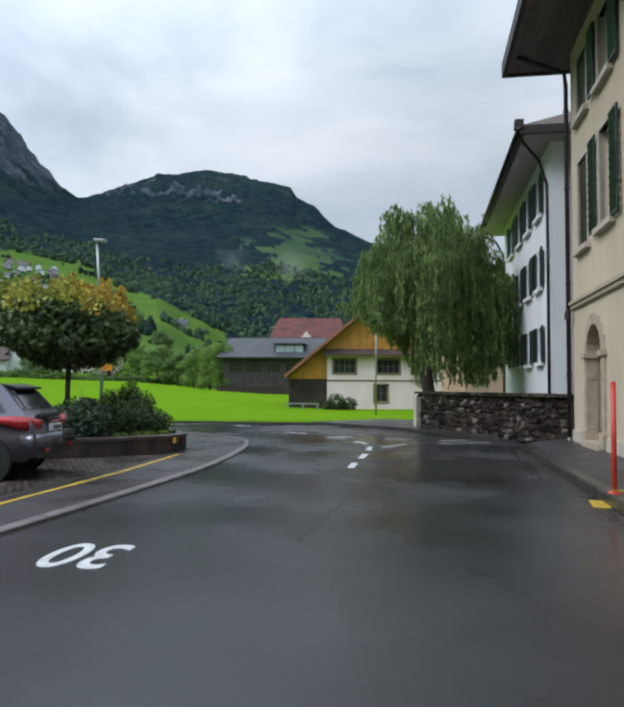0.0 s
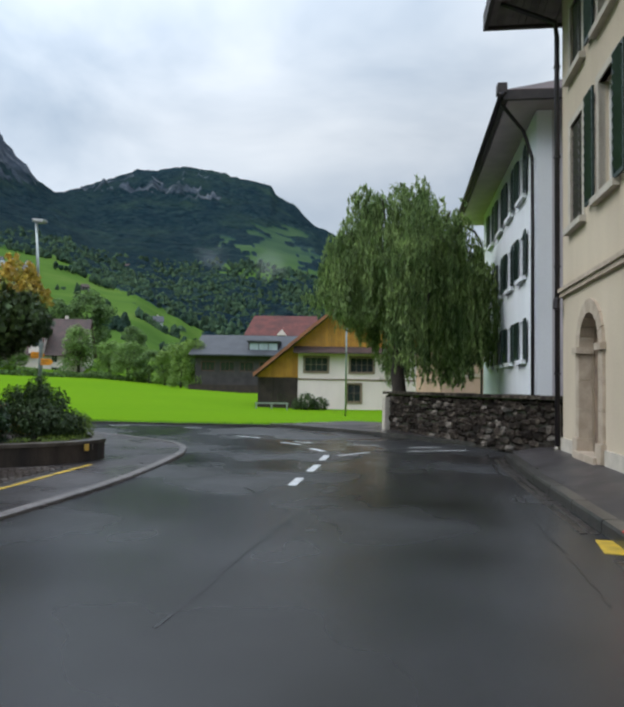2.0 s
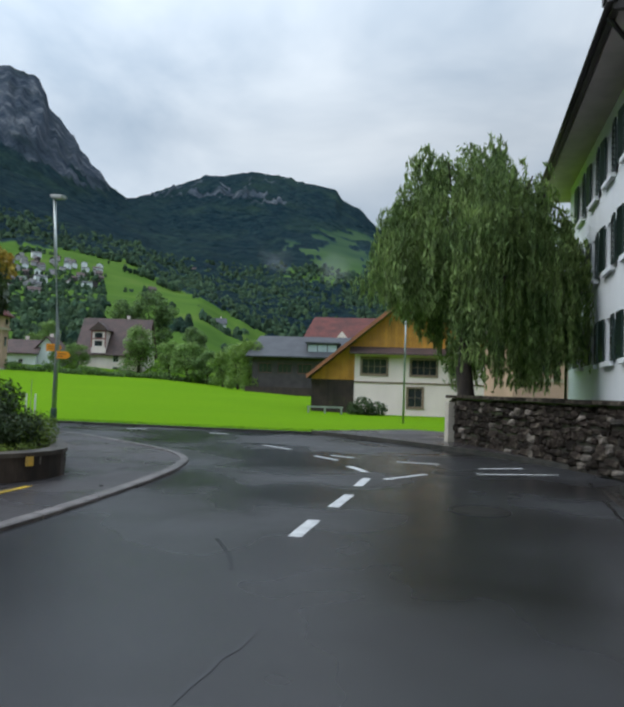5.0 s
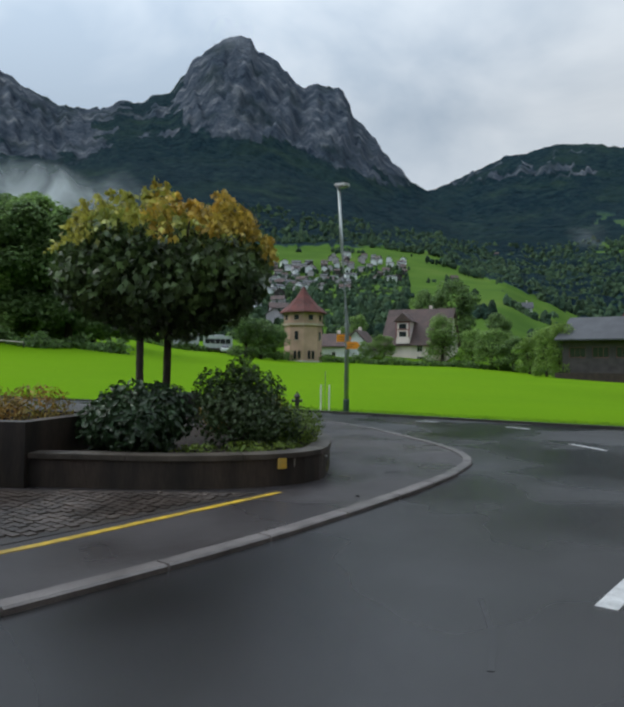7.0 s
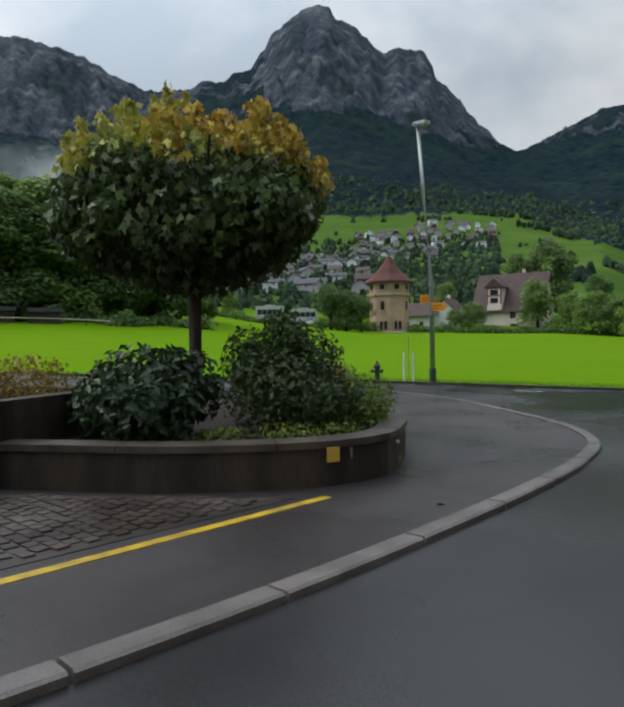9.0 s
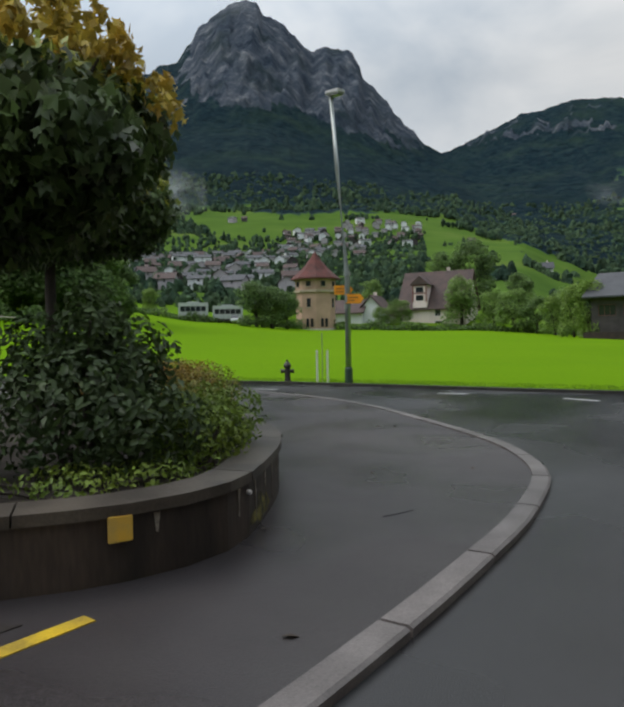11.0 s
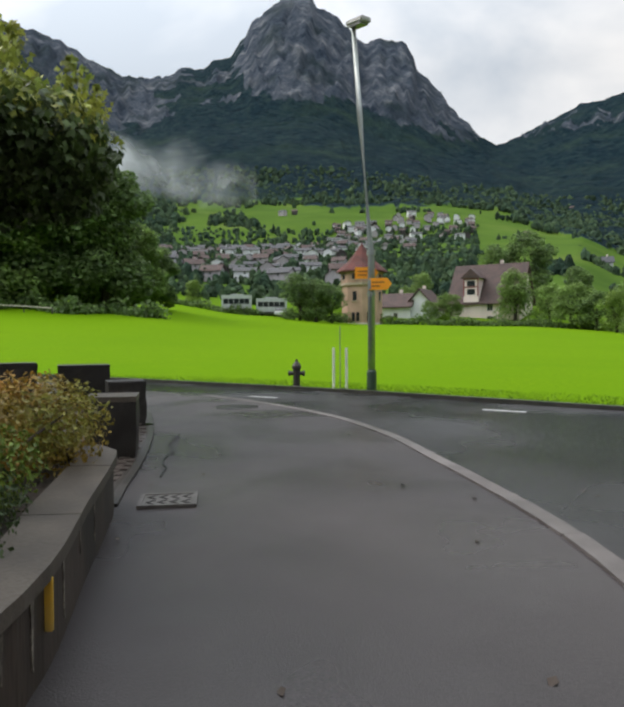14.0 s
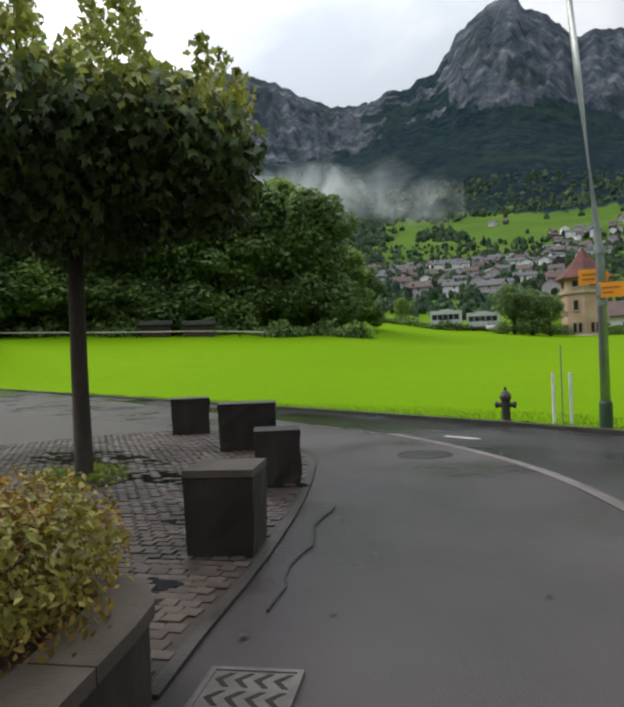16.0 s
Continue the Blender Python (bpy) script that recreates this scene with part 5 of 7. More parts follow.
while x < wall_len:
    w = rng_w.uniform(0.5, 0.9)
    ob = part("coping_slab", boxes((0, min(w, wall_len - x) - 0.012, -0.1, 0.5, 0, 0.085)), RUBBLE, garden_wall, bevel=0.015)
    ob.location = (x, 0, 1.335 + rng_w.uniform(-0.008, 0.008))
    x += w

# ---- farmhouse with the ochre gable ----
GY = 60.0
farm = thing("gabled_farmhouse", "white farmhouse with ochre boarded gable and a dark wooden barn end", "house", pose(0, GY, -0.45))
bm = bmesh.new()
fw = [(-1.65, 0.35, 3.25, 4.5), (2.2, 4.2, 3.25, 4.5), (5.3, 7.0, 3.25, 4.55), (2.0, 3.15, 0.75, 2.25)]
wall_panel(bm, 12.6, 0, 5.0, 0.4, [(a + 2.2, b + 2.2, c, d) for a, b, c, d in fw], Matrix.Translation((-2.2, 0, 0)))
box(bm, -2.2, -1.8, 0.4, 12, 0, 5)
box(bm, 10.0, 10.4, 0.4, 12, 0, 5)
part("wall", bm, PLASTER_PINK, farm, "rosy white plaster")
part("string_course", boxes((-2.2, 10.4, -0.05, 0.02, 2.55, 2.68)), FRAME_BROWN, farm)
for i, (xa, xb, za, zb) in enumerate(fw):
    window(farm, xa, xb, za, zb, FRAME_BROWN, bars=(3 if i < 2 else 1, 1), depth=0.08)
    bm = boxes((xa - 0.12, xb + 0.12, -0.05, 0.05, za - 0.14, za), (xa - 0.12, xb + 0.12, -0.05, 0.05, zb, zb + 0.12), (xa - 0.12, xa, -0.05, 0.05, za, zb), (xb, xb + 0.12, -0.05, 0.05, za, zb))
    part("window_surround", bm, FRAME_BROWN, farm)
# barn end
for i in range(14):
    xa = -5.6 + i * 0.243
    part("barn_board", boxes((xa, xa + 0.235, 0.15 + 0.012 * (i % 2), 0.22, 0.0, 2.75)), TIMBER_DARK, farm)
part("barn_side", boxes((-5.6, -5.45, 0.22, 12, 0.0, 2.75)), TIMBER_DARK, farm)
# boarded gable, boards cut along the roof line
AX, AZ = 2.9, 10.15


def roof_z(x):
    return AZ - abs(x - AX) * (AZ - 2.85) / (AX + 5.85)


for i in range(60):
    xa = -5.6 + i * 0.27
    xb = xa + 0.262
    base = 2.75 if xa < -2.3 else 5.0
    za, zb = roof_z(xa) - 0.12, roof_z(xb) - 0.12
    if max(za, zb) < base + 0.05 or xb > 10.4:
        continue
    y = 0.12 if xa < -2.3 else -0.05
    bm = bmesh.new()
    vs = [bm.verts.new(v) for v in ((xa, y, base), (xb, y, base), (xb, y, max(zb, base)), (xa, y, max(za, base)), (xa, y + 0.1, base), (xb, y + 0.1, base), (xb, y + 0.1, max(zb, base)), (xa, y + 0.1, max(za, base)))]
    for f in ((0, 1, 2, 3), (7, 6, 5, 4), (0, 4, 5, 1), (1, 5, 6, 2), (2, 6, 7, 3), (3, 7, 4, 0)):
        bm.faces.new([vs[k] for k in f])
    part("gable_board", bm, TIMBER_OCHRE, farm)
for s in (-1, 1):
    x_end = AX + s * (AX + 5.9)
    bm = bmesh.new()
    a, b = (AX, AZ), (x_end, roof_z(x_end))
    vs = [bm.verts.new((x, y, z + dz)) for y in (-0.9, 12.4) for (x, z) in (a, b) for dz in (0, 0.2)]
    for f in ((0, 2, 3, 1), (4, 5, 7, 6), (0, 1, 5, 4), (2, 6, 7, 3), (1, 3, 7, 5), (0, 4, 6, 2)):
        bm.faces.new([vs[k] for k in f])
    part("roof", bm, TILE_DARK, farm, "brown tiled roof slope")
    bm = bmesh.new()
    vs = [bm.verts.new((x, y, z + dz)) for y in (-1.0, -0.86) for (x, z) in (a, b) for dz in (-0.08, 0.26)]
    for f in ((0, 2, 3, 1), (4, 5, 7, 6), (0, 1, 5, 4), (2, 6, 7, 3), (1, 3, 7, 5), (0, 4, 6, 2)):
        bm.faces.new([vs[k] for k in f])
    part("verge_board", bm, TILE_ORANGE, farm, "terracotta verge")
bm = bmesh.new()
vs = [bm.verts.new(v) for v in ((-2.6, -0.75, 4.78), (10.8, -0.75, 4.78), (10.8, -0.05, 5.25), (-2.6, -0.05, 5.25), (-2.6, -0.75, 4.9), (10.8, -0.75, 4.9), (10.8, -0.05, 5.4), (-2.6, -0.05, 5.4))]
for f in ((3, 2, 1, 0), (4, 5, 6, 7), (0, 1, 5, 4), (1, 2, 6, 5), (2, 3, 7, 6), (3, 0, 4, 7)):
    bm.faces.new([vs[k] for k in f])
part("pent_roof", bm, TILE_DARK, farm, "narrow tiled pent roof")
rail = thing("wooden_bench_rail", "low pale wooden rail before the barn", "rail", pose(-4.0, 55.5, -0.42))
part("beam", boxes((-1.3, 1.3, -0.05, 0.05, 0.55, 0.68)), GALV, rail)
for x in (-1.2, 0, 1.2):
    part("post", boxes((x - 0.06, x + 0.06, -0.05, 0.05, -0.1, 0.55)), GALV, rail)
shrub("garden_shrub", "dark leafy shrubs against the white farmhouse wall", -1.3, 57.5, -0.45, [(0, 0, 0.7, 0.8, 0.8), (1.0, 0.2, 0.55, 0.8, 0.6), (-0.7, 0, 0.5, 0.6, 0.6)], 1600, 0.2, LEAF_SHRUB, 31, group="farm shrubs")

# ---- grey house with the dormer ----
grey = thing("grey_boarded_house", "long grey weatherboarded house under dark slate", "house", pose(-21.0, 110, 1.2, 0, 0, 0))
bm = bmesh.new()
gw = [(0.9 + 3.1 * i, 3.1 + 3.1 * i, 2.6, 4.1) for i in range(7)]
wall_panel(bm, 22, -0.5, 5.0, 0.3, gw)
box(bm, 0, 0.3, 0.3, 10, -0.5, 5)
box(bm, 21.7, 22, 0.3, 10, -0.5, 5)
part("wall", bm, TIMBER_GREY, grey)
for xa, xb, za, zb in gw:
    window(grey, xa, xb, za, zb, TIMBER_RED, bars=(2, 0))
part("roof", hip_roof(bmesh.new(), -0.9, 22.9, -1.2, 11.2, 5.0, 3.5, 0.2, 0.15), TILE_GREY, grey, "dark slate roof")
dm = part("dormer", boxes((8.4, 13.2, 0.4, 4.5, 5.6, 7.35)), TIMBER_GREY, grey)
part("dormer_roof", boxes((8.1, 13.5, 0.0, 5.5, 7.35, 7.55)), TILE_GREY, grey)
for i in range(3):
    part("pane", boxes((8.6 + i * 1.52, 10.0 + i * 1.52, 0.35, 0.45, 5.85, 7.15)), GLASS_PALE, dm)
part("terrace_wall", boxes((-0.5, 22, -2.5, -2.2, -0.8, 0.4)), TIMBER_DARK, grey, "low dark boarded terrace wall")

# ---- red-roofed house behind it ----
redh = thing("red_roofed_house", "house with a broad red tiled half-hipped roof", "house", pose(-16.5, 138, 2.0))
part("wall", boxes((0.6, 14.4, 0.6, 11, -1, 9.6)), PLASTER_PINK, redh)
part("roof", hip_roof(bmesh.new(), -0.4, 15.4, -0.4, 12, 9.4, 4.6, 0.25, 0.22), TILE_RED, redh, "red clay tiles")
part("small_gable", prism(bmesh.new(), [(-1.0, -0.2), (1.0, -0.2), (0, 1.0)], 0, 1.2, pose(7.2, 0.4, 9.9, 90)), PLASTER_PINK, redh)

# ---- old tower ----
TX, TY, TZ = -75.0, 124.4, 2.6
tower = thing("old_tower", "eight-sided ochre tower with a pointed red tiled roof", "tower", pose(TX, TY, TZ, 0, 0, 12))


def octagon(r0, z0, r1, z1):
    bm = bmesh.new()
    rot = Matrix.Rotation(math.pi / 8, 4, "Z")
    return lathe(bm, [(r0, z0), (r1, z1)], 8, rot)


part("base", octagon(4.15, -0.6, 4.0, 0.9), SANDSTONE_PALE, tower, "pale battered base")
part("wall", octagon(3.85, 0.9, 3.85, 7.9), TOWER_STONE, tower)
part("string_course", octagon(4.25, 7.9, 4.25, 8.35), SANDSTONE, tower)
part("upper_wall", octagon(3.95, 8.35, 3.95, 10.6), TOWER_STONE, tower)
part("roof", lathe(bmesh.new(), [(4.9, 10.45), (4.85, 10.7), (2.9, 12.3), (1.3, 14.2), (0.12, 16.0)], 8, Matrix.Rotation(math.pi / 8, 4, "Z")), TILE_RED, tower, "weathered red tiles")
part("finial", tube(bmesh.new(), [(0, 0, 15.9), (0, 0, 16.7)], [0.07, 0.03], 6), PIPE, tower)
for k in range(8):
    a = math.pi / 4 * k + math.pi / 2
    for w, h, z in ((0.75, 1.7, 5.0), (0.9, 1.0, 9.0)):
        if k % 2 == 0 or z > 8:
            r = 3.58 if z < 8 else 3.67
            w_ob = new("window")
            w_ob.parent = tower
            m = pose(math.cos(a) * r, math.sin(a) * r, z, 0, 0, math.degrees(a) + 90)
            part("pane", box(bmesh.new(), -w / 2, w / 2, -0.12, 0.08, 0, h, m), GLASS, w_ob)
            part("window_sill", box(bmesh.new(), -w / 2 - 0.15, w / 2 + 0.15, -0.2, 0.05, -0.18, 0, m), SANDSTONE, w_ob)
for k in (4, 5):
    a = math.pi / 4 * k + math.pi / 2 + 0.05
    m = pose(math.cos(a) * 3.62, math.sin(a) * 3.62, 1.2, 0, 0, math.degrees(a) + 90)
    part("slit_window", box(bmesh.new(), -0.7, -0.2, -0.12, 0.05, 0, 1.6, m), GLASS, tower)
    part("slit_window", box(bmesh.new(), 0.2, 0.7, -0.12, 0.05, 0, 1.6, m), GLASS, tower)


def gable_house(name, label, x, y, z, rz, w, d, h, rise, wall_mat, roof_mat, wins=(), group="", over=0.6, chimney=True):
    """A small house with its gable ends along x."""
    t = thing(name, label, "house", pose(x, y, z, 0, 0, rz), group)
    bm = bmesh.new()
    wall_panel(bm, w, -1.5, h, 0.3, list(wins), Matrix.Translation((-w / 2, -d / 2, 0)))
    box(bm, -w / 2, -w / 2 + 0.3, -d / 2 + 0.3, d / 2, -1.5, h)
    box(bm, w / 2 - 0.3, w / 2, -d / 2 + 0.3, d / 2, -1.5, h)
    box(bm, -w / 2 + 0.3, w / 2 - 0.3, d / 2 - 0.3, d / 2, -1.5, h)
    part("wall", bm, wall_mat, t)
    for s in (-1, 1):
        bm = bmesh.new()
        prism(bm, [(-d / 2, 0), (d / 2, 0), (0, rise)], 0, 0.25, Matrix.Translation((s * w / 2 - (0.25 if s > 0 else 0), 0, h)) @ Matrix(((0, 0, 1, 0), (1, 0, 0, 0), (0, 1, 0, 0), (0, 0, 0, 1))))
        part("gable", bm, wall_mat, t)
    for s in (-1, 1):
        bm = bmesh.new()
        sl = rise / (d / 2)
        vs = [bm.verts.new(v) for xx in (-w / 2 - over, w / 2 + over) for v in ((xx, 0, h + rise + 0.05), (xx, s * (d / 2 + over), h - over * sl + 0.05), (xx, s * (d / 2 + over), h - over * sl + 0.3), (xx, 0, h + rise + 0.32))]
        for f in ((0, 1, 2, 3), (7, 6, 5, 4), (0, 4, 5, 1), (1, 5, 6, 2), (2, 6, 7, 3), (3, 7, 4, 0)):
            bm.faces.new([vs[k] for k in f])
        part("roof", bm, roof_mat, t)
    for a, b, c, e in wins:
        w_ob = window(t, a, b, c, e, FRAME_WHITE, bars=(1, 1), depth=0.1)
        w_ob.location = (-w / 2, -d / 2, 0)
    if chimney:
        part("chimney", boxes((w * 0.12, w * 0.12 + 0.6, 0.3, 0.9, h + rise - 0.8, h + rise + 1.1)), PLASTER_PINK, t)
    return t


big = gable_house("timbered_house", "large house with a steep brown roof and a timbered dormer", -60.0, 150, 2.6, 8, 14.0, 11.5, 5.2, 7.5, PLASTER_PINK, TILE_DARK,
                  [(1.2, 2.4, 3.2, 4.8), (7.6, 8.8, 3.2, 4.8), (10.2, 11.4, 3.2, 4.8), (7.6, 8.8, 0.8, 2.2)])
dorm = part("dormer", boxes((-3.9, -0.9, -6.4, -2.5, 5.0, 9.8)), PLASTER_PINK, big, "pink-timbered dormer")
part("timber", boxes((-3.95, -3.7, -6.48, -6.38, 6.2, 9.8), (-1.1, -0.85, -6.48, -6.38, 6.2, 9.8), (-3.7, -1.1, -6.48, -6.38, 7.9, 8.15), (-3.7, -1.1, -6.48, -6.38, 9.5, 9.8)), TIMBER_RED, dorm)
part("pane", boxes((-3.2, -1.6, -6.45, -6.35, 8.2, 9.3), (-3.2, -1.6, -6.45, -6.35, 6.5, 7.6)), GLASS, dorm)
part("dormer_roof", prism(bmesh.new(), [(-2.1, 0), (2.1, 0), (0, 1.9)], 0, 5.2, Matrix.Translation((-2.4, -1.6, 9.8)) @ Matrix.Rotation(math.pi / 2, 4, "X")), TILE_DARK, big)
gable_house("gabled_cottage", "small white gabled house beside the tower", -70.5, 141, 3.0, 100, 7.0, 6.5, 3.6, 3.6, PLASTER_WHITE, TILE_DARK, [(1.0, 1.9, 1.2, 2.6), (4.6, 5.5, 1.2, 2.6)])
gable_house("gabled_cottage", "low brown-roofed house behind the tower", -76.0, 138, 3.0, 15, 8.0, 6.0, 4.0, 2.4, PLASTER_WHITE, TILE_DARK, [(1.0, 1.9, 1.2, 2.6), (4.6, 5.5, 1.2, 2.6)])
gable_house("hill_cottage", "small white house alone on the green hill", -84.5, 327, ground_height(-84.5, 327) + 0.6, 20, 6.5, 5.5, 2.8, 2.4, PLASTER_WHITE, TILE_GREY, [(1.0, 2.0, 1.0, 2.2)])


def coach(x, y, rz, w, h):
    """A parked white coach seen from its side, standing on the yard beyond the meadow."""
    t = thing("white_coach", "white coach with dark side windows parked beyond the meadow", "coach", pose(x, y, ground_height(x, y), 0, 0, rz), "parked coaches")
    bm = bmesh.new()
    box(bm, -w / 2, w / 2, -1.25, 1.25, 0.45, h)
    part("body", bm, COACH_WHITE, t, bevel=0.18)
    n = 5
    for i in range(n):
        xa = -w / 2 + 0.35 + i * (w - 0.7) / n
        part("side_window", boxes((xa, xa + (w - 0.7) / n - 0.09, -1.27, -1.2, h * 0.52, h * 0.80)), GLASS, t)
    part("skirt", boxes((-w / 2 + 0.1, w / 2 - 0.1, -1.265, -1.2, 0.42, h * 0.24)), SHUTTER_GREY, t, "grey lower panels")
    part("roof_unit", boxes((-w * 0.2, w * 0.2, -0.8, 0.8, h - 0.01, h + 0.22)), COACH_WHITE, t, bevel=0.06)
    for xw in (-w * 0.32, w * 0.30):
        for yw in (-1.12, 1.12):
            part("wheel", lathe(bmesh.new(), [(0.2, -0.13), (0.46, -0.13), (0.46, 0.13), (0.2, 0.13)], 18, pose(xw, yw, 0.46, 90)), TYRE, t)


COACH_WHITE = material("grey_white_coach_paint", (0.52, 0.54, 0.57), 0.35, (0.42, 0.44, 0.47), 1.5)
coach(-93.3, 109.2, 42, 5.6, 3.5)
coach(-88.6, 113.8, 42, 5.8, 3.3)

# ---- weeping willow ----


def willow(x, y, z, seed=41):
    rng = np.random.default_rng(seed)
    t = thing("weeping_willow", "large weeping willow with long hanging leafy twigs behind the wall", "tree", pose(x, y, z))
    part("trunk", tube(bmesh.new(), [(0, 0, -0.2), (0.05, 0, 0.8), (-0.1, 0.05, 2.2), (0.0, 0.1, 3.6)], [0.36, 0.28, 0.24, 0.20], 12), BARK, t, smooth=True)
    for i in range(11):
        a = i * 2.399
        r = rng.uniform(1.0, 2.3)
        h = rng.uniform(6.0, 8.2)
        part("limb", tube(bmesh.new(), [(0, 0.1, 3.0 + 0.05 * i), (0.4 * r * math.cos(a), 0.4 * r * math.sin(a), 4.6 + 0.1 * i), (r * math.cos(a), r * math.sin(a), h)], [0.13, 0.08, 0.02], 7), BARK, t)
    P_, N_ = [], []
    # each bough end drops a tress of several hanging twigs
    for i in range(200):
        a = rng.uniform(0, 2 * math.pi)
        f = math.sqrt(rng.uniform(0.02, 1.0))
        R = 3.2 * (1 + 0.13 * math.sin(3 * a + 1) + 0.08 * math.sin(7 * a))
        bx, by = R * f * math.cos(a), R * f * math.sin(a)
        crown = 8.75 - 3.7 * f ** 1.5 + 0.5 * math.sin(5 * a + 2 * f) + rng.normal(0, 0.35)
        floor_z = float(np.interp(bx, (-2.6, -1.4, -0.7, -0.2, 2.0, 3.0), (4.4, 3.6, 3.0, 1.5, 1.5, 2.9)))
        length = (1.6 + 4.9 * f ** 0.7) * rng.uniform(0.5, 1.05)
        for j in range(int(rng.integers(4, 9))):
            ox, oy = bx + rng.normal(0, 0.17), by + rng.normal(0, 0.17)
            top = crown + rng.normal(0, 0.22)
            low = max(floor_z + abs(rng.normal(0, 0.45)), top - length * rng.uniform(0.7, 1.1))
            k = int(12 + 22 * max(0.1, top - low))
            s = np.sort(rng.random(k))
            out = rng.uniform(0.1, 0.45) * (1 - np.exp(-6 * s))
            zz = top + 0.3 * np.sin(np.minimum(s * 8, 1.57)) * (1 - s) - (top - low) * s
            sway = 0.06 * np.sin(4 * s + a * 7 + j)
            P_.append(np.stack([ox + out * math.cos(a) + sway, oy + out * math.sin(a), zz], 1) + rng.normal(0, 0.035, (k, 3)))
            N_.append(np.tile((math.cos(a), math.sin(a), 0.2), (k, 1)) + rng.normal(0, 0.6, (k, 3)))
    p, n = np.concatenate(P_), np.concatenate(N_)
    part("hanging_crown", leaf_mesh("hanging_crown", p, n, 0.21, LEAF_WILLOW, 0.22, rng, 0.2, 0.32), LEAF_WILLOW, t, "pale narrow willow leaves")
    # wispy top shoots
    q, qn = [], []
    for i in range(60):
        a, f = rng.uniform(0, 6.28), rng.random() * 0.8
        b = np.array([2.7 * f * math.cos(a), 2.7 * f * math.sin(a), 8.6 - 2.9 * f ** 1.5])
        d = np.array([0.5 * math.cos(a), 0.5 * math.sin(a), 0.9])
        s = rng.random(22)[:, None]
        q.append(b + d * s - (0, 0, 0.5) * s ** 2 + rng.normal(0, 0.05, (22, 3)))
        qn.append(rng.normal(size=(22, 3)))
    part("top_fringe", leaf_mesh("top_fringe", np.concatenate(q), np.concatenate(qn), 0.16, LEAF_WILLOW, 0.24, rng, 0.4), LEAF_WILLOW, t)
    return t


willow(3.12, 27.7, 0.0)

# ---- broadleaf trees round the meadow ----


def broadleaf(name, label, mat, seed, n=3200, group="meadow trees", skirt=0, leaf=0.36):
    """A tree 10 m high with a crown of many leaf clumps; copies are scaled."""
    rng = np.random.default_rng(seed)
    t = thing(name, label, "tree", pose(0, 0, -50), group)
    part("trunk", tube(bmesh.new(), [(0, 0, -0.6), (0.05, 0, 1.0), (0.1, 0.1, 3.2), (0, 0, 5.5)], [0.34, 0.26, 0.2, 0.1], 9), BARK, t)
    for i in range(6):
        a = i * 2.4
        part("limb", tube(bmesh.new(), [(0.05, 0, 2.2 + 0.25 * i), (1.0 * math.cos(a), 1.0 * math.sin(a), 4.2 + 0.3 * i), (2.2 * math.cos(a), 2.2 * math.sin(a), 5.6 + 0.4 * i)], [0.1, 0.06, 0.02], 6), BARK, t)
    blobs = [(0, 0, 6.0, 2.4, 3.2)]
    for i in range(17):
        a, e = rng.uniform(0, 6.28), rng.uniform(-0.9, 1.25)
        R = rng.uniform(1.7, 2.7)
        blobs.append((R * math.cos(a) * math.cos(e), R * math.sin(a) * math.cos(e), 5.9 + 3.0 * math.sin(e), rng.uniform(0.8, 1.5), rng.uniform(0.7, 1.3)))
    for i in range(skirt):
        a = i * 2.4
        blobs.append((1.9 * math.cos(a), 1.9 * math.sin(a), rng.uniform(1.0, 3.4), 1.3, 1.2))
    p, nr = blob_points(n, blobs, rng, 0.4, 1.3)
    p = p[(keep := p[:, 2] > -0.2)]
    nr = nr[keep]
    part("crown", leaf_mesh("crown", p, nr, leaf, mat, 0.75, rng), mat, t)
    return t


PROTO = [broadleaf("broadleaf_tree", "leafy green tree at the edge of the meadow", LEAF_TREE, 51, 4000, "meadow trees", 5),
         broadleaf("broadleaf_tree", "dense dark green tree at the edge of the meadow", LEAF_TREE_DARK, 52, 4200, "meadow trees", 7),
         broadleaf("broadleaf_tree", "light green young tree at the edge of the meadow", LEAF_TREE_LIGHT, 53, 4000, "meadow trees", 8),
         broadleaf("broadleaf_tree", "broad green tree in the wood beside the meadow", LEAF_TREE, 54, 17000, "wood trees", 9, 0.30),
         broadleaf("broadleaf_tree", "broad dark tree in the wood beside the meadow", LEAF_TREE_DARK, 55, 17000, "wood trees", 9, 0.30)]


def plant(k, az, r, w, h, turn):
    x, y = CENTRE[0] - r * math.sin(radians(az)), CENTRE[1] + r * math.cos(radians(az))
    ob = copy_thing(PROTO[k], pose(x, y, ground_height(x, y) - 0.1, 0, 0, turn))
    ob.scale = (w, w, h)


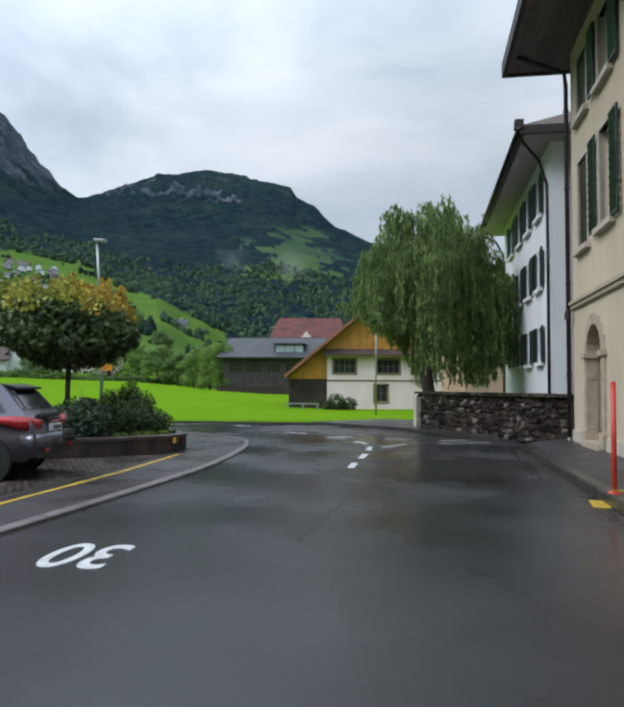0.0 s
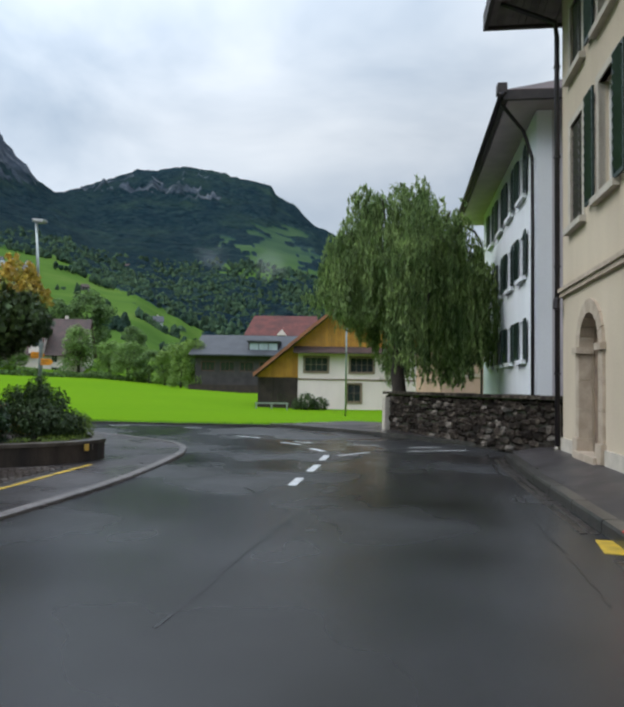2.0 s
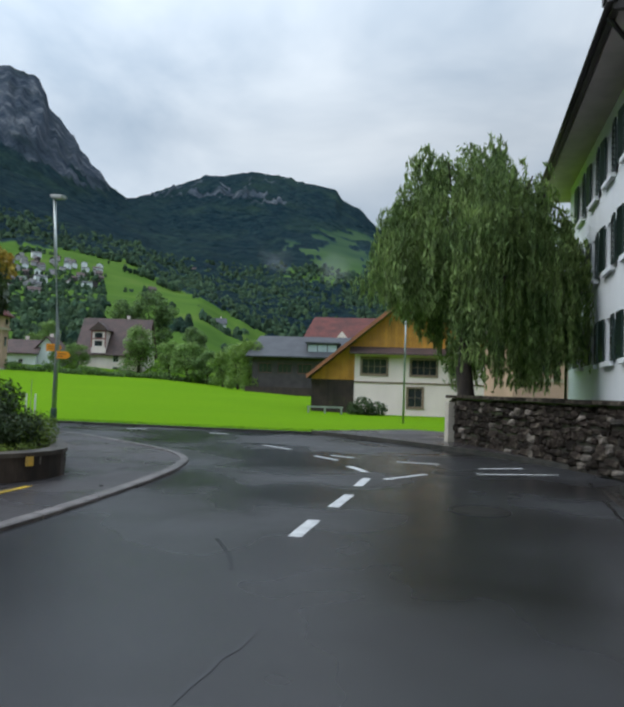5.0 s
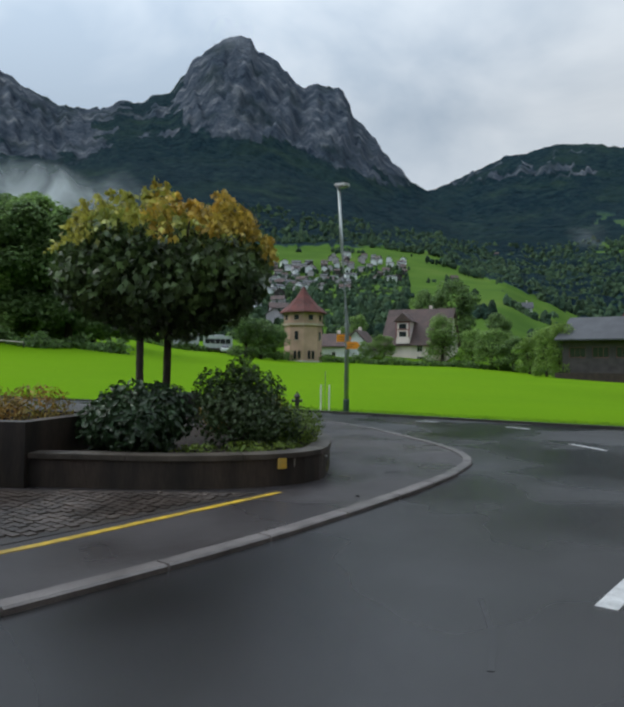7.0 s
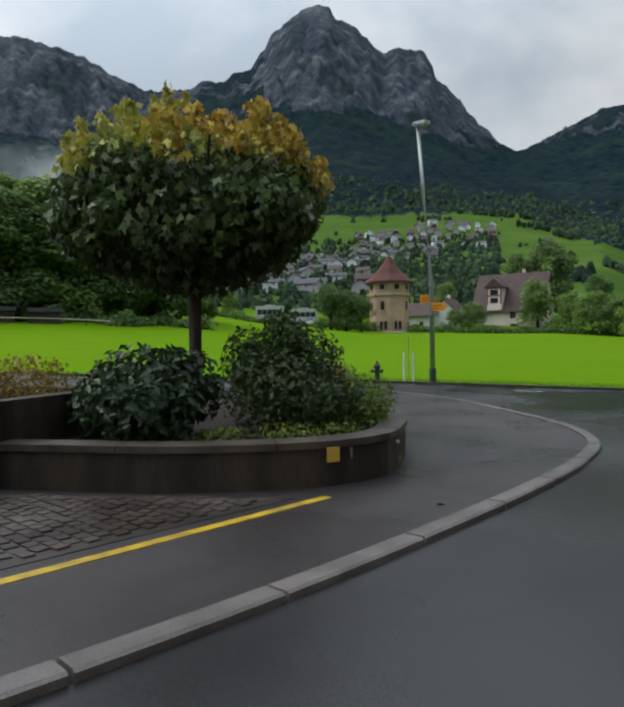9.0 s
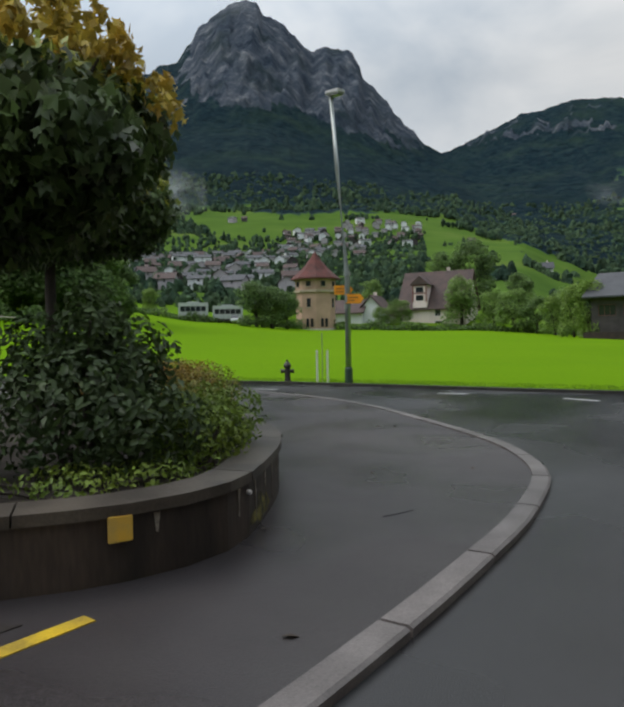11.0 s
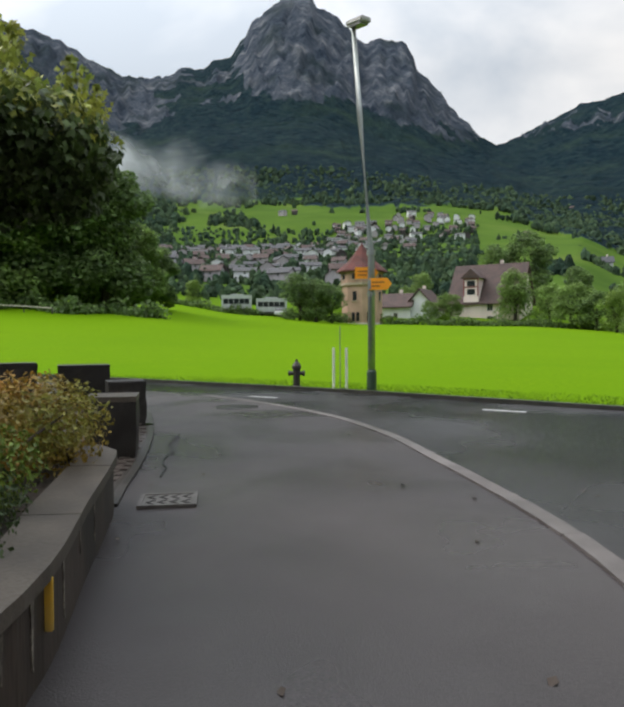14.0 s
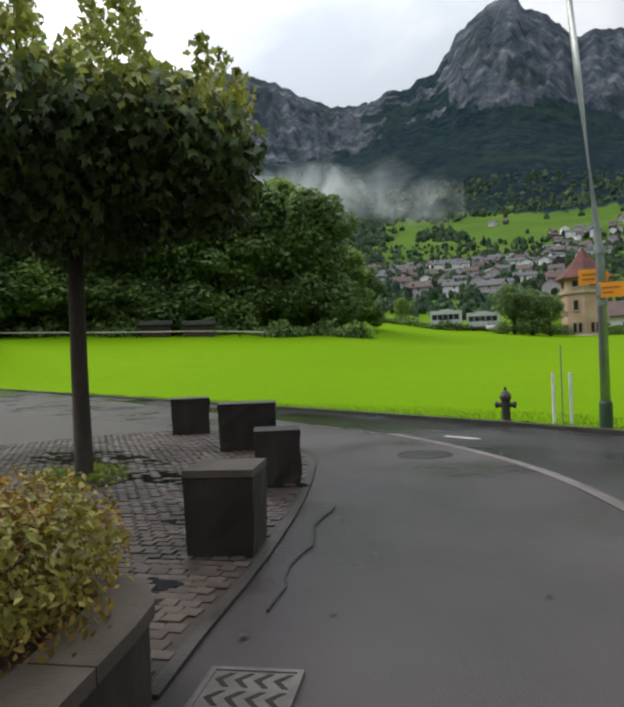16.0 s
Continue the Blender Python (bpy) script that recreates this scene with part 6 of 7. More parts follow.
for k, az, r, w, h, turn in ((1, 36.3, 121, 1.05, 0.80, 10), (1, 37.6, 122, 1.15, 0.88, 80), (1, 35.0, 123, 0.85, 0.72, 190), (0, 25.6, 140, 0.85, 0.58, 20), (0, 27.2, 138, 0.6, 0.45, 50), (0, 20.6, 141, 1.3, 1.05, 70),
                             (1, 19.8, 172, 1.9, 1.75, 0), (1, 22.0, 176, 1.5, 1.4, 60), (0, 18.0, 138, 1.05, 0.80, 130), (0, 16.4, 132, 1.2, 0.85, 170), (1, 14.6, 128, 1.0, 0.7, 200),
                             (2, 11.7, 104, 0.75, 0.80, 40), (2, 10.6, 101, 0.7, 0.85, 120), (2, 13.2, 118, 0.8, 0.68, 260), (0, 29.0, 150, 0.7, 0.6, 20), (0, 28.0, 160, 0.9, 0.8, 240),
                             (0, 12.4, 135, 1.1, 0.9, 30), (1, 16.0, 160, 1.2, 1.0, 100), (0, 33.8, 150, 0.8, 0.7, 20), (0, 9.0, 125, 1.0, 0.9, 10), (2, 46.5, 140, 0.6, 0.5, 77)):
    plant(k, az, r, w, h, turn)
for i, (az, r, w, h) in enumerate(((50.5, 99, 1.5, 1.25), (52.5, 92, 1.9, 1.95), (54.5, 97, 2.0, 2.2), (57.5, 93, 2.1, 2.0), (60.5, 90, 2.0, 1.85), (63.5, 86, 2.0, 1.7), (66.5, 90, 2.1, 1.75), (70, 88, 2.2, 1.7), (73.5, 86, 2.2, 1.65),
                                   (77.5, 84, 2.2, 1.6), (82, 84, 2.2, 1.5), (87, 86, 2.2, 1.5), (93, 88, 2.3, 1.5), (59, 104, 2.2, 2.2), (65, 104, 2.2, 2.1), (71, 104, 2.4, 2.0), (78, 103, 2.4, 1.9), (49.2, 106, 1.2, 1.0))):
    plant(3 + i % 2, az, r, w, h, 37 * i)
for p in PROTO:
    for o in (*p.children_recursive, p):
        bpy.data.objects.remove(o)

# low hedges and shrubs along the far edge of the meadow
rng_h = np.random.default_rng(61)
q, qn = [], []
for az in np.arange(9, 92, 0.16):
    r = 133 + 2 * math.sin(az * 0.7) if az < 48 else 84 + 3 * math.sin(az)
    r = r if az > 14 else 128 - (14 - az) * 4
    x, y = CENTRE[0] - r * math.sin(radians(az)), CENTRE[1] + r * math.cos(radians(az))
    hh = 0.9 + 0.9 * max(0.0, math.sin(az * 2.1) + 0.4 * math.sin(az * 5.3))
    k = 26
    q.append(np.stack([x + rng_h.normal(0, 0.6, k), y + rng_h.normal(0, 0.6, k), ground_height(x, y) + rng_h.random(k) * hh], 1))
    qn.append(rng_h.normal(size=(k, 3)) + (0, 0, 0.5))
tagged(part("meadow_hedge", leaf_mesh("meadow_hedge", np.concatenate(q), np.concatenate(qn), 0.5, LEAF_TREE_DARK, 0.8, rng_h), LEAF_TREE_DARK, None), "dark hedge along the far edge of the meadow", "hedge", kind="stuff")

# ---- woods on the slopes: crowns too many to count ----
CROWN_STUFF = material("slope_wood_crowns", (0.055, 0.090, 0.044), 0.9, (0.022, 0.046, 0.032), 0.08, 0.35, 0.9, 0.5, 1.2, per_island=0.35, spec=0.1, world_space=True)


def crown_stuff(count, seed):
    rng = np.random.default_rng(seed)
    bm = bmesh.new()
    bmesh.ops.create_icosphere(bm, subdivisions=2, radius=1.0)
    base = np.array([v.co[:] for v in bm.verts])
    tri = np.array([[v.index for v in f.verts] for f in bm.faces])
    bm.free()
    bm = bmesh.new()
    bmesh.ops.create_icosphere(bm, subdivisions=1, radius=1.0)
    coarse = np.array([v.co[:] for v in bm.verts])
    coarse_tri = np.array([[v.index for v in f.verts] for f in bm.faces])
    bm.free()
    V, F, made, total = [], [], 0, 0
    while made < count:
        az = rng.uniform(-6, 66)
        r = 150 * (1000 / 150) ** (rng.random() ** 0.8)
        x, y = CENTRE[0] - r * math.sin(radians(az)), CENTRE[1] + r * math.cos(radians(az))
        z = ground_height(x, y)
        el = math.degrees(math.atan2(z - 1.4, r))
        n1 = fractal(x / 70, y / 70, 3, 4.4)
        wood = az < 10.5 + 9 * max(0.0, (el - 4.5) / 4) and az < 21 and el > 2.4
        meadow = 24 < az < 49 and 7.6 < el < 11.0
        belt = n1 > (0.22 if az < 11 or az > 48 else 0.62 if meadow else 0.5) or el > meadow_top(az) - 0.3 or (az > 49 and el > 4)
        village = 24 < az < 50 and 2.0 < el < 8.6
        if not wood and not belt and rng.random() > (0.42 if village else 0.012):
            continue
        s = rng.uniform(0.8, 2.0) * (0.7 + r / 900) * (0.75 if village else 1.0)
        ball, faces = (base, tri) if r < 420 else (coarse, coarse_tri)
        lump = 1 + 0.32 * np.sin(ball @ rng.normal(0, 2.4, 3) + rng.uniform(0, 6)) + 0.16 * np.sin(ball @ rng.normal(0, 4.5, 3)) + rng.normal(0, 0.13, len(ball))
        tall = rng.uniform(0.9, 2.0)
        V.append(ball * lump[:, None] * (s, s, s * tall) + (x, y, z + s * tall * 0.6))
        F.append(faces + total)
        total += len(ball)
        made += 1
    me = bpy.data.meshes.new("slope_woods")
    me.from_pydata(np.concatenate(V).tolist(), [], np.concatenate(F).tolist())
    me.materials.append(CROWN_STUFF)
    return me


tagged(part("slope_woods", crown_stuff(17000, 71), CROWN_STUFF, None), "mixed dark woods and hedges over the green slopes", "woods", kind="stuff")

# ---- village on the slope ----
VILLAGE = []
for i, (w, d, h, rise, wm, rm) in enumerate(((9, 7.5, 4.6, 2.8, PLASTER_LILAC, TILE_DARK), (11, 8, 5.4, 2.6, PLASTER_LILAC, TILE_GREY), (8, 7, 4.2, 3.0, TIMBER_GREY, TILE_DARK), (12, 8, 5.8, 2.2, PLASTER_WHITE, TILE_GREY))):
    VILLAGE.append(gable_house("village_house", ("grey house with a brown roof on the slope", "pale grey house with a grey roof on the slope", "wooden house with a brown roof on the slope", "long white house with a grey roof on the slope")[i],
                               0, 0, -60, 0, w, d, h, rise, wm, rm, [(0.8, 1.9, 1.0, 2.3), (w - 2.0, w - 0.9, 1.0, 2.3), (w / 2 - 0.6, w / 2 + 0.6, h - 1.7, h - 0.5)], "village houses", chimney=False))
rng_v = np.random.default_rng(83)
spots = []
tries = 0
while len(spots) < 210 and tries < 9000:
    tries += 1
    k = rng_v.random()
    az, r = (rng_v.uniform(35, 50.5), rng_v.uniform(190, 400)) if k < 0.7 else (rng_v.uniform(29, 36), rng_v.uniform(330, 540)) if k < 0.92 else (rng_v.uniform(24.5, 31.5), rng_v.uniform(440, 620))
    x, y = CENTRE[0] - r * math.sin(radians(az)), CENTRE[1] + r * math.cos(radians(az))
    if all((x - a) ** 2 + (y - b) ** 2 > 9.5 ** 2 for a, b in spots):
        spots.append((x, y))
        ob = copy_thing(VILLAGE[int(rng_v.integers(4))], pose(x, y, ground_height(x, y) + 0.5, 0, 0, az + rng_v.choice([0, 90]) + rng_v.normal(0, 12)))
        s = rng_v.uniform(0.38, 0.64)
        ob.scale = (s, s, s * 0.95)
for az, r in ((40.2, 640), (39.2, 650), (20.3, 480), (17.0, 900), (4.2, 620)):
    x, y = CENTRE[0] - r * math.sin(radians(az)), CENTRE[1] + r * math.cos(radians(az))
    copy_thing(VILLAGE[int(rng_v.integers(4))], pose(x, y, ground_height(x, y) + 0.6, 0, 0, az + rng_v.normal(0, 20))).scale = (0.62, 0.62, 0.62)
for p in VILLAGE:
    for o in (*p.children_recursive, p):
        bpy.data.objects.remove(o)

# ---- drifting mist on the slopes ----


def mist_material(seed, density, wide):
    m = bpy.data.materials.new("mist")
    m.use_nodes = True
    n, l = m.node_tree.nodes, m.node_tree.links
    n.remove(n["Principled BSDF"])
    co = n.new("ShaderNodeTexCoord")
    mp = n.new("ShaderNodeMapping")
    mp.inputs["Location"].default_value = (seed, 0, 0)
    mp.inputs["Scale"].default_value = (wide, 1, 1)
    l.new(co.outputs["UV"], mp.inputs["Vector"])
    t = n.new("ShaderNodeTexNoise")
    t.inputs["Scale"].default_value, t.inputs["Detail"].default_value, t.inputs["Distortion"].default_value = 2.6, 6.0, 0.6
    l.new(mp.outputs["Vector"], t.inputs["Vector"])
    sep = n.new("ShaderNodeSeparateXYZ")
    l.new(co.outputs["UV"], sep.inputs["Vector"])

    def hump(s):
        # 4 s (1 - s)
        a = n.new("ShaderNodeMath")
        a.operation = "SUBTRACT"
        a.inputs[0].default_value = 1.0
        l.new(s, a.inputs[1])
        b = n.new("ShaderNodeMath")
        b.operation = "MULTIPLY"
        l.new(s, b.inputs[0])
        l.new(a.outputs[0], b.inputs[1])
        return b.outputs[0]

    h = n.new("ShaderNodeMath")
    h.operation = "MULTIPLY"
    l.new(hump(sep.outputs["X"]), h.inputs[0])
    l.new(hump(sep.outputs["Y"]), h.inputs[1])
    k = n.new("ShaderNodeMath")
    k.operation = "MULTIPLY_ADD"
    k.inputs[1].default_value, k.inputs[2].default_value = 24.0, -1.7
    l.new(h.outputs[0], k.inputs[0])
    s = n.new("ShaderNodeMath")
    s.operation = "ADD"
    l.new(k.outputs[0], s.inputs[0])
    g = n.new("ShaderNodeMath")
    g.operation = "MULTIPLY"
    g.inputs[1].default_value = 2.3
    l.new(t.outputs["Fac"], g.inputs[0])
    l.new(g.outputs[0], s.inputs[1])
    r = n.new("ShaderNodeMapRange")
    r.interpolation_type = "SMOOTHSTEP"
    r.inputs["From Min"].default_value, r.inputs["From Max"].default_value = 0.05, 1.9
    r.inputs["To Max"].default_value = density
    l.new(s.outputs[0], r.inputs["Value"])
    tr, df = n.new("ShaderNodeBsdfTransparent"), n.new("ShaderNodeBsdfTranslucent")
    df2 = n.new("ShaderNodeBsdfDiffuse")
    df.inputs["Color"].default_value = (0.8, 0.84, 0.88, 1)
    df2.inputs["Color"].default_value = (0.8, 0.84, 0.88, 1)
    ad = n.new("ShaderNodeMixShader")
    l.new(df.outputs[0], ad.inputs[1])
    l.new(df2.outputs[0], ad.inputs[2])
    mx = n.new("ShaderNodeMixShader")
    l.new(r.outputs["Result"], mx.inputs["Fac"])
    l.new(tr.outputs[0], mx.inputs[1])
    l.new(ad.outputs[0], mx.inputs[2])
    l.new(mx.outputs[0], n["Material Output"].inputs["Surface"])
    return m


def mist(az0, az1, el0, el1, r, seed, density):
    """A bank of cloud that leans back along the slope."""
    rng = np.random.default_rng(seed)
    nx, ny = 24, 10
    me = bpy.data.meshes.new("mist_bank")
    vs, fs, uv = [], [], []
    for j in range(ny + 1):
        for i in range(nx + 1):
            u, v = i / nx, j / ny
            a = az0 + (az1 - az0) * u
            rr = r * (1 + 0.25 * v) + 12 * math.sin(7 * u + 5 * v)
            e = el0 + (el1 - el0) * v
            vs.append((CENTRE[0] - rr * math.sin(radians(a)), CENTRE[1] + rr * math.cos(radians(a)), 1.4 + rr * math.tan(radians(e))))
            uv.append((u, v))
    for j in range(ny):
        for i in range(nx):
            fs.append((j * (nx + 1) + i, j * (nx + 1) + i + 1, (j + 1) * (nx + 1) + i + 1, (j + 1) * (nx + 1) + i))
    me.from_pydata(vs, [], fs)
    lay = me.uv_layers.new(name="UVMap")
    for lp in me.loops:
        lay.data[lp.index].uv = uv[lp.vertex_index]
    mat = mist_material(seed, density, abs(az1 - az0) / (el1 - el0))
    me.materials.append(mat)
    ob = part("mist_bank", me, mat, None)
    ob.visible_shadow = False
    return tagged(ob, "thin white mist drifting over the wooded slope", "mist", kind="stuff")


mist(70, 43, 8.6, 17.5, 560, 3, 0.95)
mist(53, 40, 9.4, 15.2, 600, 5, 0.5)
mist(12.5, 7.2, 9.2, 12.2, 700, 7, 0.16)
mist(7.4, 2.6, 8.4, 12.4, 700, 9, 0.20)
mist(42.5, 36.5, 24.6, 28.4, 2000, 12, 0.28)
mist(80, 59, 18, 24.5, 1500, 14, 0.45)

# ---- street lamp with direction signs ----
LX, LY = -11.08, 29.45
lamp = thing("street_lamp", "tall galvanised street lamp at the meadow's edge", "street lamp", pose(LX, LY, 0.0))
part("pole", tube(bmesh.new(), [(0, 0, -0.2), (0, 0, 3.0), (-0.15, -0.20, 6.0), (-0.23, -0.32, 7.93)], [0.085, 0.075, 0.06, 0.05], 14), GALV, lamp, smooth=True)
part("base_sleeve", lathe(bmesh.new(), [(0.11, -0.1), (0.11, 0.42), (0.095, 0.46)], 14), GREEN_SLEEVE, lamp, "dark green sleeve")
HEAD = pose(-0.23, -0.32, 8.0, 8, 0, 72)
head = part("lamp_head", box(bmesh.new(), -0.14, 0.14, -0.46, 0.12, -0.05, 0.07, HEAD), LAMP_PALE, lamp, "flat pale grey lamp head", bevel=0.03)
part("diffuser", box(bmesh.new(), -0.10, 0.10, -0.40, 0.02, -0.085, -0.052, HEAD), LAMP_GLASS, head)
part("collar", lathe(bmesh.new(), [(0.1, 3.0), (0.1, 3.12)], 12), GALV, lamp)
part("collar", lathe(bmesh.new(), [(0.09, 2.1), (0.09, 2.2)], 12), GALV, lamp)


def direction_sign(x, z, rz, w, h):
    t = thing("direction_sign", "orange direction sign clamped to the lamp pole", "sign", pose(LX + x, LY, z, 0, 0, rz), "direction signs")
    bm = bmesh.new()
    prism(bm, [(-w / 2, -h / 2), (w / 2 - 0.1, -h / 2), (w / 2, 0), (w / 2 - 0.1, h / 2), (-w / 2, h / 2)], -0.012, 0.012, Matrix.Rotation(math.pi / 2, 4, "X"))
    b = part("board", bm, SIGN_ORANGE, t)
    part("print_bar", boxes((-w / 2 + 0.06, w / 2 - 0.16, -0.016, -0.012, 0.02, 0.055), (-w / 2 + 0.06, w / 2 - 0.26, -0.016, -0.012, -0.06, -0.03)), SIGN_PRINT, b)
    part("clamp", boxes((-0.03 - x, 0.03 - x, -0.02, 0.1, -h / 2 + 0.03, h / 2 - 0.03)), GALV, t)


direction_sign(-0.12, 2.62, 30, 0.52, 0.26)
direction_sign(0.24, 2.36, 24, 0.50, 0.26)

# slim lamp post on the grass before the farmhouse
slim = thing("lamp_post", "slim pale lamp post before the farmhouse", "lamp post", pose(1.4, 39.4, ground_height(1.4, 39.4)))
part("pole", tube(bmesh.new(), [(0, 0, -0.2), (0, 0, 6.6)], [0.055, 0.035], 10), GALV, slim, smooth=True)
part("lantern", lathe(bmesh.new(), [(0.04, 6.55), (0.10, 6.6), (0.12, 6.8), (0.05, 6.9), (0.01, 6.92)], 12), PLASTER_WHITE, slim)
# ---- hydrant and marker posts at the field's edge ----
hyd = thing("fire_hydrant", "dark cast iron hydrant at the meadow's edge", "hydrant", pose(-12.85, 28.98, 0.0))
part("barrel", lathe(bmesh.new(), [(0.13, -0.1), (0.13, 0.04), (0.085, 0.08), (0.08, 0.45), (0.11, 0.47), (0.11, 0.53), (0.07, 0.6), (0.02, 0.64)], 14), HYDRANT, hyd, smooth=False)
for s in (-1, 1):
    part("outlet", lathe(bmesh.new(), [(0.05, 0.05), (0.05, 0.15), (0.065, 0.15), (0.065, 0.19)], 10, pose(0, 0, 0.36, 0, 90 * s, 25)), HYDRANT, hyd)
part("cap_nut", lathe(bmesh.new(), [(0.03, 0.63), (0.03, 0.69)], 6), HYDRANT, hyd)
mark = thing("marker_stakes", "pair of pale stakes and a thin rod in the grass", "marker", pose(-12.05, 29.6, 0.0, 0, 0, 30))
for x in (-0.15, 0.15):
    part("stake", tube(bmesh.new(), [(x, 0, -0.15), (x, 0, 0.95)], [0.035, 0.03], 8), FRAME_WHITE, mark)
part("thin_rod", tube(bmesh.new(), [(0, 0, -0.1), (0, 0, 1.45)], 0.012, 6), GALV, mark)
# ---- red marker post on the walk ----
post = thing("marker_post", "slim red marker post at the kerb", "post", pose(3.55, 9.45, 0.12))
part("shaft", tube(bmesh.new(), [(0, 0, -0.05), (0, 0, 1.5)], [0.036, 0.034], 12), RED_PLASTIC, post, smooth=True)
part("foot", lathe(bmesh.new(), [(0.09, -0.02), (0.09, 0.03), (0.05, 0.06)], 14), RED_PLASTIC, post)
part("cap", lathe(bmesh.new(), [(0.038, 1.5), (0.03, 1.53), (0.01, 1.54)], 12), RED_PLASTIC, post)

# ---- stone blocks on the square ----


def stone_block(x, y, rz, w, d, h, seed, label):
    rng = np.random.default_rng(seed)
    t = thing("stone_block", label, "stone block", pose(x, y, 0.03, 0, 0, rz), "stone blocks")
    bm = bmesh.new()
    box(bm, -w / 2, w / 2, -d / 2, d / 2, -0.02, h - 0.05)
    bmesh.ops.subdivide_edges(bm, edges=bm.edges[:], cuts=3, use_grid_fill=True)
    for v in bm.verts:
        v.co += Vector(rng.normal(0, 0.006, 3))
        v.co.x *= 1 - 0.05 * (1 - v.co.z / h)
        v.co.y *= 1 - 0.05 * (1 - v.co.z / h)
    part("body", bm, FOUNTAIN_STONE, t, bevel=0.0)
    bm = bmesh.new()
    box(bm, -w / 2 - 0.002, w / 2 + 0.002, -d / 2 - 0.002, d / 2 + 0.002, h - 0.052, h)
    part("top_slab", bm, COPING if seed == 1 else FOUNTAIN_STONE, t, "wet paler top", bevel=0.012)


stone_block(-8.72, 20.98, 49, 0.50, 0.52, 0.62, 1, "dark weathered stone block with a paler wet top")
stone_block(-10.72, 22.62, 60, 0.50, 0.5, 0.60, 2, "dark square stone block by the kerb")
stone_block(-13.4, 23.72, 58, 0.86, 0.6, 0.72, 3, "broad dark stone block on the square")
stone_block(-16.3, 24.05, 68, 0.72, 0.6, 0.68, 4, "dark stone block beside the lane")

# ---- drain grate ----
drain = thing("drain_grate", "cast iron drain grate with chevron slots", "drain grate", pose(-6.76, 20.06, 0.034, 0, 0, 46) @ Matrix.Diagonal((0.78, 0.78, 1, 1)))
part("frame", boxes((-0.27, 0.27, -0.24, -0.205, -0.03, 0.012), (-0.27, 0.27, 0.205, 0.24, -0.03, 0.012), (-0.27, -0.235, -0.205, 0.205, -0.03, 0.012), (0.235, 0.27, -0.205, 0.205, -0.03, 0.012)), IRON, drain)
part("plate", boxes((-0.235, 0.235, -0.205, 0.205, -0.05, 0.006)), IRON, drain)
# slots are solid black pieces: the shade inside them is their colour
for i in range(4):
    for yc in (-0.1, 0.1):
        bm = bmesh.new()
        prism(bm, [(-0.045, 0), (0.02, -0.078), (0.055, -0.078), (-0.005, 0), (0.055, 0.078), (0.02, 0.078)], 0.0, 0.008, Matrix.Translation((-0.165 + 0.11 * i, yc, 0)))
        part("chevron_slot", bm, IRON_DARK, drain, "black chevron slot")

# ---- parked car ----
CAR = Matrix.Translation((-5.82, 11.15, 0.034)) @ Matrix.Rotation(radians(187), 4, "Z") @ Matrix.Diagonal((0.98, 0.98, 0.94, 1))
car = thing("parked_car", "grey-violet compact sport utility car parked tail to the road", "car", CAR)


def car_shell(bm, side, widths):
    """A body lofted from a side outline, its half width set by height."""
    def half(z):
        return float(np.interp(z, [w[0] for w in widths], [w[1] for w in widths]))
    L = [bm.verts.new((x, half(z), z)) for x, z in side]
    R = [bm.verts.new((x, -half(z), z)) for x, z in side]
    n = len(side)
    for i in range(n):
        j = (i + 1) % n
        bm.faces.new((L[i], L[j], R[j], R[i]))
    bm.faces.new(L[::-1])
    bm.faces.new(R)
    return bm


lower = [(-0.78, 0.42), (-0.82, 0.62), (-0.80, 0.78), (-0.74, 0.95), (-0.66, 1.08), (0.6, 1.10), (2.1, 1.02), (2.9, 0.95), (3.4, 0.80), (3.52, 0.60), (3.48, 0.34), (3.1, 0.28), (2.64, 0.30), (0.4, 0.30), (-0.4, 0.32)]
bm = car_shell(bmesh.new(), lower, ((0.28, 0.84), (0.5, 0.91), (0.8, 0.92), (1.1, 0.86)))
body = part("body", bm, CAR_PAINT, car, "glossy grey-violet paint", bevel=0.05)
body.data.shade_smooth()
upper = [(-0.64, 1.08), (-0.30, 1.50), (-0.14, 1.62), (0.6, 1.66), (1.3, 1.60), (2.15, 1.08)]
cab = part("cabin", car_shell(bmesh.new(), upper, ((1.05, 0.84), (1.5, 0.68), (1.66, 0.60))), CAR_PAINT, car, bevel=0.04)
part("rear_window", prism(bmesh.new(), [(-0.62, -0.10), (0.62, -0.10), (0.52, 0.34), (-0.52, 0.34)], -0.01, 0.012, Matrix.Translation((-0.49, 0, 1.27)) @ Matrix(((0, 0.62, -0.78, 0), (-1, 0, 0, 0), (0, 0.78, 0.62, 0), (0, 0, 0, 1)))), GLASS, car)
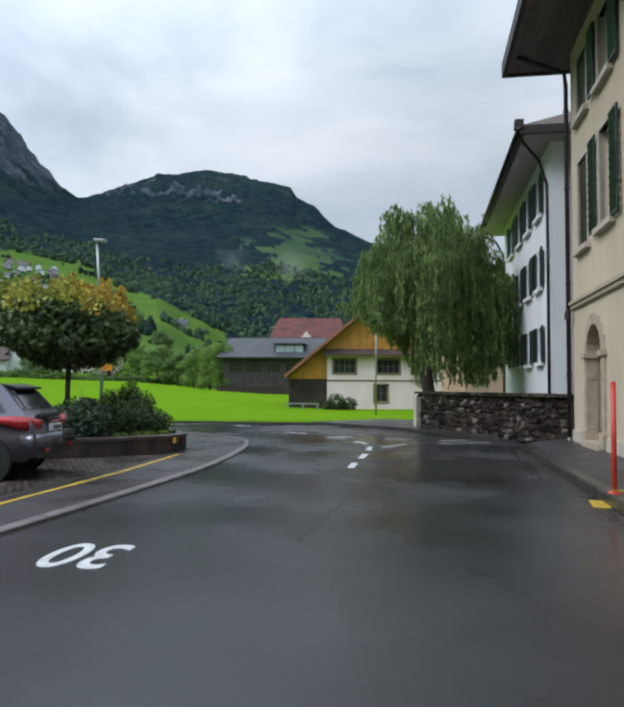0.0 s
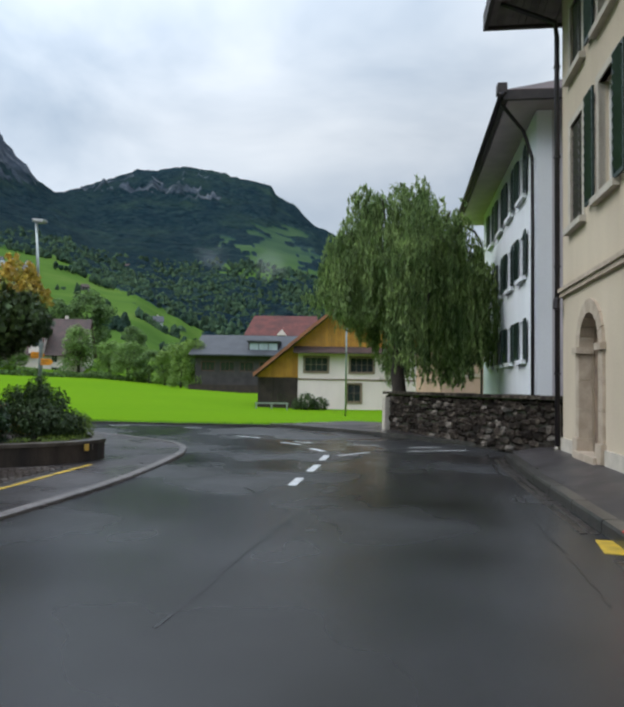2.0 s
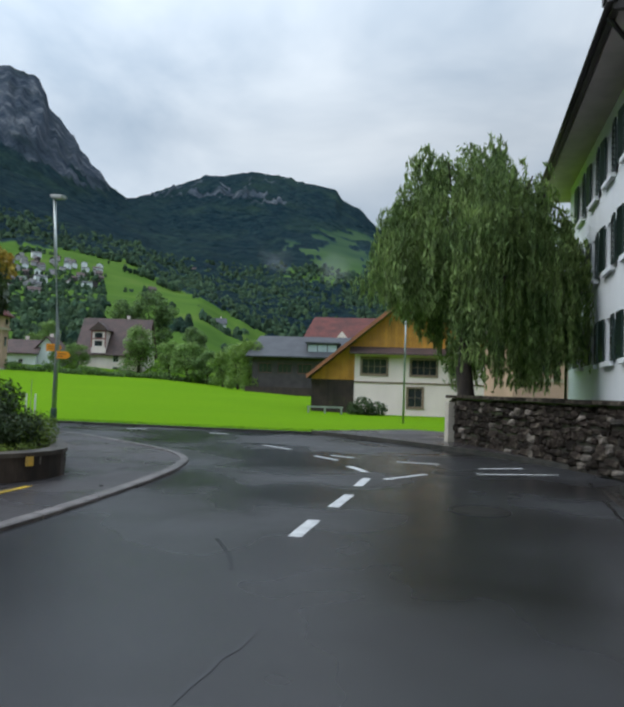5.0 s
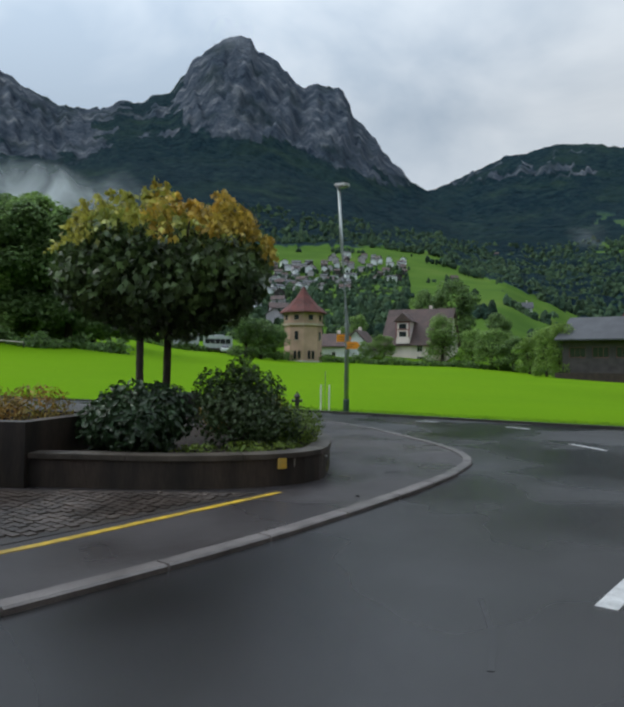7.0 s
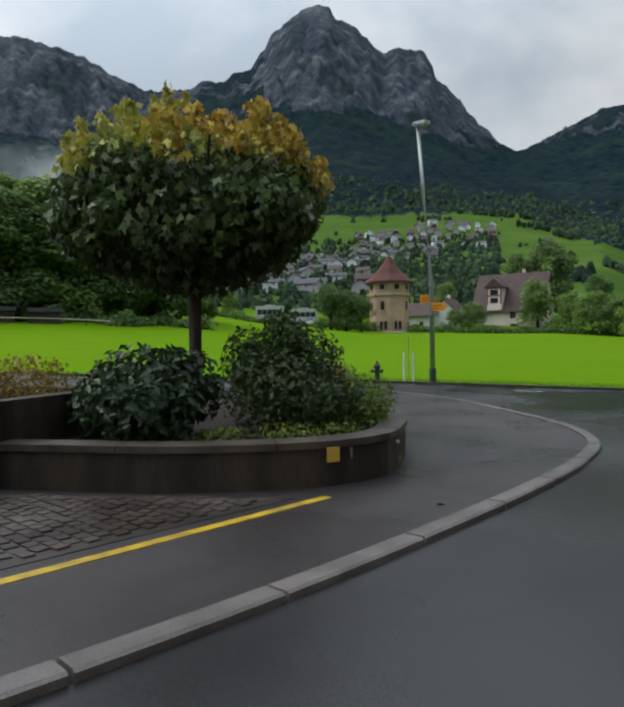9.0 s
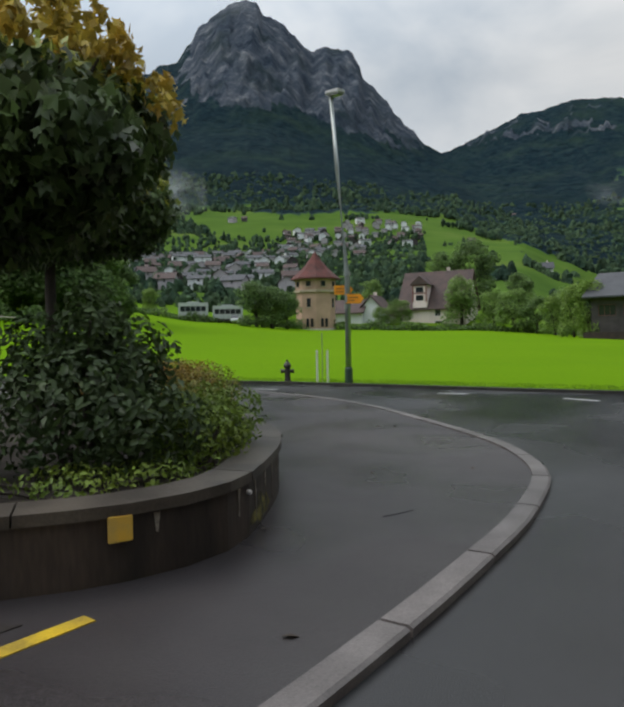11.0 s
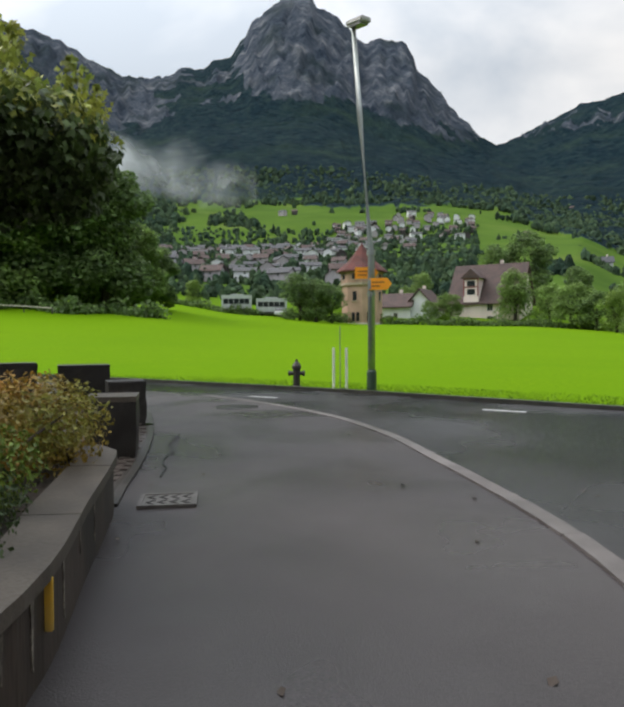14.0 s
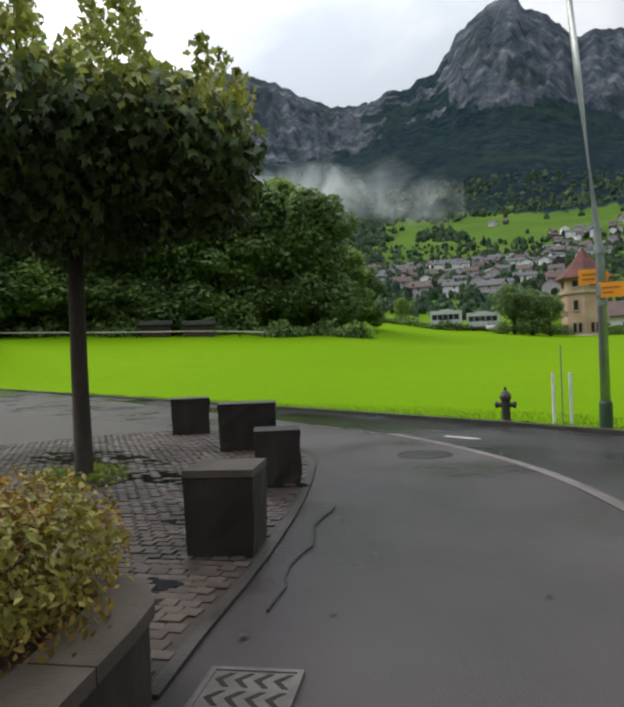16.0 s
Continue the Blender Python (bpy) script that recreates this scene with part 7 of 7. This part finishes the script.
for s in (-1, 1):
    bm = bmesh.new()
    pts = [(-0.28, 1.16), (-0.05, 1.50), (0.6, 1.56), (1.2, 1.52), (1.75, 1.14)]
    vs = [bm.verts.new((x, s * (np.interp(z, (1.05, 1.5, 1.66), (0.84, 0.68, 0.60)) + d), z)) for d in (-0.02, 0.012) for x, z in pts]
    k = len(pts)
    bm.faces.new(vs[:k])
    bm.faces.new(vs[k:][::-1])
    for i in range(k):
        bm.faces.new((vs[i], vs[(i + 1) % k], vs[k + (i + 1) % k], vs[k + i]))
    part("side_window", bm, GLASS, car)
    # the lamp wraps round the corner and tapers along the flank
    bm = bmesh.new()
    outline = [(-0.80, 0.60, 0.87, 1.02), (-0.76, 0.80, 0.85, 1.06), (-0.64, 0.905, 0.86, 1.09), (-0.40, 0.925, 0.92, 1.10), (-0.14, 0.915, 1.00, 1.09), (-0.02, 0.90, 1.05, 1.075)]
    rows_l = [[bm.verts.new(v) for v in ((x, s * y, za), (x + 0.01, s * (y + 0.02), (za + zb) / 2), (x, s * y, zb), (x + 0.06, s * (y - 0.08), (za + zb) / 2))] for x, y, za, zb in outline]
    for ra_, rb_ in zip(rows_l, rows_l[1:]):
        for k_ in range(4):
            bm.faces.new((ra_[k_], ra_[(k_ + 1) % 4], rb_[(k_ + 1) % 4], rb_[k_]))
    bm.faces.new(rows_l[0])
    bm.faces.new(rows_l[-1])
    part("tail_lamp", bm, TAIL_RED, car, "red wraparound tail lamp", smooth=True)
    part("rear_pillar", boxes((-0.56, -0.44, s * 0.70 - 0.05, s * 0.70 + 0.05, 1.06, 1.22)), CAR_PAINT, car, bevel=0.03)
    part("reflector", boxes((-0.90, -0.84, s * 0.62 - 0.12, s * 0.62 + 0.12, 0.49, 0.56)), TAIL_RED, car, bevel=0.01)
    for xw in (0.0, 2.64):
        w = part("wheel", lathe(bmesh.new(), [(0.20, -0.11), (0.31, -0.115), (0.345, -0.08), (0.345, 0.08), (0.31, 0.115), (0.20, 0.11)], 28, pose(xw, s * 0.80, 0.345, 90)), TYRE, car, "black tyre")
        part("rim", lathe(bmesh.new(), [(0.2, -0.112), (0.205, 0.112), (0.17, 0.10 if s < 0 else -0.10), (0.03, 0.085)], 20, pose(xw, s * 0.80, 0.345, 90)), RIM, w)
        part("wheel_arch", lathe(bmesh.new(), [(0.42, -0.06), (0.42, 0.06)], 24, pose(xw, s * 0.862, 0.36, 90)), CAR_BLACK, car)
part("bumper", boxes((-0.88, -0.55, -0.86, 0.86, 0.40, 0.58)), CAR_BLACK, car, "black lower bumper", bevel=0.06)
part("bumper_trim", boxes((-0.93, -0.55, -0.89, 0.89, 0.575, 0.79)), CAR_PAINT, car, "painted upper bumper", smooth=True, bevel=0.08)
part("number_plate", boxes((-0.86, -0.80, -0.26, 0.26, 0.82, 0.94)), PLATE, car, "white number plate")
part("plate_bar", boxes((-0.865, -0.858, -0.2, 0.2, 0.855, 0.905)), SIGN_BAR, car)
part("spoiler", box(bmesh.new(), -0.2, 0.12, -0.57, 0.57, -0.02, 0.02, pose(-0.20, 0, 1.60, 0, -12, 0)), CAR_BLACK, car, "dark roof spoiler", bevel=0.015)
part("tailgate_spoiler_lip", box(bmesh.new(), -0.05, 0.03, -0.60, 0.60, -0.03, 0.03, pose(-0.70, 0, 1.09, 0, 20, 0)), CAR_BLACK, car, "dark lip under the rear window", bevel=0.02)
# a bright metal bar added as the highlight below the plate
part("chrome_strip", boxes((-0.875, -0.82, -0.84, 0.84, 0.785, 0.805)), RIM, car, "bright strip across the tailgate")
part("tailgate_handle", boxes((-0.80, -0.72, -0.3, 0.3, 1.0, 1.04)), CAR_BLACK, car)
for s in (-1, 1):
    part("sill_cladding", boxes((0.36, 2.28, s * 0.86 - 0.05, s * 0.86 + 0.05, 0.27, 0.45)), CAR_BLACK, car, "black plastic sill", bevel=0.02)
part("tailgate_crease", boxes((-0.845, -0.78, -0.8, 0.8, 0.755, 0.785)), CAR_PAINT, car, bevel=0.012)
part("underbody", boxes((0.45, 3.3, -0.66, 0.66, 0.22, 0.34)), CAR_BLACK, car)

# white van far off by the flat-roofed buildings
van = thing("white_car", "white car parked beyond the meadow", "car", pose(-86.2, 113.2, ground_height(-86.2, 113.2), 0, 0, 130))
part("body", car_shell(bmesh.new(), lower, ((0.28, 0.84), (0.5, 0.91), (0.8, 0.92), (1.1, 0.86))), WHITE_PAINT, van, bevel=0.05)
part("cabin", car_shell(bmesh.new(), upper, ((1.05, 0.84), (1.5, 0.68), (1.66, 0.60))), GLASS, van)
for xw in (0.0, 2.64):
    for s in (-1, 1):
        part("wheel", lathe(bmesh.new(), [(0.345, -0.1), (0.345, 0.1)], 16, pose(xw, s * 0.80, 0.345, 90)), TYRE, van)

# low sheds under the wood
for x_az, r in ((64.6, 81), (61.2, 80)):
    x, y = CENTRE[0] - r * math.sin(radians(x_az)), CENTRE[1] + r * math.cos(radians(x_az))
    sh = thing("field_shed", "low dark wooden shed at the wood's edge", "shed", pose(x, y, ground_height(x, y), 0, 0, x_az), "field sheds")
    part("wall", boxes((-1.6, 1.6, -1, 1, -0.5, 1.3)), TIMBER_DARK, sh)
    part("roof", prism(bmesh.new(), [(-1.3, 1.25), (1.3, 1.25), (1.3, 1.35), (-1.3, 1.7)], -1.8, 1.8, Matrix(((0, 0, 1, 0), (1, 0, 0, 0), (0, 1, 0, 0), (0, 0, 0, 1)))), TILE_GREY, sh)

fence = thing("field_rail", "low pale wooden rail along the wood's edge", "fence")
for az_a in np.arange(56.0, 78.0, 2.0):
    ends = []
    for az_e in (az_a, az_a + 2.0):
        x, y = CENTRE[0] - 79 * math.sin(radians(az_e)), CENTRE[1] + 79 * math.cos(radians(az_e))
        ends.append(Vector((x, y, ground_height(x, y))))
    part("post", tube(bmesh.new(), [ends[0] - Vector((0, 0, 0.2)), ends[0] + Vector((0, 0, 0.75))], 0.07, 7), TIMBER_GREY, fence)
    part("rail", tube(bmesh.new(), [ends[0] + Vector((0, 0, 0.62)), ends[1] + Vector((0, 0, 0.62))], 0.075, 7), SANDSTONE_PALE, fence)

# fallen leaves and twigs on the walk
rng_l = np.random.default_rng(97)
pts = np.stack([rng_l.uniform(-7.5, -2.9, 26), rng_l.uniform(13, 23, 26), np.full(26, 0.036)], 1)
tagged(part("fallen_leaves", leaf_mesh("fallen_leaves", pts, np.tile((0.0, 0.0, 1.0), (26, 1)) + rng_l.normal(0, 0.1, (26, 3)), 0.07, LEAF_LITTER, 0.6, rng_l, 0.05), LEAF_LITTER, None), "dark wet fallen leaves on the walk", "leaves", kind="stuff")

# tree pit under the maple on the square
pit = thing("tree_pit", "round bed of weeds at the maple's foot", "planting bed", pose(-12.4, 20.95, 0.03))
part("soil", lathe(bmesh.new(), [(0.55, -0.02), (0.52, 0.02), (0.2, 0.05)], 18), SOIL, pit)
a_, r_ = rng_l.uniform(0, 6.28, 420), 0.55 * np.sqrt(rng_l.random(420))
part("weeds", leaf_mesh("weeds", np.stack([r_ * np.cos(a_), r_ * np.sin(a_), 0.03 + 0.12 * rng_l.random(420)], 1), rng_l.normal(size=(420, 3)), 0.09, LEAF_LIME, 0.4, rng_l), LEAF_LIME, pit)

# tufts along the meadow's near edge
n_t = 22000
fx = rng_l.uniform(-40, 2.2, n_t)
fy = np.interp(fx, FIELD_LINE[:, 0], FIELD_LINE[:, 1]) + 0.08 + 2.2 * rng_l.random(n_t) ** 2
GRASS_BLADE = leaf_material("grass_blade", (0.10, 0.205, 0.006), (0.072, 0.155, 0.005), 0.25)
tagged(part("grass", leaf_mesh("grass", np.stack([fx, fy, 0.01 + 0.03 * rng_l.random(n_t)], 1), rng_l.normal(size=(n_t, 3)) * (1, 1, 0.15), 0.055, GRASS_BLADE, 0.16, rng_l), GRASS_BLADE, None), "short bright grass along the road's edge", "grass", kind="stuff")

# ---- setts, nearest as pieces of their own ----
SETTS = [sett_mesh(k) for k in range(6)]
rng_s = np.random.default_rng(101)
near_n, V, F, base_n = 0, [], [], 0
for area, poly in enumerate(SETT_AREAS):
    xs, ys = [p[0] for p in poly], [p[1] for p in poly]
    turn = (0.75, -0.08)[area]
    c, s = math.cos(turn), math.sin(turn)
    cx0, cy0 = (min(xs) + max(xs)) / 2, (min(ys) + max(ys)) / 2
    for j in range(-84, 85):
        for i in range(-68, 69):
            u, v = i * 0.126 + (0.063 if j % 2 else 0), j * 0.105
            x, y = cx0 + c * u - s * v, cy0 + s * u + c * v
            if not inside(poly, x, y) or (x + 12.4) ** 2 + (y - 20.95) ** 2 < 0.33:
                continue
            zt = 0.036 + rng_s.uniform(-0.003, 0.004)
            if near_n < 300 and ((area == 0 and x > -9.9 and y < 22.6) or (area == 1 and x > -6.0 and y > 12.2)):
                near_n += 1
                ob = new("sett", SETTS[int(rng_s.integers(6))])
                ob.parent = square
                ob.location, ob.rotation_euler = (x, y, zt), (rng_s.normal(0, 0.02), rng_s.normal(0, 0.02), turn + rng_s.normal(0, 0.09))
            else:
                w, d, h = 0.060 * rng_s.uniform(0.82, 1.03), 0.050 * rng_s.uniform(0.84, 1.03), 0.010 * rng_s.uniform(0.6, 1.4)
                tw = turn + rng_s.normal(0, 0.09)
                ct, st = math.cos(tw), math.sin(tw)
                for sx, sy, zz, k in ((-1, -1, -0.03, 1), (1, -1, -0.03, 1), (1, 1, -0.03, 1), (-1, 1, -0.03, 1), (-1, -1, h, 0.93), (1, -1, h, 0.93), (1, 1, h, 0.93), (-1, 1, h, 0.93)):
                    a, b = sx * w * k, sy * d * k
                    V.append((x + ct * a - st * b, y + st * a + ct * b, zt + zz))
                F += [tuple(base_n + q for q in f) for f in ((4, 5, 6, 7), (0, 1, 5, 4), (1, 2, 6, 5), (2, 3, 7, 6), (3, 0, 4, 7))]
                base_n += 8
me = mesh_from("setts", V, F, SETT_STUFF)
tagged(part("setts", me, SETT_STUFF, square), kind="stuff")

# gutter setts along the foot of the kerb
GUTTER_SETT = material("wet_gutter_sett", (0.055, 0.047, 0.042), 0.3, (0.022, 0.019, 0.018), 8, 0.25, 60, 0.006, 30, per_object=0.5)
GUTTER = []
for k in range(4):
    me = sett_mesh(20 + k)
    me.materials.clear()
    me.materials.append(GUTTER_SETT)
    GUTTER.append(me)
for off in (0.08, 0.20):
    line = offset_line(KERB_R, off)
    line = line[(line[:, 1] > 3.0) & (line[:, 1] < 17.9)]
    seg = np.linalg.norm(np.diff(line, axis=0), axis=1)
    run = np.concatenate([[0], np.cumsum(seg)])
    for s in np.arange(0.1, run[-1], 0.127):
        x, y = np.interp(s, run, line[:, 0]), np.interp(s, run, line[:, 1])
        if 8.9 < y < 10.0:
            continue
        ob = new("gutter_sett", GUTTER[int(rng_s.integers(4))])
        ob.parent = pav_right
        ob.location = (x, y, rng_s.uniform(-0.006, 0.001))
        ob.rotation_euler = (rng_s.normal(0, 0.03), rng_s.normal(0, 0.03), 1.46 + rng_s.normal(0, 0.06))
